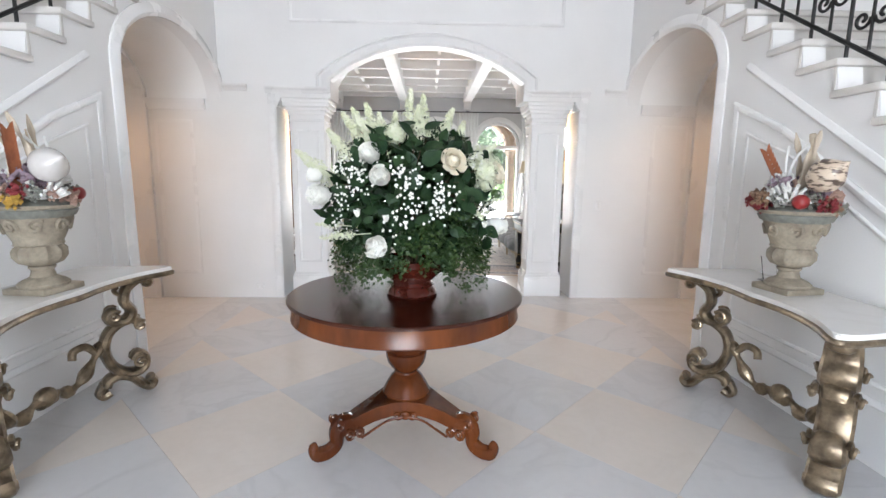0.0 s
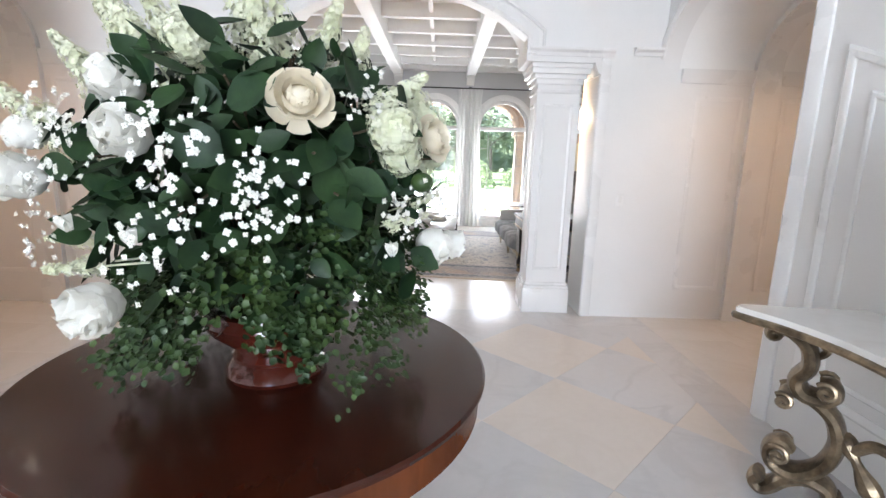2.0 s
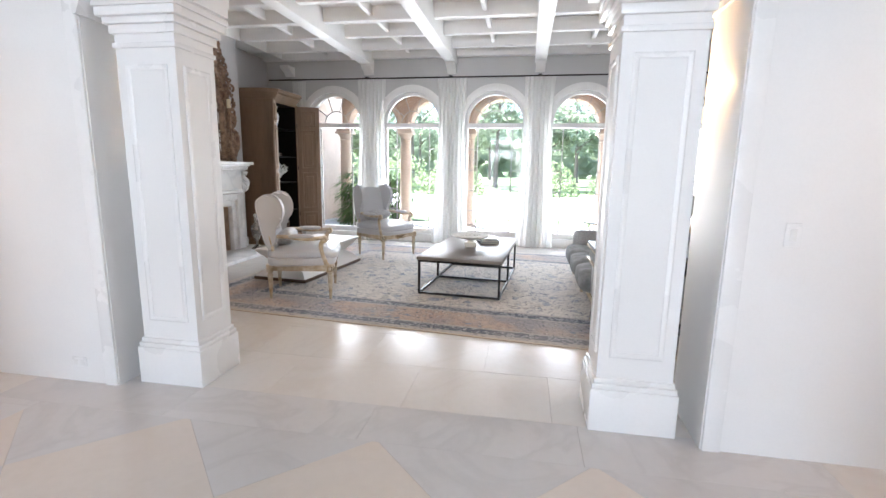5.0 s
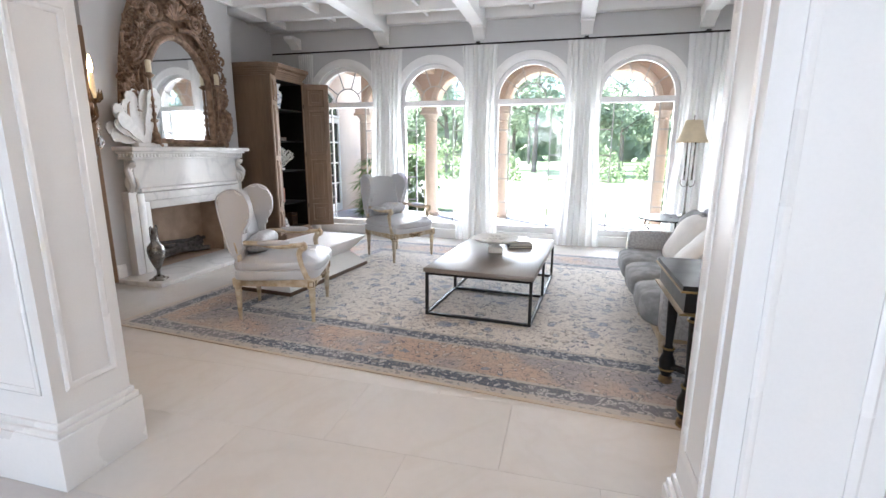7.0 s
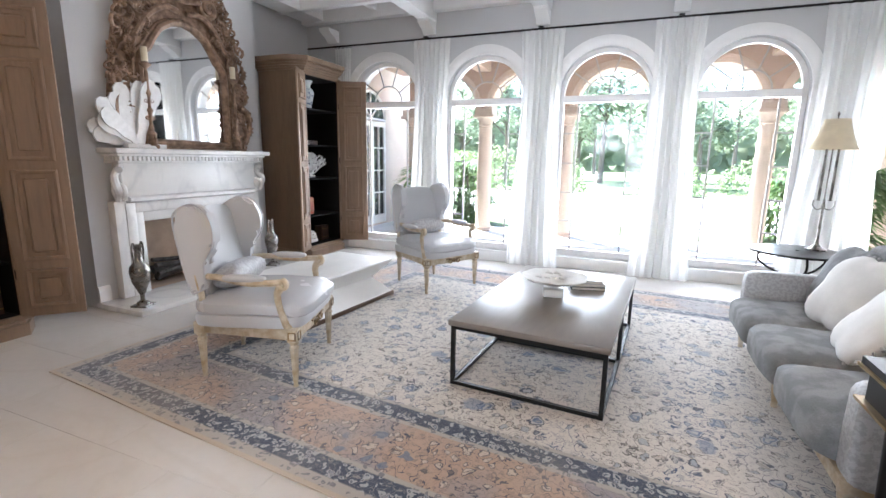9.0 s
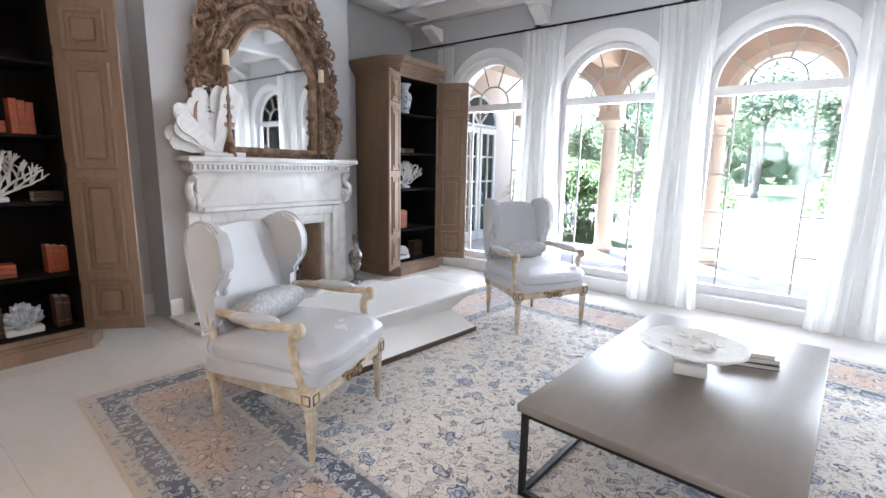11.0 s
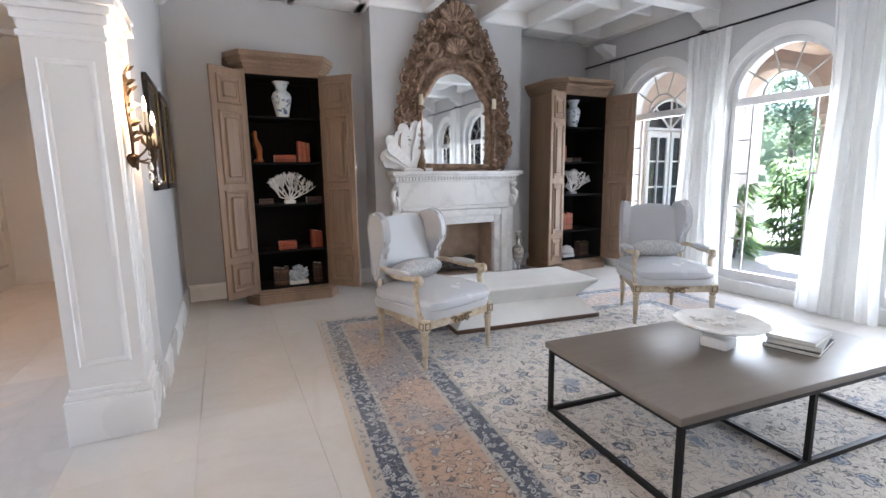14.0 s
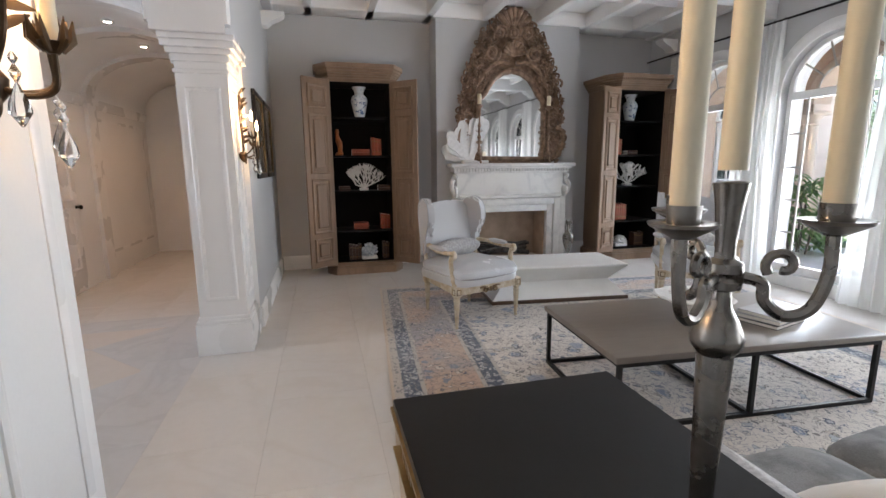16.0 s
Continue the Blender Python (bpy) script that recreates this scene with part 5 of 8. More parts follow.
def throw_pillow(loc, rz, tip, m, lab, fringe=True, size=0.24):
    t = thing("throw_pillow", loc, rz, lab, "pillow", "pillows on the sofa")
    bm = bmn()
    M = pose(0, 0, 0, 0, tip, 0)
    v = blob(bm, (0, 0, 0), (0.085, size, size), 0.9, 0.9, 28, 14)
    for p in v:
        s = max(abs(p.co.y), abs(p.co.z)) / size
        ang = math.atan2(p.co.z, p.co.y)
        k = 1 + 0.20 * abs(math.sin(2 * ang))
        p.co.y *= k
        p.co.z *= k
        p.co.x += 0.012 * noise.noise(p.co * 9)
    bmesh.ops.transform(bm, matrix=M, verts=bm.verts)
    part("cover", bm, m, t)
    if fringe:
        bm = bmn()
        for k in range(44):
            a = 2 * math.pi * k / 44
            kk = size * (1 + 0.20 * abs(math.sin(2 * a)))
            p = M @ Vector((0, kk * math.cos(a), kk * math.sin(a)))
            q = M @ Vector((0.01, (kk + 0.02) * math.cos(a), (kk + 0.02) * math.sin(a)))
            tube(bm, [p, q], [0.008, 0.01], 5)
        part("fringe", bm, DAMASK, t)
    return t


throw_pillow((1.98, 9.42, 0.66), 14, 32, WHITEF, "white cotton pillow with grey tassel fringe on the sofa")
throw_pillow((1.93, 8.86, 0.65), -10, 38, WHITEF, "white cotton pillow with grey tassel fringe on the sofa", True, 0.25)
throw_pillow((2.05, 9.78, 0.66), 5, 25, LINEN, "grey linen pillow on the sofa", False)
throw_pillow((1.94, 8.24, 0.60), -12, 48, WHITEF, "white satin pillow on the sofa", False, 0.22)

# ---- black and gilt end table with candelabrum ----
t = thing("console_table", (1.97, 7.42, 0), 0, "black lacquered console table with gilt lines and turned legs", "console table")
bm = bmn()
prism(bm, [(-0.54, -0.34), (0.54, -0.34), (0.54, 0.34), (-0.54, 0.34)], "z", 0.795, 0.82)
part("tabletop", bm, BLACKL, t)
bm = bmn()
for o, z0, z1 in ((0.008, 0.785, 0.795), (0.004, 0.665, 0.675)):
    prism(bm, [(-0.54 - o, -0.34 - o), (0.54, -0.34 - o), (0.54, 0.34 + o), (-0.54 - o, 0.34 + o)], "z", z0, z1)
for s in (-1, 1):
    for k in range(6):
        box(bm, -0.46 + k * 0.022, -0.449 + k * 0.022, s * 0.325 - 0.006, s * 0.325 + 0.006, 0.69, 0.775)
part("gilt_banding", bm, GOLDB, t)
bm = bmn()
prism(bm, [(-0.52, -0.32), (0.52, -0.32), (0.52, 0.32), (-0.52, 0.32)], "z", 0.675, 0.785)
part("apron", bm, BLACKL, t)
for lx in (-0.44, 0.44):
    for ly in (-0.26, 0.26):
        bm = bmn()
        lathe(bm, [(0.03, 0.06), (0.045, 0.10), (0.05, 0.16), (0.03, 0.21), (0.034, 0.24), (0.022, 0.27), (0.035, 0.60), (0.042, 0.62), (0.03, 0.64), (0.04, 0.655), (0.04, 0.665)], 16, pose(lx, ly, 0))
        leg = part("leg", bm, BLACKL, t)
        for z, r in ((0.245, 0.036), (0.62, 0.044), (0.105, 0.047)):
            bm = bmn()
            lathe(bm, [(r, z - 0.006), (r + 0.003, z), (r, z + 0.006)], 16, pose(lx, ly, 0))
            part("gilt_ring", bm, GOLDB, leg)
        bm = bmn()
        lathe(bm, [(0.03, 0), (0.045, 0.02), (0.04, 0.05), (0.028, 0.062)], 12, pose(lx, ly, 0))
        part("foot", bm, GILT, leg)
for s in (-1, 1):
    bm = bmn()
    tube(bm, smoothed([(s * 0.44, -0.26, 0.13), (s * 0.22, -0.10, 0.13), (0, 0, 0.13), (s * 0.22, 0.10, 0.13), (s * 0.44, 0.26, 0.13)], 6), 0.02, 8, 1.4)
    part("stretcher", bm, BLACKL, t)

bm = bmn()
lathe(bm, [(0.05, 0.135), (0.055, 0.15), (0.03, 0.165), (0.035, 0.18), (0.085, 0.21), (0.10, 0.235), (0.10, 0.25), (0.07, 0.262), (0.06, 0.28), (0.03, 0.305), (0.022, 0.32), (0.026, 0.335), (0.004, 0.35)], 24)
part("stretcher_urn", bm, GOLDB, t, "gilt turned urn on the stretcher")

t = thing("candelabrum", (2.085, 7.49, 0.82), 10, "tall pewter candelabrum with ivory taper candles on the console", "candelabrum")
bm = bmn()
lathe(bm, [(0.062, 0), (0.065, 0.01), (0.04, 0.022), (0.024, 0.04), (0.021, 0.06), (0.024, 0.12), (0.034, 0.345), (0.034, 0.355), (0.048, 0.37), (0.05, 0.385), (0.036, 0.41), (0.022, 0.43), (0.018, 0.455), (0.034, 0.46), (0.036, 0.472), (0.03, 0.478), (0.036, 0.485), (0.034, 0.498), (0.018, 0.505), (0.018, 0.525), (0.026, 0.59), (0.032, 0.615), (0.02, 0.618)], 20)
for v in bm.verts:
    v.co.x *= 0.76
    v.co.y *= 0.76
part("stem", bm, PEWTER, t)
for k in range(3):
    a = radians(40 + 120 * k)
    ca, sa = math.cos(a), math.sin(a)
    bm = bmn()
    pts = smoothed([(0.025, 0, 0.478), (0.05, 0, 0.47), (0.055, 0, 0.445), (0.08, 0, 0.425), (0.11, 0, 0.44), (0.125, 0, 0.49), (0.125, 0, 0.545)], 6)
    tube(bm, [(p.x * ca, p.x * sa, p.z) for p in pts], 0.009, 8)
    pts = scroll(0.072, 0.50, 0.022, 0.008, -2.4, -0.9, 14)
    tube(bm, [(p.x * ca, p.x * sa, p.z) for p in pts], 0.007, 8)
    lathe(bm, [(0.012, 0.545), (0.042, 0.562), (0.044, 0.567), (0.02, 0.565), (0.022, 0.59), (0.014, 0.588)], 18, pose(0.125 * ca, 0.125 * sa, 0))
    arm = part("arm", bm, PEWTER, t)
    bm = bmn()
    lathe(bm, [(0.0185, 0.568), (0.0175, 0.90), (0.012, 0.94), (0.002, 0.945)], 14, pose(0.125 * ca, 0.125 * sa, 0))
    part("candle", bm, WAX, t, "tall ivory taper candle")
bm = bmn()
lathe(bm, [(0.0195, 0.633), (0.0185, 1.00), (0.012, 1.04), (0.002, 1.045)], 14)
part("candle", bm, WAX, t, "tall ivory taper candle")

# ---- round glass side table and floor lamp ----
t = thing("side_table", (2.20, 11.30, 0), 0, "round side table with dark rim and scrolled black iron legs", "side table")
bm = bmn()
lathe(bm, [(0.36, 0.60), (0.40, 0.602), (0.405, 0.612), (0.40, 0.622), (0.37, 0.624), (0.02, 0.624), (0.02, 0.60)], 40)
part("tabletop", bm, BLACKL, t)
for k in range(3):
    a = radians(30 + 120 * k)
    bm = bmn()
    pts = smoothed([(0.30, 0, 0.60), (0.33, 0, 0.50), (0.24, 0, 0.42), (0.08, 0, 0.34), (0.10, 0, 0.18), (0.28, 0, 0.06), (0.34, 0, 0.0), (0.37, 0, 0.02)], 5)
    tube(bm, [(p.x * math.cos(a), p.x * math.sin(a), max(0.011, p.z)) for p in pts], 0.011, 8)
    part("leg", bm, IRON, t)
SHADE = mat("cream_lampshade", (0.72, 0.62, 0.44), 0.8, var=0.04, scale=12, fine=160, bump=0.15)
t = thing("table_lamp", (2.38, 11.42, 0.624), 0, "tall slender candlestick lamp with a cream bell shade", "lamp")
bm = bmn()
lathe(bm, [(0.085, 0), (0.09, 0.012), (0.05, 0.03), (0.018, 0.06), (0.012, 0.10), (0.011, 0.40), (0.018, 0.43), (0.011, 0.46), (0.011, 0.50)], 16)
for s in (-1, 1):
    tube(bm, smoothed([(0, 0, 0.42), (s * 0.05, 0, 0.40), (s * 0.085, 0, 0.44), (s * 0.085, 0, 0.49)], 5), 0.006, 6)
    lathe(bm, [(0.012, 0.485), (0.02, 0.49), (0.012, 0.495), (0.010, 0.98)], 10, pose(s * 0.085 * 0.55, 0, 0))
lathe(bm, [(0.006, 0.5), (0.006, 1.28), (0.012, 1.30), (0.003, 1.32)], 8)
part("stand", bm, PEWTER, t)
bm = bmn()
prof = [(0.195, 0.97), (0.165, 1.03), (0.135, 1.11), (0.11, 1.20), (0.10, 1.25)]
lathe(bm, prof + [(r - 0.004, z) for r, z in prof[::-1]], 28)
for f in [f for f in bm.faces if len(f.verts) > 4]:
    bm.faces.remove(f)
part("shade", bm, SHADE, t, "cream pleated bell shade")

# ---- table behind the sofa with a lidded jar ----
t = thing("sofa_table", (2.90, 9.60, 0), 0, "narrow honey-coloured wooden table behind the sofa", "table")
HONEY = mat("honey_wood", (0.36, 0.20, 0.09), 0.35, var=0.12, scale=3, fine=40, stretch=(1, 0.15, 1))
bm = bmn()
box(bm, -0.24, 0.24, -0.75, 0.75, 0.76, 0.80, 0.008)
part("tabletop", bm, HONEY, t)
for lx in (-0.2, 0.2):
    for ly in (-0.7, 0.7):
        bm = bmn()
        lathe(bm, [(0.02, 0), (0.03, 0.1), (0.022, 0.2), (0.035, 0.6), (0.035, 0.76)], 12, pose(lx, ly, 0))
        part("leg", bm, HONEY, t)
JAR = mat("whitewashed_ceramic", (0.50, 0.48, 0.45), 0.6, var=0.14, scale=22, fine=80, bump=0.7, second=(0.36, 0.34, 0.31))
t = thing("lidded_jar", (2.86, 10.0, 0.80), 0, "large whitewashed ceramic jar with a domed lid", "jar")
bm = bmn()
lathe(bm, [(0.12, 0), (0.13, 0.02), (0.18, 0.12), (0.21, 0.24), (0.19, 0.32), (0.12, 0.36), (0.12, 0.38)], 32)
part("body", bm, JAR, t)
bm = bmn()
lathe(bm, [(0.15, 0.38), (0.155, 0.39), (0.13, 0.42), (0.11, 0.46), (0.05, 0.49), (0.025, 0.50), (0.035, 0.52), (0.03, 0.55), (0.005, 0.57)], 28)
part("lid", bm, JAR, t)

# ---- curtains and rod ----
t = thing("curtain_rod", (0, WY - 0.15, 3.085), 0, "thin dark iron curtain rod across the window wall", "curtain rod")
bm = bmn()
tube(bm, [(LX0 + 0.12, 0, 0), (1.0, 0, 0), (LX1 - 0.1, 0, 0)], 0.013, 8)
part("rod", bm, IRON, t)
for x in BEAM_X[1:]:
    bm = bmn()
    box(bm, x - 0.03, x + 0.03, -0.03, 0.148, 0.012, 0.03, 0.004)
    tube(bm, [(x, 0, 0), (x, 0.149, 0.02)], 0.008, 6)
    part("bracket", bm, IRON, t)


def curtain(x0, x1, flare, seed, folds=7, back=0.15):
    t = thing("sheer_curtain", ((x0 + x1) / 2, WY - back, 0), 0, "floor-length sheer white curtain gathered between the windows", "curtain", "sheer curtains")
    bm = bmn()
    w = x1 - x0
    nu, nv = folds * 8, 18
    r = random.Random(seed)
    ph = [r.uniform(0, 6.28) for _ in range(4)]
    grid = []
    for j in range(nv + 1):
        v = j / nv
        z = 3.07 - v * 3.06
        row = []
        ww = w * (0.86 - 0.10 * math.sin(math.pi * min(1, v * 1.4)) + flare * v * v)
        for i in range(nu + 1):
            u = i / nu
            amp = 0.011 + 0.017 * min(1, v * 2.5)
            y = amp * math.sin(2 * math.pi * folds * u + ph[0] + 0.8 * math.sin(3 * v + ph[1])) + 0.25 * amp * math.sin(2 * math.pi * folds * 2.3 * u + ph[2])
            row.append(bm.verts.new(((u - 0.5) * ww + 0.01 * math.sin(5 * v + ph[3]) + 0.012 * math.cos(2 * math.pi * folds * u + ph[0]), y - 0.012, z)))
        grid.append(row)
    for p, q in zip(grid, grid[1:]):
        for i in range(nu):
            bm.faces.new((p[i], p[i + 1], q[i + 1], q[i]))
    part("cloth", bm, SHEER, t)
    for k in range(5):
        bm = bmn()
        cx = (-0.42 + 0.21 * k) * w * 0.95
        tube(bm, [(cx, 0.017 * math.cos(a), 3.085 + 0.017 * math.sin(a)) for a in [2 * math.pi * q / 12 for q in range(13)]], 0.0035, 5)
        part("ring", bm, IRON, t)


for k, (a, b, f) in enumerate(((-3.80, -3.46, 0.0), (-2.45, -1.80, 0.2), (-0.90, -0.26, 0.25), (0.70, 1.33, 0.25), (2.30, 3.06, 0.28), (3.92, 4.5, 0.2), (5.55, 6.1, 0.1))):
    curtain(a, b, f, k, 7, 0.15 if k else 0.06)


# ---- wall sconces on the piers ----
def sconce(x, lift, lab):
    t = thing("wall_sconce", (x, FY1 - 0.02, lift), 0, lab, "wall lamp", "sconces on the piers")
    rs = random.Random(31)
    for k in range(5):
        bm = bmn()
        x0 = 0.012 * (k - 2)
        tube(bm, smoothed([(x0 * 0.6, 0.03, 1.50), (x0 + 0.008, 0.035, 1.62), (x0 * 2.0, 0.03, 1.80), (x0 * 2.6 + rs.uniform(-0.01, 0.01), 0.035, 1.94 + 0.03 * (k % 3))], 5), 0.0065, 7)
        part("stalk", bm, BRONZE, t)
    bm = bmn()
    lathe(bm, [(0.008, 1.46), (0.03, 1.49), (0.034, 1.52), (0.02, 1.54)], 12, pose(0, 0.03, 0))
    tube(bm, [Vector((p.x, 0.05, p.z)) for p in scroll(0.035, 1.47, 0.032, 0.008, 1.6, 1.3)], 0.005, 6)
    part("base_scroll", bm, BRONZE, t)
    for k in range(16):
        bm = bmn()
        z = 1.58 + 0.028 * k
        a = -1 if k % 2 else 1
        p = Vector((a * 0.015 * (1 + z - 1.58), 0.035, z))
        d = Vector((a * rs.uniform(0.5, 1.0), rs.uniform(0.1, 0.6), rs.uniform(-0.1, 0.7))).normalized()
        leaf_blade = [p, p + d * 0.03, p + d * 0.055, p + d * 0.085]
        tube(bm, leaf_blade, [0.003, 0.013, 0.011, 0.002], 6, 0.45)
        part("leaf", bm, BRONZE, t)
    for ax, ay, az in ((-0.085, 0.10, 0.0), (0.0, 0.145, -0.02), (0.085, 0.12, 0.05)):
        at = pose(ax, ay, az)
        bm = bmn()
        tube(bm, smoothed([(0, 0.03, 1.52), (ax * 0.5, ay * 0.55, 1.50 + az * 0.5), (ax * 1.1, ay * 0.95, 1.52 + az), (ax, ay, 1.59 + az)], 5), 0.006, 8)
        lathe(bm, [(0.008, 1.585), (0.022, 1.60), (0.025, 1.606), (0.011, 1.606)], 14, at)
        for j in range(6):
            b = 2 * math.pi * j / 6
            ca, sa = math.cos(b), math.sin(b)
            tube(bm, [at @ Vector((0.012 * ca, 0.012 * sa, 1.59)), at @ Vector((0.028 * ca, 0.028 * sa, 1.612)), at @ Vector((0.034 * ca, 0.034 * sa, 1.65))], [0.006, 0.011, 0.001], 6, 0.6)
        arm = part("arm", bm, BRONZE, t)
        bm = bmn()
        lathe(bm, [(0.012, 1.606), (0.012, 1.72), (0.009, 1.724)], 14, at)
        part("candle_sleeve", bm, WAX, arm, "cream candle sleeve")
        bm = bmn()
        lathe(bm, [(0.004, 1.725), (0.011, 1.745), (0.009, 1.765), (0.001, 1.80)], 10, at)
        part("bulb", bm, FLAME, arm, "glowing flame bulb")
        bm = bmn()
        zc = 1.50
        lathe(bm, [(0.002, zc), (0.008, zc - 0.01), (0.002, zc - 0.02), (0.010, zc - 0.035), (0.002, zc - 0.05), (0.016, zc - 0.085), (0.018, zc - 0.10), (0.002, zc - 0.125)], 8, at)
        part("crystal_drop", bm, CRYSTAL, arm, "clear cut crystal drop")
        point("sconce_light", (x + ax, FY1 - 0.02 + ay, 1.83 + lift + az), SCONCE, (1.0, 0.60, 0.28), 0.015)


sconce(-1.43, 0.05, "dark bronze leaf sconce with three lit candle bulbs and crystal drops")
sconce(1.56, 0.11, "dark bronze leaf sconce with three lit candle bulbs and crystal drops")

# ---- framed pictures on the wall beside the opening ----
PRINTM = mat("pale_print", (0.62, 0.60, 0.55), 0.6, var=0.2, scale=5, second=(0.40, 0.38, 0.34))
MATB = mat("picture_mount", (0.74, 0.73, 0.70), 0.8, var=0.03)
for cx in (-2.55, -3.35):
    t = thing("framed_picture", (cx, FY1 + 0.012, 0), 0, "framed print in a black and gilt frame behind glass", "picture", "pictures on the wall")
    bm = bmn()
    w, z0, z1 = 0.33, 1.36, 2.20
    for a, b, c, d in ((-w, w, z0, z0 + 0.05), (-w, w, z1 - 0.05, z1), (-w, -w + 0.05, z0 + 0.05, z1 - 0.05), (w - 0.05, w, z0 + 0.05, z1 - 0.05)):
        box(bm, a, b, -0.008, 0.025, c, d, 0.006)
    part("frame", bm, BLACKL, t)
    bm = bmn()
    rect_strip(bm, "y", 0.016, 1, -w + 0.055, w - 0.055, z0 + 0.055, z1 - 0.055, 0.012, 0.008)
    part("gilt_slip", bm, GOLDB, t)
    bm = bmn()
    box(bm, -w + 0.05, w - 0.05, -0.004, 0.004, z0 + 0.05, z1 - 0.05)
    part("mount", bm, MATB, t)
    bm = bmn()
    box(bm, -w + 0.14, w - 0.14, 0.004, 0.007, z0 + 0.17, z1 - 0.17)
    part("print", bm, PRINTM, t)
    bm = bmn()
    box(bm, -w + 0.05, w - 0.05, 0.0095, 0.0115, z0 + 0.05, z1 - 0.05)
    p = part("pane", bm, GLASS, t)

# ---- rug ----
RW, RH = 6.3, 4.30


def rug_material():
    m = bpy.data.materials.new("woven_rug")
    m.use_nodes = True
    n, l = m.node_tree.nodes, m.node_tree.links
    b = n["Principled BSDF"]

    def node(kind, **kw):
        q = n.new("ShaderNode" + kind)
        for k, v in kw.items():
            if k == "op":
                q.operation = v
        return q

    def mth(op, a, b_=None):
        q = node("Math", op=op)
        for i, v in enumerate((a, b_)):
            if v is None:
                continue
            if isinstance(v, (int, float)):
                q.inputs[i].default_value = v
            else:
                l.new(v, q.inputs[i])
        return q.outputs[0]

    def mix(f, a, c):
        q = n.new("ShaderNodeMix")
        q.data_type = "RGBA"
        for i, v in ((0, f), (6, a), (7, c)):
            if isinstance(v, tuple):
                q.inputs[i].default_value = (*v, 1)
            elif isinstance(v, (int, float)):
                q.inputs[i].default_value = v
            else:
                l.new(v, q.inputs[i])
        return q.outputs[2]

    def step(v, lo, hi):
        q = n.new("ShaderNodeMapRange")
        q.interpolation_type = "SMOOTHSTEP"
        q.inputs["From Min"].default_value, q.inputs["From Max"].default_value = lo, hi
        l.new(v, q.inputs[0])
        return q.outputs[0]

    def tex(kind, scale, detail=2.0, **kw):
        q = n.new("ShaderNodeTex" + kind)
        q.inputs["Scale"].default_value = scale
        if kind == "Noise":
            q.inputs["Detail"].default_value = detail
        l.new(co, q.inputs["Vector"])
        return q

    tc = n.new("ShaderNodeTexCoord")
    warp = n.new("ShaderNodeTexNoise")
    warp.inputs["Scale"].default_value = 5.0
    l.new(tc.outputs["Object"], warp.inputs["Vector"])
    sc = n.new("ShaderNodeVectorMath")
    sc.operation = "MULTIPLY_ADD"
    sc.inputs[1].default_value = (0.10, 0.10, 0)
    l.new(warp.outputs["Color"], sc.inputs[0])
    l.new(tc.outputs["Object"], sc.inputs[2])
    warp2 = n.new("ShaderNodeTexNoise")
    warp2.inputs["Scale"].default_value = 19.0
    l.new(tc.outputs["Object"], warp2.inputs["Vector"])
    sc2 = n.new("ShaderNodeVectorMath")
    sc2.operation = "MULTIPLY_ADD"
    sc2.inputs[1].default_value = (0.075, 0.075, 0)
    l.new(warp2.outputs["Color"], sc2.inputs[0])
    l.new(sc.outputs[0], sc2.inputs[2])
    co = sc2.outputs[0]
    sp = n.new("ShaderNodeSeparateXYZ")
    l.new(tc.outputs["Object"], sp.inputs[0])
    d = mth("MINIMUM", mth("SUBTRACT", RW / 2, mth("ABSOLUTE", sp.outputs[0])), mth("SUBTRACT", RH / 2, mth("ABSOLUTE", sp.outputs[1])))
    # motifs: outlined palmettes, leaves, broken vines and scattered rosettes
    def band(v, at, half, soft):
        return mth("SUBTRACT", 1.0, step(mth("ABSOLUTE", mth("SUBTRACT", v, at)), half, half + soft))

    def cells(scale):
        q = tex("Voronoi", scale)
        return q.outputs["Distance"], q.outputs["Color"]
    v0, k0 = cells(2.3)
    v1, k1 = cells(6.2)
    v2, k2 = cells(15.5)
    v3, k3 = cells(27.0)
    v4, k4 = cells(26.0)
    sep = n.new("ShaderNodeSeparateColor")
    l.new(k2, sep.inputs[0])
    pick2 = step(sep.outputs[0], 0.22, 0.26)
    sep1 = n.new("ShaderNodeSeparateColor")
    l.new(k1, sep1.inputs[0])
    pick1 = step(sep1.outputs[0], 0.5, 0.55)
    brk = step(tex("Noise", 8.0, 1).outputs["Fac"], 0.40, 0.46)
    vine = mth("MULTIPLY", band(tex("Noise", 16.0, 1).outputs["Fac"], 0.5, 0.008, 0.012), brk)
    vine2 = mth("MULTIPLY", band(tex("Noise", 38.0, 1).outputs["Fac"], 0.47, 0.012, 0.02), mth("SUBTRACT", 1.0, mth("MULTIPLY", brk, 0.6)))
    wear = tex("Noise", 1.3, 4).outputs["Fac"]
    blue = tex("Noise", 1.7, 2).outputs["Fac"]
    ivory, navy, slate, peach = (0.60, 0.55, 0.49), (0.025, 0.038, 0.075), (0.13, 0.17, 0.23), (0.44, 0.31, 0.23)
    lead = mix(step(blue, 0.45, 0.6), (0.085, 0.075, 0.07), (0.035, 0.065, 0.14))
    tone = mix(step(sep.outputs[1], 0.4, 0.6), (0.46, 0.40, 0.34), (0.30, 0.33, 0.37))
    field = mix(mth("MULTIPLY", mth("SUBTRACT", 1.0, step(v2, 0.30, 0.34)), mth("MULTIPLY", pick2, 0.75)), ivory, tone)
    field = mix(mth("MULTIPLY", band(v2, 0.33, 0.022, 0.02), mth("MULTIPLY", pick2, 0.9)), field, lead)
    field = mix(mth("MULTIPLY", vine, 0.9), field, lead)
    field = mix(mth("MULTIPLY", vine2, 0.7), field, lead)
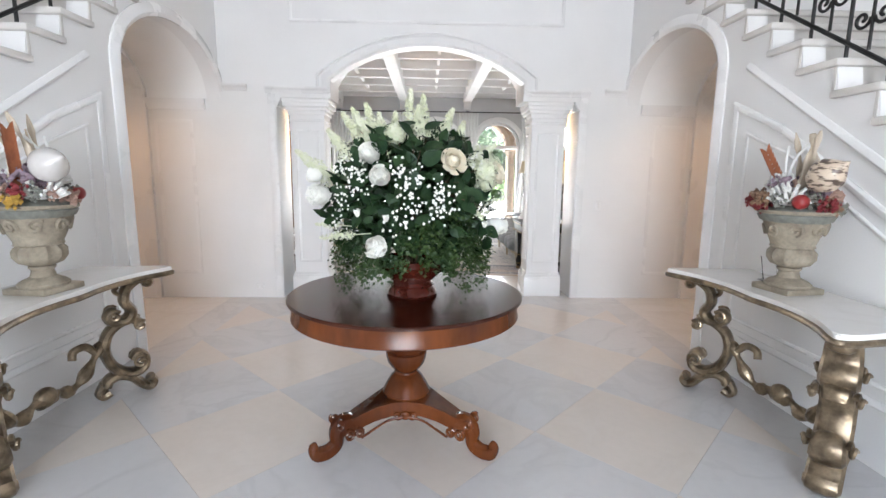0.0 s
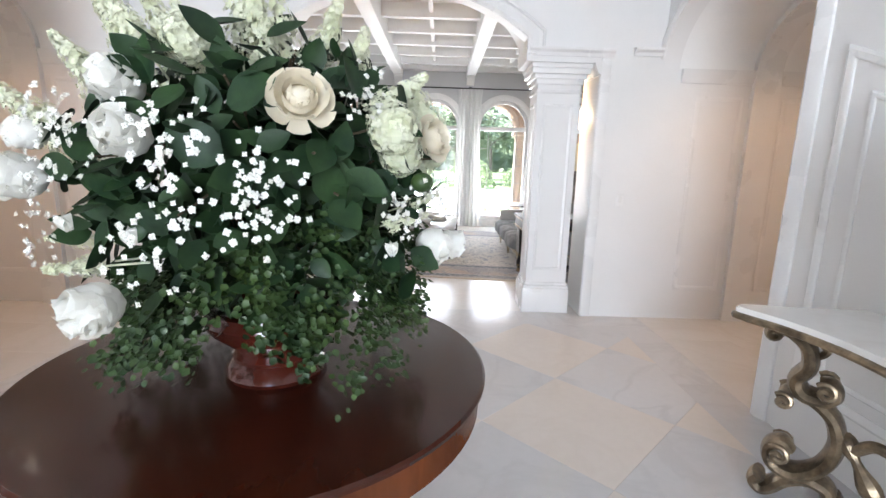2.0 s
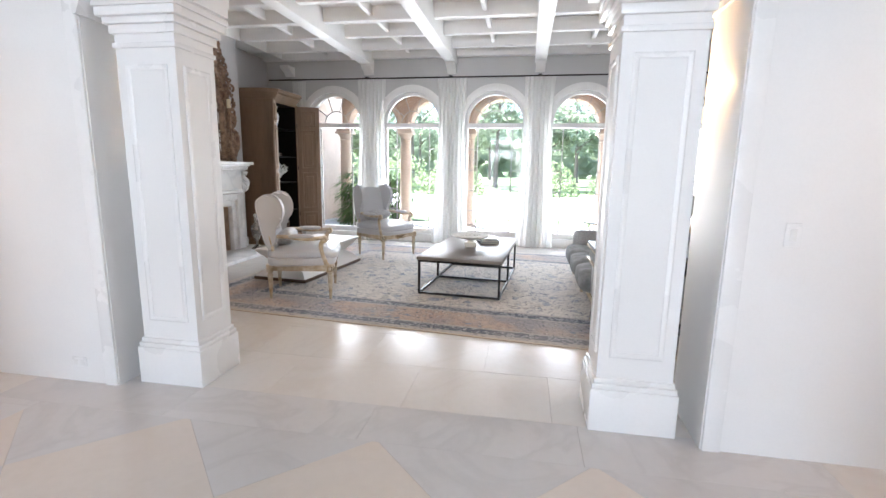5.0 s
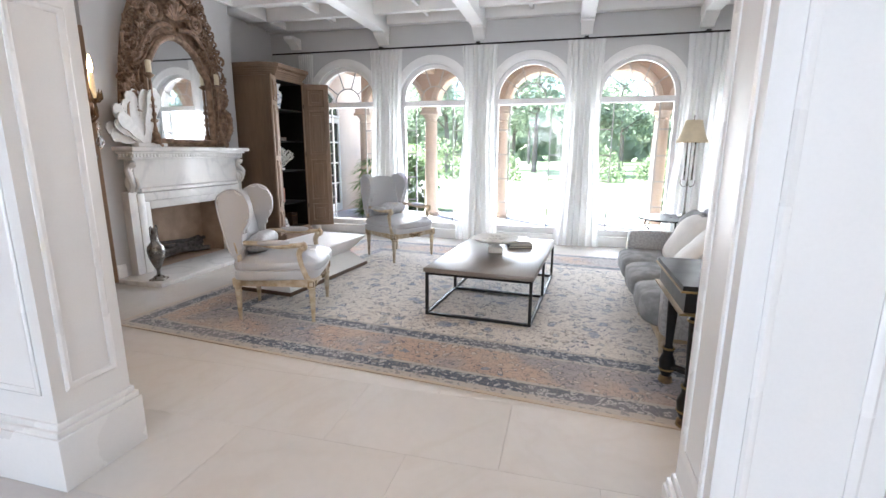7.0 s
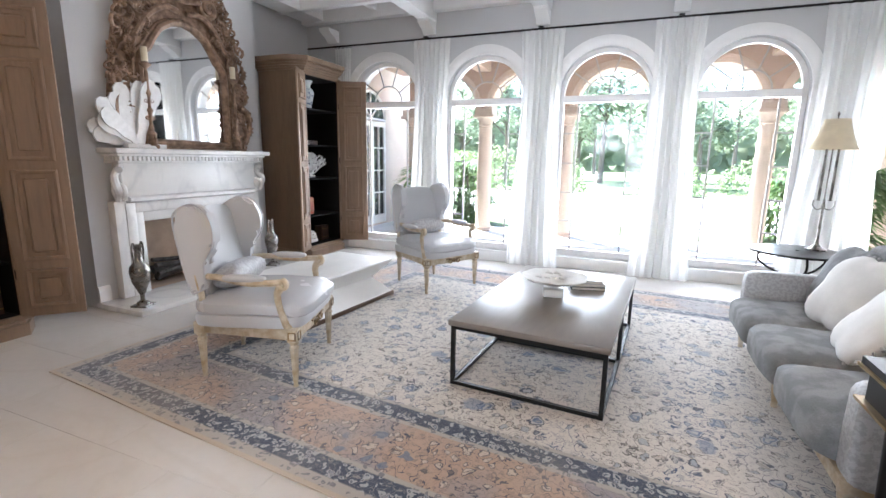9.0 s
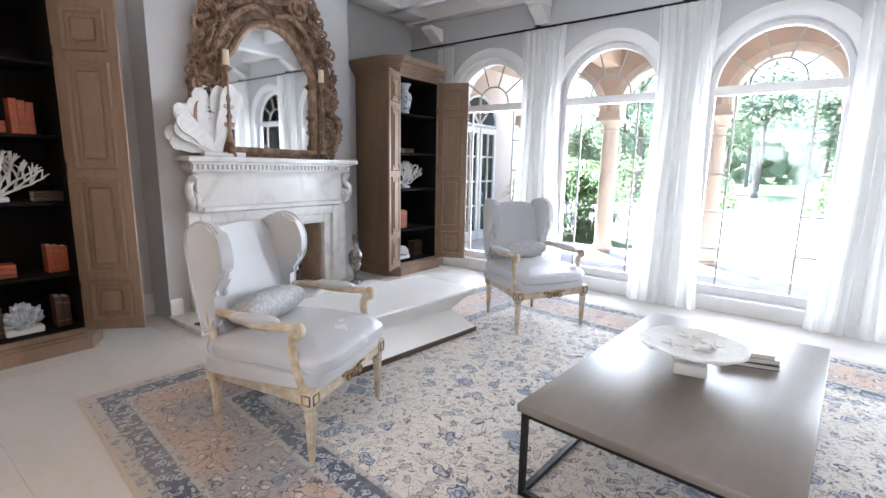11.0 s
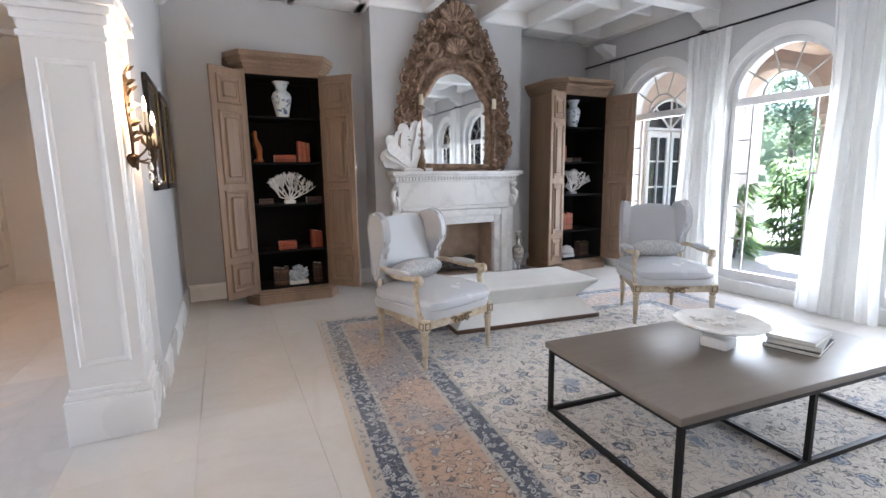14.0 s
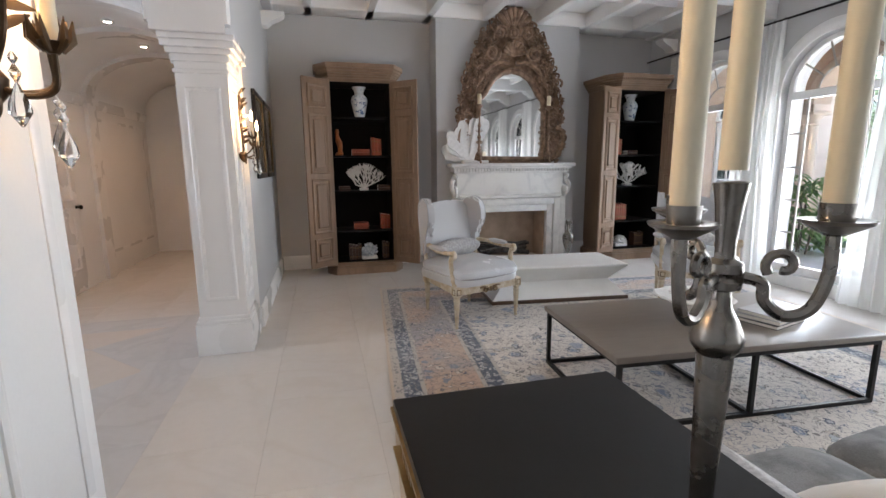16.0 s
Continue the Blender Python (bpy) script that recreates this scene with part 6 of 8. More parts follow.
    field = mix(mth("MULTIPLY", mth("SUBTRACT", 1.0, step(v1, 0.26, 0.30)), mth("MULTIPLY", pick1, 0.55)), field, (0.30, 0.33, 0.38))
    field = mix(mth("MULTIPLY", band(v1, 0.28, 0.014, 0.012), mth("MULTIPLY", pick1, 0.95)), field, navy)
    field = mix(mth("MULTIPLY", band(v1, 0.16, 0.025, 0.02), mth("MULTIPLY", pick1, 0.8)), field, (0.06, 0.11, 0.22))
    field = mix(mth("MULTIPLY", band(v3, 0.22, 0.05, 0.04), 0.33), field, lead)
    field = mix(mth("MULTIPLY", mth("SUBTRACT", 1.0, step(v0, 0.12, 0.16)), 0.6), field, (0.10, 0.16, 0.28))
    main = mix(mth("MULTIPLY", step(blue, 0.44, 0.62), 0.7), peach, (0.24, 0.26, 0.30))
    main = mix(mth("MULTIPLY", band(v3, 0.25, 0.07, 0.05), 0.45), main, (0.15, 0.13, 0.13))
    main = mix(mth("MULTIPLY", mth("SUBTRACT", 1.0, step(v2, 0.26, 0.32)), mth("MULTIPLY", pick2, 0.75)), main, (0.56, 0.48, 0.40))
    main = mix(mth("MULTIPLY", band(v2, 0.31, 0.03, 0.02), mth("MULTIPLY", pick2, 0.9)), main, (0.10, 0.09, 0.10))
    main = mix(mth("MULTIPLY", vine, 0.85), main, navy)
    main = mix(mth("MULTIPLY", vine2, 0.6), main, (0.14, 0.12, 0.12))
    main = mix(mth("MULTIPLY", mth("SUBTRACT", 1.0, step(v1, 0.18, 0.22)), mth("MULTIPLY", pick1, 0.8)), main, slate)
    guard = mix(mth("MULTIPLY", band(v4, 0.33, 0.07, 0.05), 0.85), (0.045, 0.06, 0.095), (0.42, 0.42, 0.42))
    guard = mix(mth("MULTIPLY", mth("SUBTRACT", 1.0, step(v4, 0.10, 0.16)), 0.8), guard, (0.34, 0.36, 0.40))
    guard = mix(mth("MULTIPLY", vine2, 0.5), guard, (0.46, 0.42, 0.37))
    edge = mix(mth("MULTIPLY", band(v3, 0.25, 0.08, 0.05), 0.7), (0.40, 0.36, 0.32), (0.10, 0.11, 0.14))

    def over(lo, base, top):
        return mix(step(d, lo - 0.006, lo + 0.006), base, top)
    c = over(0.025, (0.46, 0.38, 0.29), edge)
    c = over(0.085, c, guard)
    c = over(0.205, c, edge)
    c = over(0.235, c, main)
    c = over(0.62, c, edge)
    c = over(0.65, c, guard)
    c = over(0.77, c, edge)
    c = over(0.80, c, field)
    worn = mix(mth("MULTIPLY", step(wear, 0.42, 0.70), 0.25), c, (0.52, 0.47, 0.42))
    l.new(worn, b.inputs["Base Color"])
    b.inputs["Roughness"].default_value = 0.95
    b.inputs["Specular IOR Level"].default_value = 0.15
    b.inputs["Sheen Weight"].default_value = 0.3
    weave = n.new("ShaderNodeTexNoise")
    weave.inputs["Scale"].default_value = 260
    l.new(tc.outputs["Object"], weave.inputs["Vector"])
    bp = n.new("ShaderNodeBump")
    bp.inputs["Strength"].default_value, bp.inputs["Distance"].default_value = 0.5, 0.004
    l.new(weave.outputs["Fac"], bp.inputs["Height"])
    l.new(bp.outputs[0], b.inputs["Normal"])
    return m


RUGROT = -5.4
_c = pose(-2.86, 7.54, 0, 0, 0, RUGROT) @ Vector((RW / 2, RH / 2, 0))
t = thing("area_rug", (_c.x, _c.y, 0.0), RUGROT, "worn Persian-style wool rug in ivory, blue and peach", "rug")
bm = bmn()
nx, ny = 90, 60
g = [[bm.verts.new((-RW / 2 + RW * i / nx, -RH / 2 + RH * j / ny, 0.0105)) for i in range(nx + 1)] for j in range(ny + 1)]
for j, row in enumerate(g):
    for i, v in enumerate(row):
        rim = 1 if 0 < i < nx and 0 < j < ny else 0
        v.co.z += rim * (0.0025 * max(0, noise.noise(Vector((v.co.x * 1.2, v.co.y * 1.2, 3)))))
        v.co.y += (0.015 * noise.noise(Vector((v.co.x * 0.9, j * 0.01, 7)))) if j in (0, ny) else 0
for p, q in zip(g, g[1:]):
    for i in range(nx):
        bm.faces.new((p[i], p[i + 1], q[i + 1], q[i]))
ex = bmesh.ops.extrude_edge_only(bm, edges=[e for e in bm.edges if e.is_boundary])
for v in [v for v in ex["geom"] if isinstance(v, bmesh.types.BMVert)]:
    v.co.z = 0.001
part("woven_field", bm, rug_material(), t)


# ---------- entrance hall things ----------
MAHOG = mat("polished_mahogany", (0.055, 0.013, 0.006), 0.22, spec=0.3, var=0.2, scale=2.2, fine=26, bump=0.04, second=(0.028, 0.008, 0.004), stretch=(1, 0.25, 1), coat=0.1, rvar=0.05)
MAHOG2 = mat("warm_mahogany", (0.15, 0.042, 0.011), 0.22, spec=0.3, rvar=0.05, var=0.2, scale=4, fine=30, bump=0.06, second=(0.06, 0.015, 0.005), stretch=(1, 1, 0.3))
SILVERG = mat("tarnished_silver_gilt", (0.34, 0.26, 0.17), 0.34, 0.75, var=0.2, scale=14, fine=60, bump=0.35, second=(0.12, 0.09, 0.06))
TERRA = mat("weathered_urn_stone", (0.35, 0.30, 0.225), 0.8, var=0.2, scale=11, fine=55, bump=0.7, second=(0.24, 0.20, 0.15))
REDVASE = mat("oxblood_glaze", (0.075, 0.014, 0.008), 0.10, var=0.15, scale=9, fine=30, bump=0.0, coat=0.6)
LEAFD = mat("dark_leaf", (0.026, 0.056, 0.018), 0.5, spec=0.25, var=0.2, scale=12, fine=60, bump=0.2, second=(0.012, 0.030, 0.014), per_piece=0.2)
LEAFM = mat("fresh_leaf", (0.042, 0.078, 0.014), 0.5, var=0.2, scale=9, fine=60, bump=0.2, second=(0.02, 0.045, 0.016))
PETAL = mat("white_petal", (0.90, 0.89, 0.84), 0.6, var=0.03, scale=12, fine=90, bump=0.15)
ROSEP = mat("cream_rose_petal", (0.88, 0.80, 0.64), 0.6, var=0.04, scale=12, fine=90, bump=0.15)
LILAC = mat("green_white_floret", (0.80, 0.81, 0.66), 0.65, var=0.12, scale=30, fine=90, bump=0.1, second=(0.66, 0.70, 0.46))
TWIG = mat("brown_twig", (0.10, 0.07, 0.04), 0.8, var=0.2, scale=20)
DOWNL = emitter("downlight_glow", (1.0, 0.85, 0.65), 12.0)

# petals let light through
for m in (PETAL, ROSEP, LILAC):
    n, l = m.node_tree.nodes, m.node_tree.links
    tr, mx = n.new("ShaderNodeBsdfTranslucent"), n.new("ShaderNodeMixShader")
    tr.inputs[0].default_value, mx.inputs[0].default_value = (0.90, 0.88, 0.80, 1), 0.3
    l.new(n["Principled BSDF"].outputs[0], mx.inputs[1])
    l.new(tr.outputs[0], mx.inputs[2])
    l.new(mx.outputs[0], n["Material Output"].inputs[0])

TX, TY, TZ, TR = -0.094, 2.71, 0.875, 0.645


def pedestal_table():
    t = thing("pedestal_table", (TX, TY, 0), 0, "round polished mahogany pedestal table on three scrolled feet", "table")
    bm = bmn()
    lathe(bm, [(0.02, TZ - 0.022), (TR - 0.015, TZ - 0.022), (TR, TZ - 0.014), (TR, TZ - 0.006), (TR - 0.008, TZ), (0.02, TZ)], 72)
    part("tabletop", bm, MAHOG, t, "dark polished round top")
    bm = bmn()
    lathe(bm, [(0.10, TZ - 0.115), (TR - 0.03, TZ - 0.115), (TR - 0.018, TZ - 0.108), (TR - 0.022, TZ - 0.10), (TR - 0.026, TZ - 0.023), (0.1, TZ - 0.023)], 72)
    part("apron", bm, MAHOG2, t)
    bm = bmn()
    lathe(bm, [(0.03, 0.275), (0.135, 0.278), (0.138, 0.29), (0.115, 0.335), (0.088, 0.38), (0.068, 0.40), (0.066, 0.412), (0.078, 0.425), (0.105, 0.46), (0.116, 0.50), (0.117, 0.525), (0.106, 0.53), (0.112, 0.54), (0.10, 0.56), (0.075, 0.62), (0.062, 0.70), (0.075, TZ - 0.13), (0.10, TZ - 0.116), (0.02, TZ - 0.116)], 36)
    part("column", bm, MAHOG2, t)
    # three-cornered platform with concave sides
    bm = bmn()
    pts = []
    for k in range(3):
        a0, a1 = radians(-90 + 60 + 120 * k), radians(-90 + 60 + 120 * (k + 1))
        p0, p1 = Vector((math.cos(a0), math.sin(a0))) * 0.44, Vector((math.cos(a1), math.sin(a1))) * 0.44
        am = (a0 + a1) / 2
        mid = Vector((math.cos(am), math.sin(am))) * 0.155
        n0 = Vector((-math.sin(a0), math.cos(a0))) * 0.045
        n1 = Vector((math.sin(a1), -math.cos(a1))) * 0.045
        q0, q1 = p0 + n0, p1 + n1
        for j in range(9):
            u = j / 8
            q = q0 * (1 - u) ** 2 + 2 * u * (1 - u) * (2 * mid - (q0 + q1) / 2) + q1 * u * u
            pts.append((q.x, q.y))
    prism(bm, pts, "z", 0.205, 0.282)
    bmesh.ops.bevel(bm, geom=[e for e in bm.edges if abs(e.verts[0].co.z - e.verts[1].co.z) < 1e-5], offset=0.008, segments=2, affect="EDGES")
    # gentle rise toward the column
    for v in bm.verts:
        v.co.z -= 0.085 * min(1, max(0, (math.hypot(v.co.x, v.co.y) - 0.14) / 0.30)) ** 1.2
    low = Matrix.Diagonal((0.92, 0.92, 1, 1))
    bmesh.ops.transform(bm, matrix=low, verts=bm.verts)
    part("platform", bm, MAHOG2, t)
    for k in range(3):
        a = radians(-90 + 60 + 120 * k)
        M = pose(0, 0, 0, 0, 0, -90 + 60 + 120 * k)
        bm = bmn()
        tube(bm, smoothed([(0.36, 0, 0.17), (0.42, 0, 0.19), (0.46, 0, 0.15), (0.465, 0, 0.08), (0.52, 0, 0.045), (0.58, 0, 0.05), (0.60, 0, 0.085), (0.575, 0, 0.10)], 5), [0.05, 0.052, 0.053, 0.053, 0.052, 0.05, 0.05, 0.05, 0.048, 0.048, 0.046, 0.045, 0.044, 0.043, 0.042, 0.042, 0.042, 0.042, 0.042, 0.042, 0.042, 0.042, 0.042, 0.042, 0.042, 0.04, 0.038, 0.036, 0.034, 0.032, 0.03, 0.03, 0.03, 0.028, 0.026, 0.02][:36], 10, 1.0, M)
        for s in (-1, 1):
            for cx, cz, r in ((0.40, 0.13, 0.035), (0.34, 0.13, 0.03), (0.455, 0.20, 0.03)):
                pts = [Vector((p.x, s * 0.052, p.z)) for p in scroll(cx, cz, r, 0.008, 1.0, s * 1.3, 14)]
                tube(bm, pts, 0.010, 6, 1.0, M)
        bmesh.ops.transform(bm, matrix=low, verts=bm.verts)
        part("scrolled_foot", bm, MAHOG2, t)
        # carved spray in the middle of each side
        am = -90 + 120 + 120 * k
        M2 = pose(0, 0, 0, 0, 0, am)
        bm = bmn()
        for s in (-1, 1):
            tube(bm, [Vector((0.165, s * p.x, p.z)) for p in scroll(0.045, 0.205, 0.03, 0.006, 2.6, 1.2, 14)], 0.008, 6, 1.0, M2)
            tube(bm, smoothed([(0.17, s * 0.01, 0.20), (0.185, s * 0.10, 0.185), (0.22, s * 0.17, 0.16), (0.27, s * 0.25, 0.13)], 4), 0.007, 6, 1.0, M2)
        blob(bm, (0.168, 0, 0.205), (0.012, 0.03, 0.026), 1, 1, 10, 6, M2)
        bmesh.ops.transform(bm, matrix=low, verts=bm.verts)
        part("carved_spray", bm, MAHOG2, t)


pedestal_table()


# ---- the bouquet ----
def petal_mesh(bm, base, out, up, w, h, cup, curl):
    """One cupped petal that rises from base."""
    side = out.cross(up).normalized()
    rows = []
    for j in range(4):
        v = j / 3
        ww = w * (0.35 + 1.1 * v - 0.55 * v * v)
        row = []
        for i in (-1, -0.4, 0.4, 1):
            p = base + up * h * v + out * (cup * h * math.sin(v * 2.2) + curl * h * v * v) + side * i * ww - out * (0.35 * ww * i * i)
            row.append(bm.verts.new(p))
        rows.append(row)
    for p, q in zip(rows, rows[1:]):
        for i in range(3):
            bm.faces.new((p[i], p[i + 1], q[i + 1], q[i]))


def flower(parent, c, n, r, material, seed, name="peony"):
    n = Vector(n).normalized()
    rr = random.Random(seed)
    ref = Vector((0, 0, 1)) if abs(n.z) < 0.9 else Vector((1, 0, 0))
    e1 = n.cross(ref).normalized()
    e2 = n.cross(e1)
    bm = bmn()
    c = Vector(c)
    if name == "peony":
        # ruffled petals laid over a full round heart
        for k in range(54):
            w = 1 - 1.35 * (k + 0.5) / 54
            a = 2.39996 * k + rr.uniform(-0.3, 0.3)
            d = (n * w + (e1 * math.cos(a) + e2 * math.sin(a)) * math.sqrt(max(0, 1 - w * w))).normalized()
            up = (n * (1.15 - d.dot(n)) + d * 0.35 + e1 * rr.uniform(-0.3, 0.3) + e2 * rr.uniform(-0.3, 0.3)).normalized()
            face = (d - up * d.dot(up)).normalized()
            petal_mesh(bm, c + d * r * 0.72 - up * r * 0.35, face, up, r * 0.44, r * rr.uniform(0.62, 0.85), 0.16, rr.uniform(-0.28, 0.10))
        blob(bm, c, (r * 0.80, r * 0.80, r * 0.80), 1, 1, 14, 10)
    else:
        for ring, (cnt, tilt, sc) in enumerate(((4, -0.55, 0.62), (6, -0.42, 0.74), (7, -0.28, 0.84), (9, -0.12, 0.92), (10, 0.08, 1.0), (10, 0.34, 1.05), (8, 0.75, 1.0))):
            for k in range(cnt):
                a = 2 * math.pi * (k + 0.5 * ring + rr.uniform(-0.2, 0.2)) / cnt
                d = e1 * math.cos(a) + e2 * math.sin(a)
                up = (n * math.cos(tilt) + d * math.sin(tilt)).normalized()
                out = (d * math.cos(tilt) - n * math.sin(tilt)).normalized()
                petal_mesh(bm, Vector(c) - n * r * 0.45 + d * r * (0.06 + 0.055 * ring), out, up, r * 0.46 * sc, r * 0.98 * sc * rr.uniform(0.82, 1.10), 0.34, -0.16 + 0.03 * ring + rr.uniform(-0.10, 0.10))
        blob(bm, Vector(c) - n * r * 0.10, (r * 0.55, r * 0.55, r * 0.50), 1, 1, 12, 8)
    return part(name, bm, material, parent, "" if name == "peony" else "cream rose in full bloom", smooth=60)


def broad_leaf(bm, p, d, nrm, ln, w, bend=0.15):
    """A rounded leaf with a folded midrib and a drooping tip."""
    d = d.normalized()
    s = d.cross(nrm).normalized()
    nn = s.cross(d)
    last = [bm.verts.new(p)] * 3
    for u, k in ((0.10, 0.50), (0.25, 0.88), (0.42, 1.0), (0.60, 0.90), (0.78, 0.62), (0.92, 0.26)):
        q = p + d * ln * u - nn * bend * ln * u * u
        row = [bm.verts.new(q + s * w * k), bm.verts.new(q - nn * w * 0.28 * k), bm.verts.new(q - s * w * k)]
        if last[0] is last[1]:
            bm.faces.new((last[0], row[1], row[0]))
            bm.faces.new((last[0], row[2], row[1]))
        else:
            bm.faces.new((last[0], last[1], row[1], row[0]))
            bm.faces.new((last[1], last[2], row[2], row[1]))
        last = row
    e = bm.verts.new(p + d * ln - nn * bend * ln)
    bm.faces.new((last[0], last[1], e))
    bm.faces.new((last[1], last[2], e))


def leaf_into(bm, p, d, nrm, ln, w, bend=0.15):
    d = d.normalized()
    s = d.cross(nrm).normalized()
    nn = s.cross(d)
    a = bm.verts.new(p)
    l1, m1, r1 = bm.verts.new(p + d * ln * 0.35 + s * w - nn * 0.0), bm.verts.new(p + d * ln * 0.35 - nn * w * 0.35), bm.verts.new(p + d * ln * 0.35 - s * w)
    l2, m2, r2 = bm.verts.new(p + d * ln * 0.72 + s * w * 0.7 - nn * bend * ln * 0.5), bm.verts.new(p + d * ln * 0.72 - nn * (w * 0.3 + bend * ln * 0.5)), bm.verts.new(p + d * ln * 0.72 - s * w * 0.7 - nn * bend * ln * 0.5)
    e = bm.verts.new(p + d * ln - nn * bend * ln)
    for f in ((a, m1, l1), (a, r1, m1), (l1, m1, m2, l2), (m1, r1, r2, m2), (l2, m2, e), (m2, r2, e)):
        bm.faces.new(f)


def octa(bm, c, r):
    v = [bm.verts.new(c + Vector(q) * r) for q in ((1, 0, 0), (-1, 0, 0), (0, 1, 0), (0, -1, 0), (0, 0, 1), (0, 0, -1))]
    for i, j in ((0, 2), (2, 1), (1, 3), (3, 0)):
        bm.faces.new((v[i], v[j], v[4]))
        bm.faces.new((v[j], v[i], v[5]))


def ball(bm, c, r):
    blob(bm, c, (r, r, r), 1, 1, 7, 5)


def bouquet():
    t = thing("flower_arrangement", (-0.06, 2.66, TZ), 0, "large bouquet of white peonies, roses and greenery in an oxblood bowl", "flowers")
    bm = bmn()
    lathe(bm, [(0.135, 0), (0.14, 0.012), (0.13, 0.035), (0.115, 0.05), (0.12, 0.062), (0.105, 0.075), (0.13, 0.10), (0.175, 0.14), (0.19, 0.17), (0.18, 0.20), (0.165, 0.205), (0.15, 0.18)], 36)
    part("bowl", bm, REDVASE, t, "glossy oxblood bowl")
    r = random.Random(11)
    C, R = Vector((0, 0, 0.525)), Vector((0.45, 0.42, 0.41))

    def shell(k=1.0, lo=-0.6):
        while True:
            d = Vector((r.gauss(0, 1), r.gauss(0, 1), r.gauss(0, 1))).normalized()
            if d.z > lo:
                return d, C + Vector((d.x * R.x, d.y * R.y, d.z * R.z)) * k

    def out(p):
        return ((Vector(p) - C) + Vector((0, 0, 0.03))).normalized()
    # inner mass of dark leaves
    bm = bmn()
    for k in range(1700):
        d, p = shell(r.uniform(0.35, 0.96), -0.75)
        dd = (d + Vector((r.uniform(-1, 1), r.uniform(-1, 1), r.uniform(-0.9, 0.6)))).normalized()
        ln = r.uniform(0.05, 0.10)
        broad_leaf(bm, p, dd, d, ln, ln * r.uniform(0.28, 0.36), r.uniform(0.05, 0.35))
    part("dark_foliage", bm, LEAFD, t, "dark glossy leaves", smooth=50)["kind"] = "stuff"
    # small fresh leaves in trailing clumps, low on the sides and the front
    bm = bmn()
    for k in range(230):
        a = r.uniform(-math.pi, math.pi)
        u = r.random()
        side = abs(math.cos(a))
        rad = 0.24 + 0.17 * r.random() ** 0.6
        z = 0.14 + 0.34 * u
        if rad > 0.34 and side > 0.45:
            z -= 0.09 * r.random()
        elif z < 0.2:
            z = 0.2 + 0.1 * r.random()
        if math.cos(a) < -0.2 and z > 0.30:
            continue
        c = Vector((rad * math.cos(a), rad * math.sin(a), z))
        for q in range(44):
            p = c + Vector((r.gauss(0, 0.022), r.gauss(0, 0.022), r.gauss(0, 0.028)))
            p.z = max(0.03, p.z)
            d = Vector((math.cos(a) + r.uniform(-0.8, 0.8), math.sin(a) + r.uniform(-0.8, 0.8), r.uniform(-0.9, 0.5))).normalized()
            ln = r.uniform(0.012, 0.022)
            leaf_into(bm, p, d, Vector((math.cos(a), math.sin(a), 0.5)), ln, ln * 0.46, 0.1)
    part("trailing_greenery", bm, LEAFM, t, "small fresh green leaves", smooth=50)["kind"] = "stuff"
    # stems
    bm = bmn()
    for k in range(46):
        d, p = shell(r.uniform(0.85, 1.08), -0.1)
        tube(bm, smoothed([(0.02 * d.x, 0.02 * d.y, 0.15), tuple((C + (p - C) * 0.5)), tuple(p)], 4), 0.003, 4)
    part("twigs", bm, TWIG, t)["kind"] = "stuff"
    # single broad leaves that stand out
    for k in range(74):
        d, p = shell(r.uniform(0.92, 1.02), -0.55)
        if k < 16:
            d = Vector((r.uniform(-0.8, 0.6), -0.8, r.uniform(0.1, 1.0))).normalized()
            p = C + Vector((d.x * R.x, d.y * R.y, d.z * R.z)) * 0.98
        bm = bmn()
        dd = (d * 0.5 + Vector((r.uniform(-0.9, 0.9), r.uniform(-0.9, 0.9), r.uniform(-0.8, 0.5)))).normalized()
        ln = r.uniform(0.07, 0.115)
        broad_leaf(bm, p, dd, d if abs(d.dot(dd)) < 0.9 else Vector((0, 0, 1)), ln, ln * r.uniform(0.30, 0.38), 0.25)
        part("leaf", bm, LEAFD, t, smooth=50)
    # large blooms: white peonies, and roses in cream
    peonies = [(-0.18, -0.30, 0.74, 62), (-0.125, -0.385, 0.64, 62), (-0.42, -0.28, 0.55, 66), (-0.135, -0.49, 0.34, 62), (-0.46, -0.20, 0.64, 48),
               (0.44, -0.02, 0.385, 62), (0.49, 0.10, 0.37, 52), (0.30, 0.36, 0.55, 60), (-0.26, 0.42, 0.66, 60), (-0.50, 0.26, 0.50, 58), (0.06, 0.46, 0.48, 60)]
    for k, (x, y, z, s) in enumerate(peonies):
        nrm = out((x, y, z)) + (Vector((0, -0.5, 0)) if y < -0.25 else Vector((0, 0, 0)))
        flower(t, (x, y, z), nrm, s * 0.00086, PETAL, k)
    for k, (x, y, z, s) in enumerate(((0.20, -0.386, 0.714, 62), (0.44, -0.10, 0.66, 56))):
        flower(t, (x, y, z), out((x, y, z)) + Vector((0, -0.4, 0)), s * 0.00086, ROSEP, 30 + k, "rose")
    for k, (x, y, z) in enumerate(((-0.23, -0.41, 0.46), (-0.10, -0.43, 0.44), (0.36, -0.27, 0.40))):
        bm = bmn()
        for a in range(5):
            m = pose(x, y, z, 0, 0, 72 * a)
            petal_mesh(bm, Vector((x, y, z)), (m.to_3x3() @ Vector((1, 0, 0))), Vector((0, -0.5, 0.85)), 0.017, 0.034, 0.3, -0.25)
        part("bud", bm, PETAL, t, "closed white bud", smooth=60)

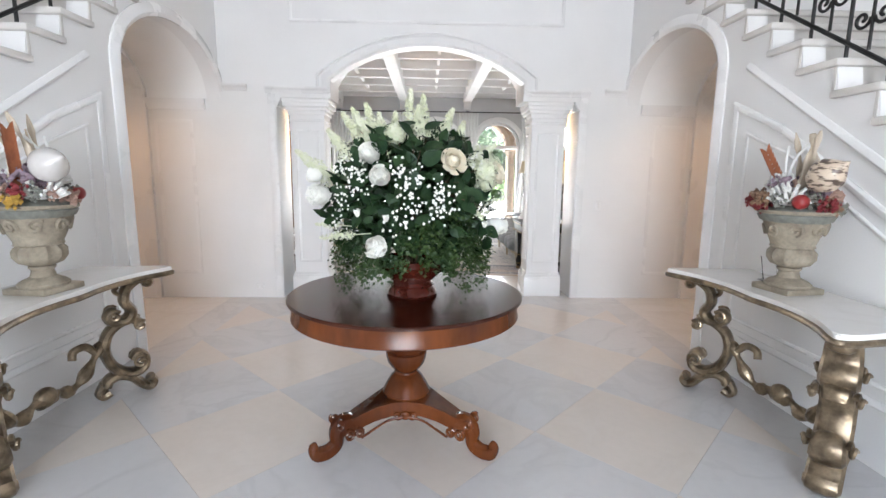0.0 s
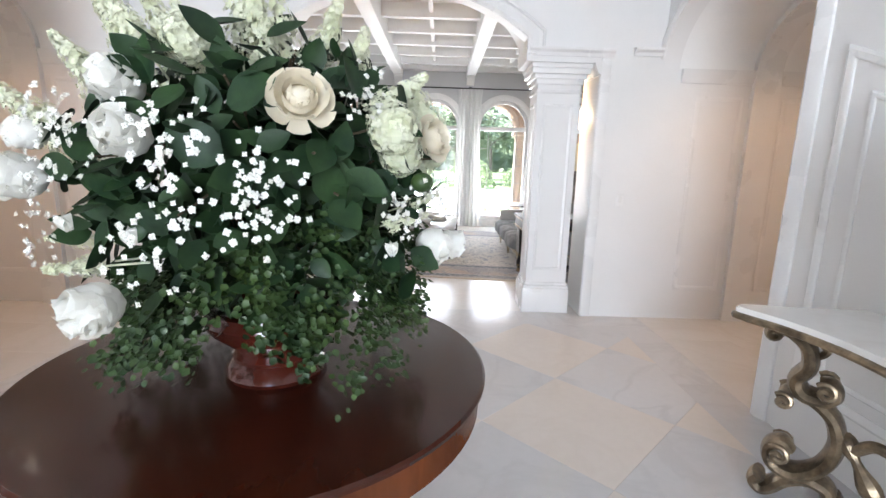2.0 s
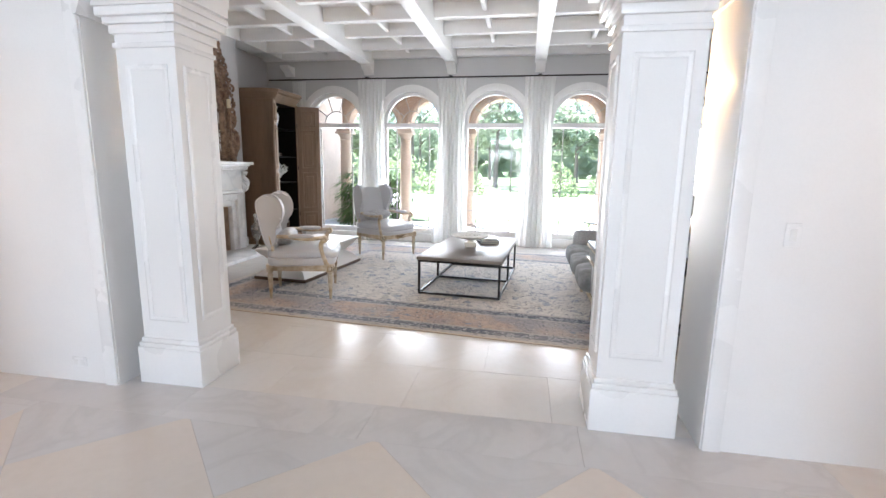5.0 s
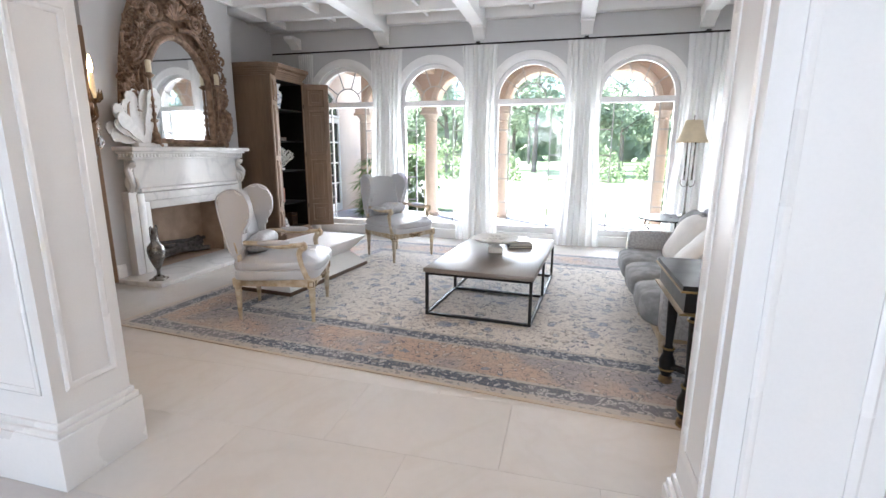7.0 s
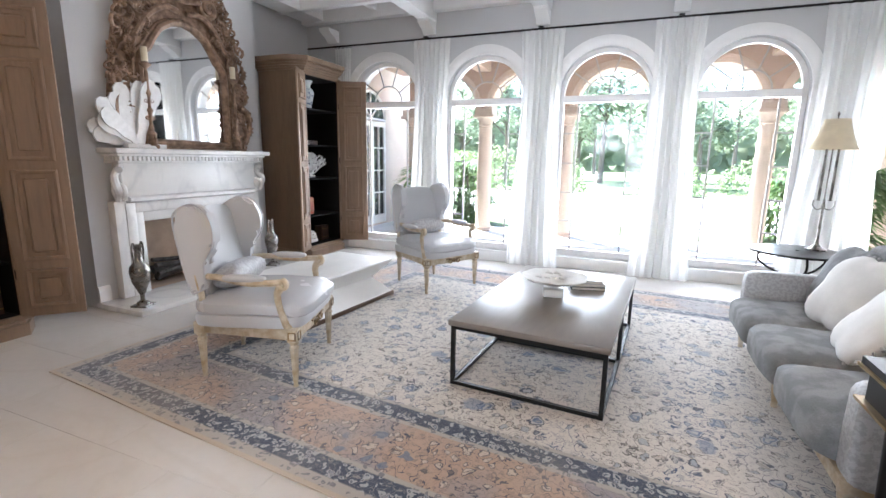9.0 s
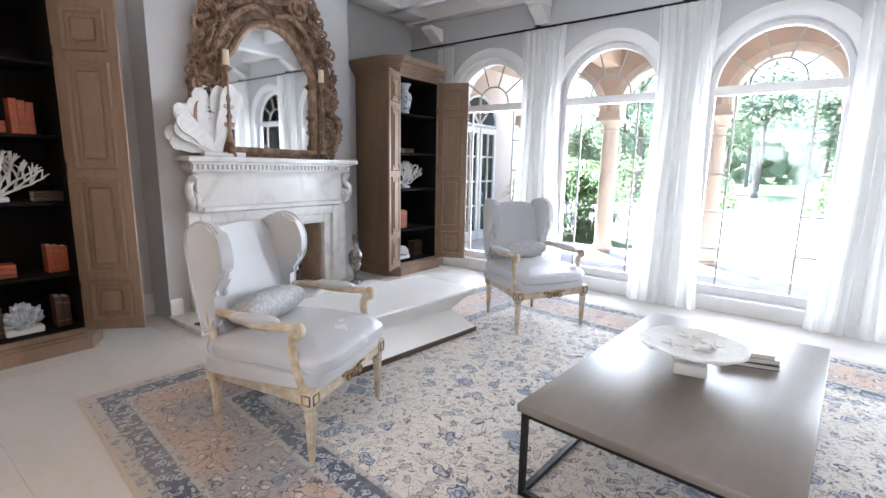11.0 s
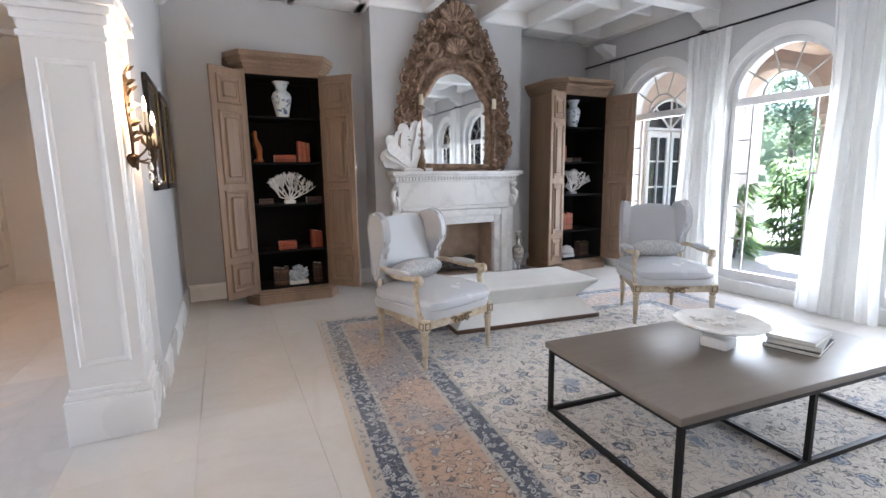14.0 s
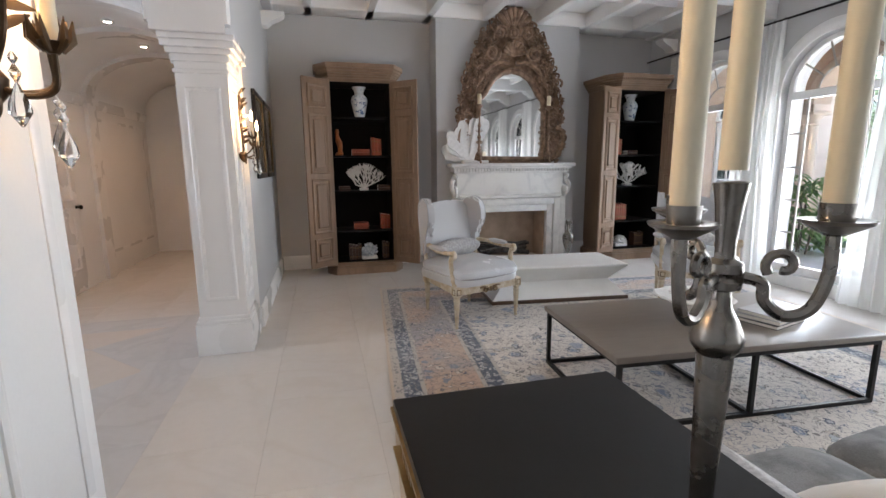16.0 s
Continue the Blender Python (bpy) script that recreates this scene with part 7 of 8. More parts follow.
    def floret(bm, c, nrm, size):
        """Four rounded petals set crosswise."""
        ref = Vector((r.uniform(-1, 1), r.uniform(-1, 1), r.uniform(-1, 1)))
        e1 = nrm.cross(ref).normalized()
        e2 = nrm.cross(e1)
        mid = bm.verts.new(c)
        for a, b in ((e1, e2), (e2, -e1), (-e1, -e2), (-e2, e1)):
            q = [bm.verts.new(c + (a * u + b * v) * size + nrm * size * 0.2) for u, v in ((0.55, -0.42), (1.0, 0.0), (0.55, 0.42))]
            bm.faces.new([mid] + q)

    def mophead(c, rad, n, size):
        bm = bmn()
        c = Vector(c)
        for _ in range(n):
            d = Vector((r.gauss(0, 1), r.gauss(0, 1), r.gauss(0, 1))).normalized()
            floret(bm, c + d * rad * r.uniform(0.78, 1.0), d, size * r.uniform(0.8, 1.2))
        blob(bm, c, (rad * 0.74, rad * 0.74, rad * 0.74), 1, 1, 12, 8)
        part("hydrangea_head", bm, LILAC, t, "pale green white hydrangea head", smooth=0)
    for x, y, z, rad in ((-0.069, -0.25, 0.84, 0.052), (0.36, -0.27, 0.67, 0.058), (0.37, -0.20, 0.62, 0.05), (0.41, -0.02, 0.70, 0.062), (0.37, 0.10, 0.76, 0.06), (0.25, 0.28, 0.78, 0.055), (-0.36, 0.22, 0.78, 0.055)):
        mophead((x, y, z), rad, 210, 0.0095)

    def panicle(tip, ln, wide, n):
        """A loose cone of florets that stands out from the middle."""
        tip = Vector(tip)
        d = (out(tip) + Vector((r.uniform(-0.25, 0.25), r.uniform(-0.25, 0.25), 0.25))).normalized()
        bm = bmn()
        tube(bm, [tip - d * (ln + 0.08), tip - d * ln * 0.5, tip], [0.003, 0.002, 0.001], 4)
        for _ in range(n):
            u = r.random()
            w = wide * (0.15 + 0.85 * u) * r.uniform(0.3, 1.0)
            a = r.uniform(0, 6.28)
            e1 = d.cross(Vector((0.3, 0.9, 0.2))).normalized()
            e2 = d.cross(e1)
            q = e1 * math.cos(a) + e2 * math.sin(a)
            floret(bm, tip - d * ln * u + q * w, (q + d * 0.4).normalized(), r.uniform(0.006, 0.010))
        part("lilac_panicle", bm, LILAC, t, "white lilac panicle", smooth=0)
    for x, y, z, ln in ((-0.22, -0.15, 0.99, 0.20), (-0.28, -0.20, 0.96, 0.18), (-0.16, -0.12, 0.95, 0.16), (0.0, -0.15, 1.06, 0.22), (0.06, -0.12, 1.04, 0.20), (0.04, -0.18, 0.98, 0.16), (0.21, -0.08, 0.98, 0.18), (0.27, -0.06, 0.92, 0.16),
                         (-0.34, -0.12, 0.95, 0.18), (-0.40, -0.18, 0.86, 0.16), (-0.55, -0.20, 0.76, 0.20), (-0.52, -0.12, 0.70, 0.16), (0.42, -0.15, 0.80, 0.16), (0.47, 0.05, 0.62, 0.14), (-0.1, 0.2, 1.0, 0.2), (0.2, 0.22, 0.94, 0.18)):
        panicle((x, y, z), ln, 0.06, 330)
    for x, y, z in ((-0.47, -0.18, 0.40), (-0.44, -0.24, 0.34), (-0.36, -0.33, 0.36), (0.46, -0.02, 0.52), (0.43, -0.16, 0.48)):
        panicle((x, y, z), 0.11, 0.03, 70)

    def breath(c, n, spread):
        """Sprigs of small round white blooms on thin stalks."""
        bm = bmn()
        c = Vector(c)
        o2 = out(c)
        for _ in range(n):
            p = c + Vector((r.gauss(0, spread), r.gauss(0, spread), r.gauss(0, spread * 1.1)))
            p += o2 * (0.02 - max(-0.02, (p - c).dot(o2)))
            q = r.uniform(0.0055, 0.0085)
            floret(bm, p, o2, q)
            floret(bm, p + o2 * 0.002, (o2 + Vector((r.uniform(-0.8, 0.8), r.uniform(-0.8, 0.8), r.uniform(-0.8, 0.8)))).normalized(), q)
            octa(bm, p + o2 * 0.001, q * 0.55)
        part("babys_breath", bm, PETAL, t, "sprig of small white blooms", smooth=60)["kind"] = "stuff"
    for x, y, z in ((-0.05, -0.49, 0.44), (0.01, -0.48, 0.52), (0.02, -0.46, 0.60), (-0.03, -0.45, 0.66), (0.12, -0.46, 0.50), (0.13, -0.45, 0.58), (0.16, -0.43, 0.54), (-0.22, -0.42, 0.60), (-0.20, -0.40, 0.66), (-0.29, -0.38, 0.54),
                     (-0.33, -0.36, 0.44), (0.37, -0.29, 0.50), (0.44, -0.17, 0.53), (0.30, -0.30, 0.72), (-0.30, -0.36, 0.68)):
        breath((x, y, z), 26, 0.031)
    bm = bmn()
    blob(bm, (0.42, -0.22, 0.56), (0.026, 0.026, 0.022), 1, 1, 12, 8)
    part("green_seed_head", bm, LEAFM, t, "round lime green seed head")

bouquet()


# ---- carved console tables with marble tops ----
def console(s):
    """s: sign of x of the wall that it stands against. Local y runs along the wall, local x out from it."""
    t = thing("console_table", (s * (HX - 0.004), 2.74, 0), 0 if s < 0 else 180, "carved silver-gilt console table with a white marble top", "console table", "hall consoles")
    # plan of the top: serpentine, with corners thrown forward
    half = [(0.0, 0.70), (0.30, 0.70), (0.52, 0.735), (0.60, 0.72), (0.585, 0.66), (0.52, 0.52), (0.475, 0.34), (0.465, 0.17), (0.48, 0.0)]
    pts = [(p.x, p.y) for p in smoothed([(a, b, 0) for a, b in half[1:]], 4)]
    full = [(0.0, 0.70)] + pts + [(a, -b) for a, b in pts[-2::-1]] + [(0, -0.70)]
    bm = bmn()
    prism(bm, full, "z", 0.838, 0.865)
    bmesh.ops.bevel(bm, geom=[e for e in bm.edges if abs(e.verts[0].co.z - e.verts[1].co.z) < 1e-5 and e.verts[0].co.z > 0.86], offset=0.006, segments=2, affect="EDGES")
    part("marble_top", bm, PALEM, t, "white marble top")
    bm = bmn()
    ctr = Vector((0.2, 0))
    ins = [((a - 0.02) if a > 0.05 else 0, b * 0.975) for a, b in full]
    prism(bm, ins, "z", 0.80, 0.8379)
    tube(bm, [(a, b, 0.822) for a, b in full[1:-1]], 0.017, 8)
    part("moulded_edge", bm, SILVERG, t)
    for q in (-1, 1):
        M = pose(0.28, q * 0.44, 0, 0, 0, q * 42)
        bm = bmn()
        # upper S-scroll, lower C-scroll, foot: thick carved bars in the upright plane
        up = smoothed([(0.26, 0, 0.80), (0.20, 0, 0.79), (0.14, 0, 0.74), (0.125, 0, 0.66), (0.16, 0, 0.59), (0.13, 0, 0.535), (0.06, 0, 0.53), (0.025, 0, 0.56), (0.04, 0, 0.60), (0.075, 0, 0.60)], 5)
        tube(bm, up, [0.024 + 0.012 * math.sin(math.pi * k / (len(up) - 1)) for k in range(len(up))], 10, 2.3, M)
        tube(bm, scroll(0.262, 0.775, 0.032, 0.008, 1.57, -1.2, 14), 0.017, 8, 3.0, M)
        tube(bm, smoothed([(0.15, 0, 0.70), (0.10, 0, 0.71), (0.075, 0, 0.74), (0.095, 0, 0.765)], 5), 0.016, 8, 1.8, M)
        part("upper_scroll", bm, SILVERG, t)
        bm = bmn()
        lo = smoothed([(0.20, 0, 0.48), (0.185, 0, 0.525), (0.11, 0, 0.525), (0.02, 0, 0.46), (-0.01, 0, 0.34), (0.03, 0, 0.22), (0.12, 0, 0.155), (0.20, 0, 0.18), (0.215, 0, 0.25), (0.17, 0, 0.285), (0.135, 0, 0.25)], 5)
        tube(bm, lo, [0.022 + 0.013 * math.sin(math.pi * k / (len(lo) - 1)) for k in range(len(lo))], 10, 2.3, M)
        part("lower_scroll", bm, SILVERG, t)
        bm = bmn()
        tube(bm, smoothed([(-0.02, 0, 0.10), (0.0, 0, 0.14), (0.06, 0, 0.155), (0.13, 0, 0.12), (0.18, 0, 0.06), (0.22, 0, 0.035), (0.25, 0, 0.06), (0.235, 0, 0.09)], 5), 0.033, 10, 2.3, M)
        tube(bm, smoothed([(-0.03, 0, 0.12), (-0.06, 0, 0.06), (-0.04, 0, 0.032), (0.0, 0, 0.05)], 5), 0.03, 8, 1.5, M)
        part("scroll_foot", bm, SILVERG, t)
        # curled ends that stand out beside the scrolls
        for x, z, rd in ((0.055, 0.585, 0.038), (0.175, 0.245, 0.042), (0.19, 0.50, 0.034)):
            for w in (-1, 1):
                bm = bmn()
                tube(bm, [Vector((p.x, w * (0.075 + 0.002 * k), p.z)) for k, p in enumerate(scroll(x, z, rd, 0.008, 0.6, 1.4, 14))], 0.013, 7, 1.0, M)
                part("carved_volute", bm, SILVERG, t)
    bm = bmn()
    for q in (-1, 1):
        pts = smoothed([(0.27, q * 0.42, 0.40), (0.27, q * 0.34, 0.33), (0.24, q * 0.26, 0.22), (0.22, q * 0.17, 0.185), (0.22, q * 0.08, 0.22), (0.22, 0.0, 0.20)], 5)
        tube(bm, pts, [0.03 + 0.012 * math.sin(k * 0.9) for k in range(len(pts))], 9)
        tube(bm, smoothed([(0.27, q * 0.36, 0.36), (0.25, q * 0.30, 0.42), (0.22, q * 0.24, 0.41), (0.22, q * 0.22, 0.36)], 5), 0.024, 8)
    blob(bm, (0.22, 0, 0.23), (0.05, 0.07, 0.06), 1, 1, 12, 8)
    part("stretcher", bm, SILVERG, t)
    return t


console(1)
console(-1)


# ---- urns with dried arrangements ----
def urn(x, y, seed, rz):
    t = thing("garden_urn", (x, y, 0.865), rz, "weathered stone urn with fluted bowl on the console", "urn", "hall urns")
    bm = bmn()
    box(bm, -0.125, 0.125, -0.125, 0.125, 0, 0.035, 0.006)
    lathe(bm, [(0.115, 0.035), (0.118, 0.05), (0.10, 0.065), (0.06, 0.085), (0.05, 0.12), (0.062, 0.135), (0.06, 0.145)], 28)
    part("foot", bm, TERRA, t)
    bm = bmn()
    lathe(bm, [(0.05, 0.145), (0.10, 0.165), (0.125, 0.20), (0.125, 0.235), (0.105, 0.26)], 48, None, 12, 0.10)
    part("fluted_bowl", bm, TERRA, t)
    bm = bmn()
    lathe(bm, [(0.09, 0.258), (0.112, 0.265), (0.108, 0.28), (0.125, 0.32), (0.155, 0.41), (0.178, 0.455), (0.195, 0.465), (0.195, 0.48), (0.165, 0.478), (0.14, 0.44)], 36)
    r = random.Random(seed)
    for v in bm.verts:
        if 0.29 < v.co.z < 0.45:
            k = 1 + 0.05 * noise.noise(v.co * 18)
            v.co.x *= k
            v.co.y *= k
    for k in range(8):
        a = 2 * math.pi * k / 8
        M = pose(0, 0, 0, 0, 0, math.degrees(a))
        tube(bm, [Vector((0.135 + 0.25 * (p.z - 0.33), p.x, p.z)) for p in scroll(0.0, 0.37, 0.04, 0.008, k, 1.2, 12)], 0.010, 6, 1.0, M)
    part("neck", bm, TERRA, t)


def mk(name, base, **kw):
    return mat(name, base, kw.pop("rough", 0.7), **kw)


DRIED = [mk("dusty_mauve", (0.30, 0.22, 0.26), scale=30), mk("dried_pink", (0.46, 0.30, 0.24), scale=30), mk("dried_brown", (0.26, 0.15, 0.09), scale=30), mk("dried_wine", (0.22, 0.025, 0.03), scale=30), mk("lichen_grey", (0.22, 0.22, 0.19), scale=30)]
RUST = mk("rust_frond", (0.42, 0.14, 0.06), scale=20)
SHELLM = mat("striped_shell", (0.62, 0.50, 0.38), 0.35, var=0.1, scale=9, second=(0.12, 0.08, 0.06), thr=(0.44, 0.5), stretch=(2, 2, 7))
PEARL = mat("pearly_shell", (0.62, 0.59, 0.56), 0.2, var=0.04, scale=8)
DRIFT = mk("pale_driftwood", (0.58, 0.50, 0.40), scale=20, second=(0.42, 0.34, 0.25), stretch=(1, 1, 0.2))
POME = mk("deep_red_pomegranate", (0.26, 0.02, 0.02), rough=0.4, scale=10)
MUST = mk("mustard_bloom", (0.48, 0.29, 0.05), scale=25)


def arrangement(x, y, seed, s):
    """Dried flowers, coral and shells that fill an urn. s: sign of the wall's side."""
    t = thing("dried_arrangement", (x, y, 0.865 + 0.45), 0, "dried flowers, white coral and shells filling the urn", "dried flowers", "hall arrangements")
    t.scale = (1.15, 1.15, 1.2)
    r = random.Random(seed)

    def cluster(name, c, rad, n, size, m, lab=""):
        bm = bmn()
        for _ in range(n):
            d = Vector((r.gauss(0, 1), r.gauss(0, 1), r.gauss(0, 0.7))).normalized()
            octa(bm, Vector(c) + d * rad * r.uniform(0.4, 1.0), size * r.uniform(0.6, 1.2))
        part(name, bm, m, t, lab, smooth=0)

    def corallike(name, c, n, m, ln):
        bm = bmn()
        for _ in range(n):
            d = Vector((r.gauss(0, 1), r.gauss(0, 1), abs(r.gauss(0, 0.9)))).normalized()
            q = Vector(c) + d * ln * 0.5
            tube(bm, [Vector(c), q, q + (d + Vector((r.uniform(-0.5, 0.5), r.uniform(-0.5, 0.5), 0.3))).normalized() * ln * 0.5], [0.012, 0.010, 0.007], 5)
        part(name, bm, m, t)
    bm = bmn()
    blob(bm, (0, 0, 0.0), (0.165, 0.165, 0.06), 1, 1, 20, 8)
    part("moss_bed", bm, DRIED[4], t)
    for k in range(16):
        a = 2 * math.pi * k / 16 + r.uniform(-0.2, 0.2)
        rad = r.uniform(0.12, 0.19)
        cluster("dried_bloom", (rad * math.cos(a), rad * math.sin(a), r.uniform(0.03, 0.10)), r.uniform(0.035, 0.05), 45, 0.012, DRIED[r.randrange(5)])
    for k in range(7):
        a = r.uniform(0, 6.28)
        rad = r.uniform(0.0, 0.12)
        cluster("dried_bloom", (rad * math.cos(a), rad * math.sin(a), r.uniform(0.09, 0.17)), 0.05, 50, 0.013, DRIED[r.choice((0, 1, 2))])
    corallike("white_coral", (-s * 0.10, -0.06, 0.06), 46, CORALW, 0.10)
    corallike("white_coral", (-s * 0.03, 0.07, 0.12), 40, CORALW, 0.09)
    bm = bmn()
    blob(bm, (0, 0, 0), (0.036, 0.036, 0.034), 1, 1, 16, 10, pose(-s * 0.10, -0.14 if s > 0 else 0.14, 0.07))
    part("pomegranate", bm, POME, t, "deep red dried pomegranate")
    cluster("mustard_bloom", (-s * 0.06, 0.19 if s > 0 else -0.19, 0.05), 0.035, 30, 0.014, MUST)
    # shell
    bm = bmn()
    lathe(bm, [(0.004, 0), (0.05, 0.03), (0.075, 0.08), (0.07, 0.12), (0.045, 0.15), (0.03, 0.165), (0.012, 0.185), (0.002, 0.20)], 22, pose(-s * 0.04, (-0.10 if s > 0 else 0.02), 0.14, 55 if s > 0 else 0, 20, 0) if s > 0 else pose(0.07, -0.05, 0.17, 20, 70, 0))
    part("sea_shell", bm, SHELLM if s > 0 else PEARL, t, "striped sea shell" if s > 0 else "pearly white sea shell")
    # driftwood and fronds
    for k in range(4 if s > 0 else 5):
        bm = bmn()
        x0 = r.uniform(-0.03, 0.03)
        h = r.uniform(0.30, 0.44)
        lean = r.uniform(-0.10, 0.04)
        pts = smoothed([(x0, -0.03 + 0.02 * k, 0.05), (x0 + r.uniform(-0.04, 0.04), -0.05 + 0.03 * k + lean * 0.5, h * 0.5), (x0 + r.uniform(-0.05, 0.05), -0.06 + 0.03 * k + lean, h)], 6)
        tube(bm, pts, [0.026 * (1 - 0.65 * j / (len(pts) - 1)) + 0.006 * math.sin(j * 1.7 + k) for j in range(len(pts))], 8, 0.6)
        part("driftwood", bm, DRIFT, t)
    bm = bmn()
    for sg in (-1, 1):
        pts = smoothed([(-s * 0.02, 0.06 * (1 if s > 0 else -1), 0.08), (-s * 0.03, 0.05 + sg * 0.02, 0.24), (-s * 0.02, 0.02 + sg * 0.06, 0.33)], 5)
        tube(bm, pts, [0.010 * (1 - 0.5 * j / len(pts)) for j in range(len(pts))], 6)
    part("white_branch", bm, CORALW, t)
    bm = bmn()
    n = 9
    d = Vector((-s * 0.1, 0.55 if s > 0 else -0.2, 0.85)).normalized()
    c = Vector((-s * 0.02, 0.08 if s > 0 else -0.1, 0.10))
    for j in range(n):
        u = j / (n - 1)
        for sg in (-1, 1):
            leaf_into(bm, c + d * 0.22 * u, d * 0.8 + Vector((0.2, sg * 0.5, 0.1)), Vector((1, 0, 0.1)), 0.07, 0.015)
    part("rust_frond", bm, RUST, t, "rust-coloured dried frond", smooth=50)["kind"] = "stuff"


urn(2.16, 2.78, 1, 8)
arrangement(2.16, 2.78, 21, 1)
urn(-2.10, 2.74, 2, -8)
arrangement(-2.10, 2.74, 22, -1)

# small clear card stand on the console
t = thing("acrylic_stand", (2.27, 3.06, 0.865), 0, "small clear acrylic card stand on the console", "stand")
bm = bmn()
box(bm, -0.06, 0.06, -0.003, 0.003, 0, 0.16, 0.001, 1, pose(0, 0, 0.001, -12, 0, 15))
part("sheet", bm, CRYSTAL, t)
bm = bmn()
box(bm, -0.06, 0.06, -0.03, 0.03, 0, 0.004)
part("foot", bm, CRYSTAL, t)

# switch, socket, passage door, downlights
t = tagged(thing("light_switch", (2.12, FY0, 1.17)), "white light switch plate on the hall wall", "switch")
bm = bmn()
box(bm, -0.035, 0.035, -0.007, 0, -0.058, 0.058, 0.003)
part("plate", bm, GLOSS, t)
bm = bmn()
box(bm, -0.015, 0.015, -0.011, -0.007, -0.03, 0.03, 0.002)
part("rocker", bm, PLASTERW, t)
t = tagged(thing("wall_socket", (-2.05, FY0, 0.14)), "white wall socket low on the hall wall", "socket")
bm = bmn()
box(bm, -0.055, 0.055, -0.007, 0, -0.035, 0.035, 0.003)
part("plate", bm, GLOSS, t)
bm = bmn()
for q in (-0.026, 0.026):
    box(bm, q - 0.016, q + 0.016, -0.010, -0.007, -0.018, 0.018, 0.002)
part("outlet", bm, PLASTERW, t)

d = tagged(thing("door_2", (-3.42, ARCH_Y0, 0)), "white panelled flush door in the side passage, closed", "door", kind="structure")
bm = bmn()
box(bm, -0.46, 0.46, 0.0, 0.03, 0.012, 2.10, 0.004)
part("leaf", bm, GLOSS, d)
bm = bmn()
for a, b in ((0.30, 1.0), (1.12, 1.98)):
    rect_strip(bm, "y", 0.03, 1, -0.33, 0.33, a, b, 0.035, 0.014)
part("panel_moulding", bm, GLOSS, d)
bm = bmn()
lathe(bm, [(0.022, 0), (0.012, 0.012), (0.012, 0.03), (0.026, 0.045), (0.026, 0.06), (0.01, 0.068)], 14, pose(-0.41, 0.03, 1.02, -90, 0, 0))
part("knob", bm, IRON, d, "dark round knob")

for s in (-1, 1):
    for x in (3.0, 4.0, 5.4):
        t = thing("downlight", (s * x, (ARCH_Y0 + FY0) / 2, 2.905 if x != 3.0 else 2.905), 0, "small lit recessed downlight in the vault", "downlight", "passage downlights")
        bm = bmn()
        lathe(bm, [(0.035, 0), (0.055, -0.002), (0.055, 0.03), (0.035, 0.03)], 20)
        for f in [f for f in bm.faces if len(f.verts) > 4]:
            bm.faces.remove(f)
        part("trim_ring", bm, GLOSS, t)
        bm = bmn()
        lathe(bm, [(0.034, 0.006), (0.034, 0.012)], 20)
        part("lens", bm, DOWNL, t, "glowing lens")
        lamp = new("downlight_lamp", bpy.data.lights.new("downlight_lamp", "SPOT"))
        lamp.data.energy, lamp.data.color, lamp.data.shadow_soft_size = DOWN, (1.0, 0.56, 0.28), 0.03
        lamp.data.spot_size, lamp.data.spot_blend = radians(125), 0.8
        lamp.location = (s * x, (ARCH_Y0 + FY0) / 2, 2.89)


# ---------- outside ----------
STUCCO = mat("peach_stucco", (0.47, 0.345, 0.26), 0.85, var=0.06, scale=3, fine=80, bump=0.3)
STUCCO2 = mat("pale_stucco", (0.56, 0.45, 0.36), 0.85, var=0.05, scale=3, fine=80, bump=0.3)
PAVE = mat("pale_paving", (0.62, 0.59, 0.55), 0.8, var=0.06, scale=2, fine=30, bump=0.2)
LAWN = mat("sunlit_lawn", (0.115, 0.16, 0.05), 0.9, var=0.15, scale=1.5, fine=40, bump=0.6, second=(0.09, 0.115, 0.045))
BARK = mat("grey_bark", (0.16, 0.13, 0.10), 0.9, var=0.2, scale=9, fine=40, bump=0.8, stretch=(1, 1, 0.3))
CROWN = mat("tree_foliage", (0.15, 0.175, 0.11), 0.7, var=0.2, scale=3, fine=30, bump=0.2, second=(0.10, 0.125, 0.075))
PALM = mat("palm_frond", (0.09, 0.15, 0.055), 0.5, var=0.2, scale=8, fine=40, second=(0.05, 0.095, 0.03))
SHRUB = mat("shrub_foliage", (0.10, 0.15, 0.05), 0.6, var=0.2, scale=6, fine=40)
# thin leaves glow with the light behind them
for m, c in ((CROWN, (0.36, 0.42, 0.28)), (PALM, (0.20, 0.32, 0.09)), (SHRUB, (0.28, 0.34, 0.18))):
    n, l = m.node_tree.nodes, m.node_tree.links
    tr, mx = n.new("ShaderNodeBsdfTranslucent"), n.new("ShaderNodeMixShader")
    tr.inputs[0].default_value, mx.inputs[0].default_value = (*c, 1), 0.5
    l.new(n["Principled BSDF"].outputs[0], mx.inputs[1])
    l.new(tr.outputs[0], mx.inputs[2])
    l.new(mx.outputs[0], n["Material Output"].inputs[0])

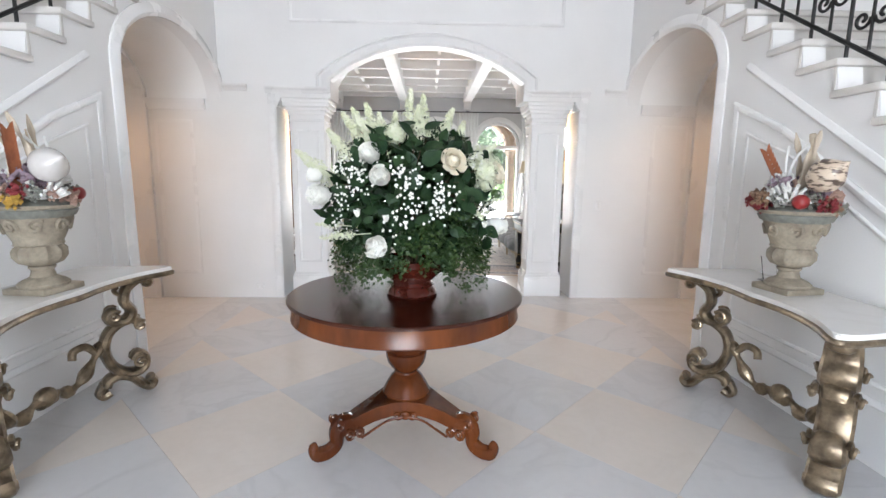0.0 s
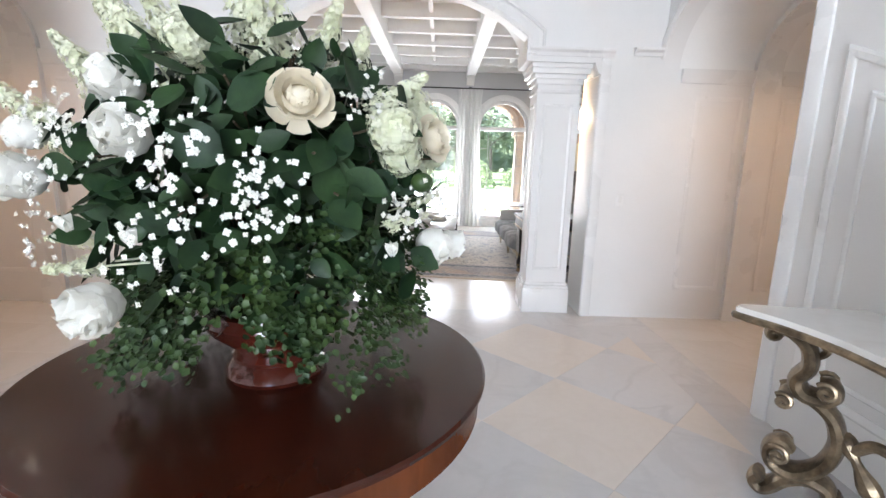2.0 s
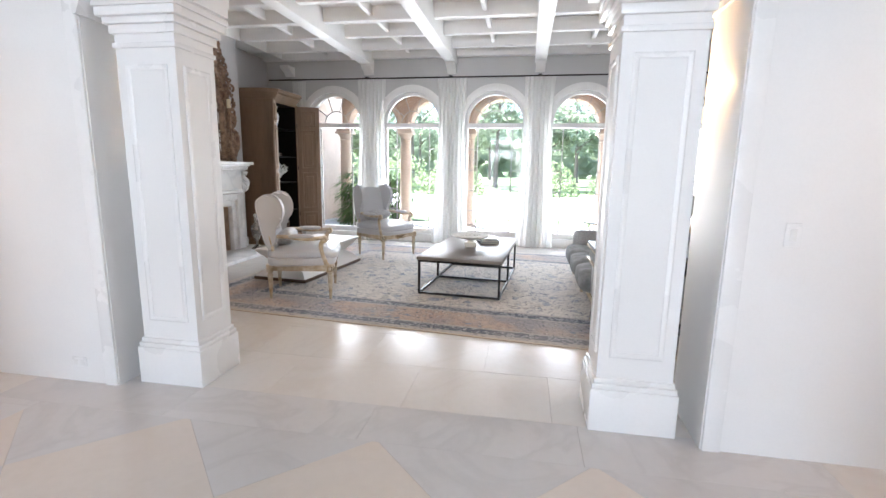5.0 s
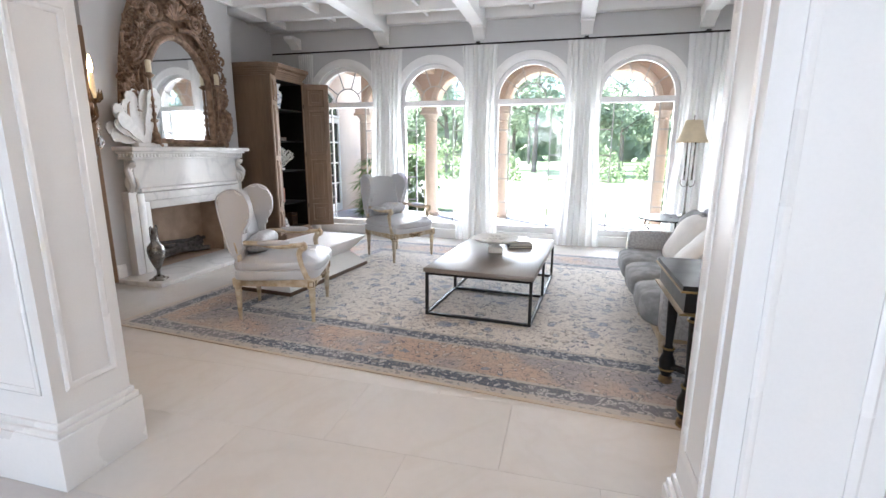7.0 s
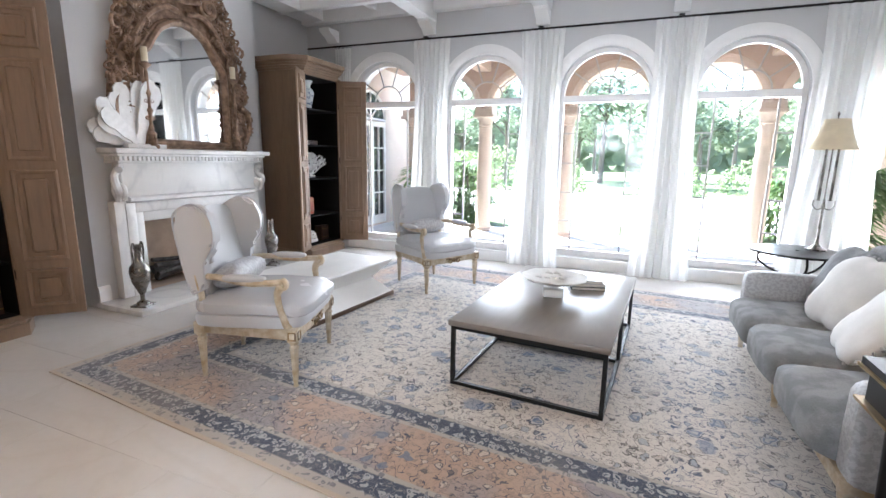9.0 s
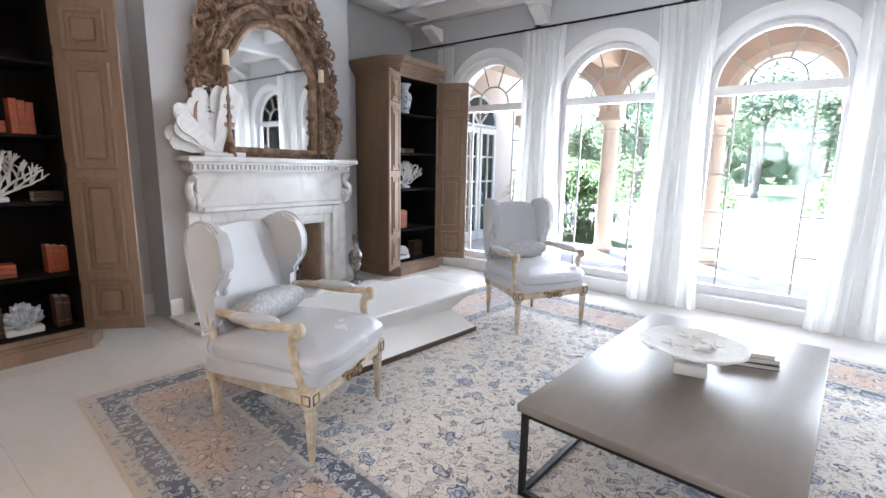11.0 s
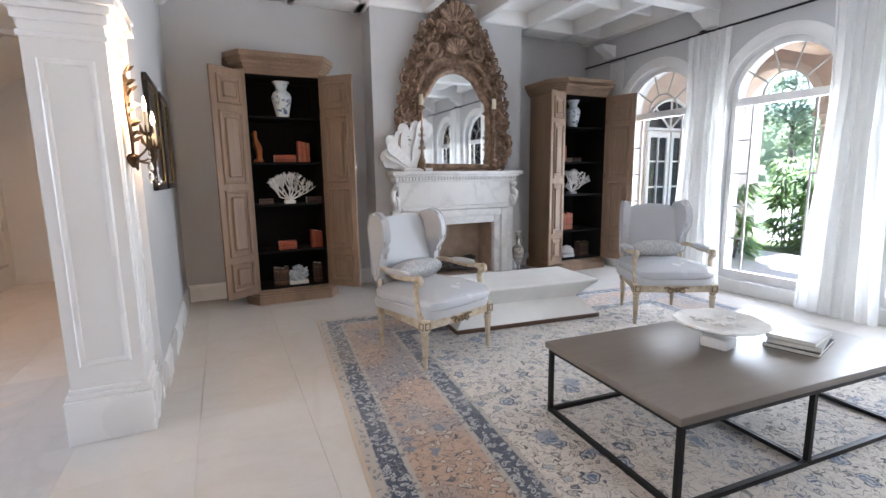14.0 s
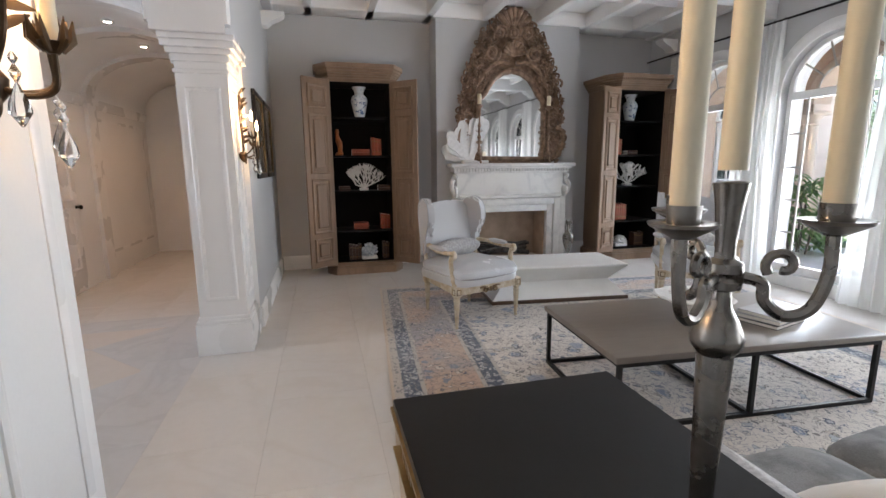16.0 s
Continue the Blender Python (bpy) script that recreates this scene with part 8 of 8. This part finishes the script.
bm = bmn()
box(bm, -900, 900, 15.9, 1800, -0.40, -0.08)
ground = struct("ground", bm, LAWN, "sunlit lawn beyond the loggia", "ground")
bm = bmn()
box(bm, -9, 11, WY + 0.35, 15.9, -0.20, -0.03, 0.01)
struct("pavement_loggia", bm, PAVE, "pale stone floor of the loggia", "pavement")
# unseen paving, added to bounce neutral light through the entrance
bm = bmn()
box(bm, -60, 60, -60, -3.66, -0.30, -0.06)
struct("pavement_forecourt", bm, PAVE, "unseen pale paving added to bounce neutral light into the hall", "pavement")
bm = bmn()
prism(bm, [(-22, 17.6), (24, 17.6), (20, 29), (-18, 29)], "z", -0.09, -0.065)
struct("pavement_drive", bm, PAVE, "pale gravel court in the garden", "pavement")

# loggia: arcade with columns, outer ends and vaulted ceiling
LY0, LY1 = 15.15, 15.55
COLX = tuple(-3.93 + 1.65 * k for k in range(6))
lg = tagged(thing("loggia", (0, 0, 0)), "peach stucco loggia with round arches on columns", "loggia", kind="structure")
for a, b in zip(COLX, COLX[1:]):
    c, h = (a + b) / 2, (b - a) / 2
    r = h - 0.17
    bm = bmn()
    pts = [(a, 2.45), (c - r, 2.45)] + arc(c, 2.45, r, min(0.85, r), 180, 0, 22)[1:-1] + [(c + r, 2.45), (b, 2.45), (b, 4.2), (a, 4.2)]
    prism(bm, pts, "y", LY0, LY1)
    part("arch", bm, STUCCO, lg)
    bm = bmn()
    ribbon(bm, arc(c, 2.45, r + 0.07, min(0.85, r) + 0.07, 180, 0, 22), "y", LY0, 0.12, -0.03)
    part("archivolt", bm, STUCCO2, lg)
colm = None
for x in COLX:
    bm = bmn()
    lathe(bm, [(0.17, 0.0), (0.19, 0.03), (0.17, 0.07), (0.15, 0.10), (0.148, 0.9), (0.135, 2.10), (0.15, 2.12), (0.135, 2.14), (0.14, 2.20), (0.18, 2.26), (0.19, 2.28)], 24)
    box(bm, -0.21, 0.21, -0.21, 0.21, -0.05, 0.0)
    box(bm, -0.21, 0.21, -0.21, 0.21, 2.28, 2.34, 0.01)
    box(bm, -0.18, 0.18, -0.18, 0.18, 2.34, 2.46)
    part("column", bm, STUCCO2, lg, "", 35, pose(x, (LY0 + LY1) / 2, 0))
bm = bmn()
box(bm, -9, 11, WY + 0.35, LY1 + 0.3, 3.55, 3.75)
for x in COLX:
    box(bm, x - 0.14, x + 0.14, WY + 0.35, LY0, 3.15, 3.56, 0.01)
part("ceiling_boards", bm, STUCCO, lg)
# end walls with french doors, which stand square to the windows
FDOOR = mat("painted_door_frame", (0.70, 0.68, 0.65), 0.4, var=0.03)
DGLASS = mat("dark_door_glass", (0.03, 0.035, 0.04), 0.05, var=0.05)
for wx, s in ((-4.75, 1), (4.95, -1)):
    w = tagged(thing("wing_wall", (wx, 0, 0)), "stucco wing of the house with glazed french doors", "house", "wings of the house", "structure")
    bm = bmn()
    box(bm, -0.15, 0.15, WY + 0.35, 17.5, -0.1, 3.55)
    part("wall", bm, STUCCO2, w)
    for k in range(2):
        bm = bmn()
        y0 = 14.0 + 0.62 * k
        for a, b, c, d in ((y0, y0 + 0.07, 0.02, 2.2), (y0 + 0.51, y0 + 0.58, 0.02, 2.2), (y0 + 0.07, y0 + 0.51, 0.02, 0.2), (y0 + 0.07, y0 + 0.51, 2.1, 2.2), (y0 + 0.07, y0 + 0.51, 0.68, 0.71), (y0 + 0.07, y0 + 0.51, 1.16, 1.19), (y0 + 0.07, y0 + 0.51, 1.64, 1.67), (y0 + 0.275, y0 + 0.30, 0.2, 2.1)):
            x0, x1 = sorted((s * 0.15, s * 0.20))
            box(bm, x0, x1, a, b, c, d)
        dr = part("french_door", bm, FDOOR, w)
        bm = bmn()
        x0, x1 = sorted((s * 0.152, s * 0.165))
        box(bm, x0, x1, y0 + 0.07, y0 + 0.51, 0.2, 2.1)
        part("glass", bm, DGLASS, dr)
    bm = bmn()
    x0, x1 = sorted((s * 0.152, s * 0.17))
    fan = [(14.6 + 0.6 * math.cos(radians(a)), 2.25 + 0.55 * math.sin(radians(a))) for a in range(0, 181, 12)]
    prism(bm, fan, "x", x0, x1)
    part("fanlight_glass", bm, DGLASS, w)
    bm = bmn()
    SGN[0] = s
    ribbon(bm, fan + fan[:1], "x", s * 0.15, 0.06, 0.06)
    for a in (45, 90, 135):
        ribbon(bm, [(14.6, 2.25), (14.6 + 0.6 * math.cos(radians(a)), 2.25 + 0.55 * math.sin(radians(a)))], "x", s * 0.16, 0.03, 0.04)
    SGN[0] = 1
    part("fanlight_frame", bm, FDOOR, w)


def palm_clump(x, y, h, seed, n=26):
    t = thing("potted_palm", (x, y, -0.08 if y > 15.9 else -0.03), 0, "leafy green lady palm growing by the loggia", "palm", "palms by the loggia")
    r = random.Random(seed)
    bm = bmn()
    for k in range(7):
        a = r.uniform(0, 6.28)
        tube(bm, [(0.12 * math.cos(a), 0.12 * math.sin(a), 0), (0.25 * math.cos(a), 0.25 * math.sin(a), h * 0.7)], 0.015, 6)
    part("stems", bm, BARK, t)
    bm = bmn()
    for k in range(n * 3):
        a = r.uniform(0, 6.28)
        z = h * r.uniform(0.08, 0.95)
        c = Vector((0.34 * math.cos(a) * r.uniform(0.3, 1), 0.34 * math.sin(a) * r.uniform(0.3, 1), z))
        out = Vector((math.cos(a), math.sin(a), 0.35))
        sd = Vector((-math.sin(a), math.cos(a), 0))
        for j in range(9):
            b = radians(-80 + 20 * j)
            d = (out * math.cos(b) + sd * math.sin(b) + Vector((0, 0, r.uniform(-0.35, 0.1)))).normalized()
            leaf_into(bm, c, d, Vector((0, 0, 1)), r.uniform(0.28, 0.46), 0.024, 0.45)
    part("fronds", bm, PALM, t, smooth=50)["kind"] = "stuff"


palm_clump(-2.9, 16.7, 1.6, 1)
palm_clump(-3.6, 17.0, 1.9, 2)
palm_clump(-3.3, 14.6, 1.35, 7, 20)
palm_clump(3.55, 14.2, 1.5, 3)
palm_clump(3.4, 16.9, 1.3, 4)


def bush(x, y, rad, h, seed):
    t = thing("shrub", (x, y, -0.08), 0, "rounded green garden shrub in the sun", "shrub", "garden shrubs")
    r = random.Random(seed)
    bm = bmn()
    for k in range(900):
        d = Vector((r.gauss(0, 1), r.gauss(0, 1), abs(r.gauss(0, 1)))).normalized()
        k2 = r.uniform(0.75, 1.05) * (1 + 0.15 * noise.noise(d * 3 + Vector((seed, 0, 0))))
        p = Vector((d.x * rad, d.y * rad, d.z * h)) * k2
        leaf_into(bm, p, (d + Vector((r.uniform(-1, 1), r.uniform(-1, 1), r.uniform(-0.5, 0.8)))).normalized(), d + Vector((0.01, 0, 0.02)), 0.16, 0.06)
    part("foliage", bm, SHRUB, t, smooth=50)["kind"] = "stuff"
    bm = bmn()
    for k in range(5):
        a = r.uniform(0, 6.28)
        tube(bm, [(0, 0, 0), (rad * 0.5 * math.cos(a), rad * 0.5 * math.sin(a), h * 0.6)], 0.03, 6)
    part("stems", bm, BARK, t)


for k, (x, y, rd, h) in enumerate(((-3.2, 30, 1.6, 1.9), (-6.5, 31, 1.8, 2.2), (2.2, 31, 1.5, 1.8), (6.2, 33, 1.7, 1.6), (11, 31, 1.9, 2.2), (-11, 33, 2.0, 2.4))):
    bush(x, y, rd, h, k)


def tree(x, y, h, spread, seed):
    t = thing("tree", (x, y, -0.08), 0, "tall garden tree with slender trunk and airy crown", "tree", "trees beyond the lawn")
    r = random.Random(seed)
    bm = bmn()
    lean = Vector((r.uniform(-0.4, 0.4), r.uniform(-0.4, 0.4), 0))
    top = Vector((0, 0, h * 0.75)) + lean
    pts = smoothed([(0, 0, 0), tuple(Vector((0, 0, h * 0.35)) + lean * 0.3), tuple(top)], 5)
    tube(bm, pts, [0.20 * (1 - 0.8 * j / (len(pts) - 1)) + 0.02 for j in range(len(pts))], 8)
    ends = []
    for k in range(9):
        a, u = r.uniform(0, 6.28), r.uniform(0.35, 0.98)
        p = lean * u + Vector((0, 0, h * 0.75 * u))
        q = p + Vector((math.cos(a), math.sin(a), r.uniform(0.3, 0.9))) * spread * r.uniform(0.35, 0.75)
        tube(bm, [p, (p + q) / 2 + Vector((0, 0, 0.15)), q], [0.07, 0.05, 0.02], 6)
        ends.append(q)
    part("trunk", bm, BARK, t)
    bm = bmn()
    for e in ends + [top + Vector((0, 0, h * 0.12))]:
        for c in range(5):
            cc = e + Vector((r.gauss(0, 0.6), r.gauss(0, 0.6), r.gauss(0, 0.45))) * spread * 0.3
            for k in range(46):
                p = cc + Vector((r.gauss(0, 1), r.gauss(0, 1), r.gauss(0, 0.7))) * spread * 0.15
                d = Vector((r.uniform(-1, 1), r.uniform(-1, 1), r.uniform(-0.6, 0.6))).normalized()
                leaf_into(bm, p, d, Vector((0.1, 0, 1)), 0.30, 0.10)
    part("crown", bm, CROWN, t, smooth=50)["kind"] = "stuff"


rt = random.Random(9)
for k in range(15):
    tree(-20 + 3.2 * k + rt.uniform(-1, 1), 40 + rt.uniform(-3, 9), rt.uniform(8, 12), rt.uniform(2.2, 3.2), k)
for k in range(9):
    tree(-26 + 7 * k + rt.uniform(-1, 1), 60 + rt.uniform(-3, 6), rt.uniform(12, 16), 4.2, 40 + k)
# wooded distance
bm = bmn()
r = random.Random(4)
for k in range(3000):
    x = r.uniform(-75, 75)
    p = Vector((x, 80 + r.uniform(0, 6), r.random() ** 0.8 * (9 + 4 * noise.noise(Vector((x * 0.12, 0, 0))))))
    leaf_into(bm, p, Vector((r.uniform(-1, 1), r.uniform(-0.3, 0.3), r.uniform(-1, 1))).normalized(), Vector((0, -1, 0.3)), 2.2, 0.9)
tagged(part("distant_woods", bm, CROWN, None, smooth=50), "distant band of green woodland", "woods", kind="stuff")


# ---------- floor slabs, piece by piece ----------
def clip_poly(poly, x0, x1, y0, y1):
    """Cut a convex outline to a rectangle."""
    def cut(pts, k, lim, keep_less):
        out = []
        for a, b in zip(pts, pts[1:] + pts[:1]):
            ina, inb = ((a[k] <= lim), (b[k] <= lim)) if keep_less else ((a[k] >= lim), (b[k] >= lim))
            if ina:
                out.append(a)
            if ina != inb:
                u = (lim - a[k]) / (b[k] - a[k])
                out.append((a[0] + (b[0] - a[0]) * u, a[1] + (b[1] - a[1]) * u))
        return out
    for k, lim, less in ((0, x1, True), (0, x0, False), (1, y1, True), (1, y0, False)):
        poly = cut(poly, k, lim, less)
        if len(poly) < 3:
            return []
    return poly


def slab(name, poly, material, parent, top=0.0):
    cx, cy = sum(p[0] for p in poly) / len(poly), sum(p[1] for p in poly) / len(poly)
    bm = bmn()
    lo = [bm.verts.new((x - cx, y - cy, -0.0055)) for x, y in poly]
    hi = [bm.verts.new(((x - cx) * 0.9995, (y - cy) * 0.9995, top)) for x, y in poly]
    bm.faces.new(hi)
    k = len(poly)
    for i in range(k):
        bm.faces.new((lo[i], lo[(i + 1) % k], hi[(i + 1) % k], hi[i]))
    return part(name, bm, material, parent, smooth=0, m=pose(cx, cy, 0))


HD = 0.57   # half diagonal of the diamonds
G = 0.0007
bx0, bx1, by1 = -2.05, 2.10, 5.56
shape = {}
for i in range(-5, 6):
    for j in range(-14, 4):
        if (i + j) % 2:
            continue
        cx, cy = 0.11 + i * HD, 5.01 + j * HD
        cream = i % 2 == 0
        q = [(cx, cy - HD + G), (cx + HD - G, cy), (cx, cy + HD - G), (cx - HD + G, cy)]
        p = clip_poly(q, bx0, bx1, -3.3, by1)
        if len(p) < 3:
            continue
        if p == q and cream in shape:
            again(shape[cream], pose(cx, cy, 0))
            continue
        ob = slab("marble_tile", p, CREAM if cream else GREYM, floor_hall)
        if p == q:
            shape[cream] = ob
# grey marble border and the threshold between the rooms
for a, b in ((-2.40, -1.2), (-1.2, 0.0), (0.0, 1.2), (1.2, 2.40)):
    slab("border_slab", [(a + G, by1 + G), (b - G, by1 + G), (b - G, FY0 + 0.10), (a + G, FY0 + 0.10)], GREYM, floor_hall)
y = -3.3
while y < by1:
    for a, b in ((-2.40, bx0 - G), (bx1 + G, 2.40)):
        slab("border_slab", [(a, y + G), (b, y + G), (b, min(by1, y + 1.1) - G), (a, min(by1, y + 1.1) - G)], GREYM, floor_hall)
    y += 1.1
# warm cream slabs of the side passages
for s in (-1, 1):
    for k in range(7):
        x0, x1 = sorted((s * (2.40 + 0.6 * k + G), s * (2.40 + 0.6 * (k + 1) - G)))
        for j in range(3):
            slab("passage_slab", [(x0, 4.05 + 0.6 * j + G), (x1, 4.05 + 0.6 * j + G), (x1, min(5.84, 4.05 + 0.6 * (j + 1)) - G), (x0, min(5.84, 4.05 + 0.6 * (j + 1)) - G)], LIME, floor_hall)
# living room: limestone slabs in staggered rows
w, h = 0.915, 0.61
cache = None
j = 0
y = FY0 + 0.10
while y < WY:
    off = (j % 2) * w / 2
    x = LX0 - 0.1 - off
    y1 = min(y + h, WY)
    while x < LX1:
        p = clip_poly([(x + G, y + G), (x + w - G, y + G), (x + w - G, y1 - G), (x + G, y1 - G)], LX0, LX1, y, y1)
        x += w
        if len(p) < 3:
            continue
        full = abs(p[1][0] - p[0][0] - (w - 2 * G)) < 1e-6 and abs(y1 - y - h) < 1e-6 and len(p) == 4
        cx, cy = sum(q[0] for q in p) / len(p), sum(q[1] for q in p) / len(p)
        if full and cache is not None:
            again(cache, pose(cx, cy, 0))
            continue
        ob = slab("limestone_slab", p, LIME, floor_living)
        if full:
            cache = ob
    y += h
    j += 1
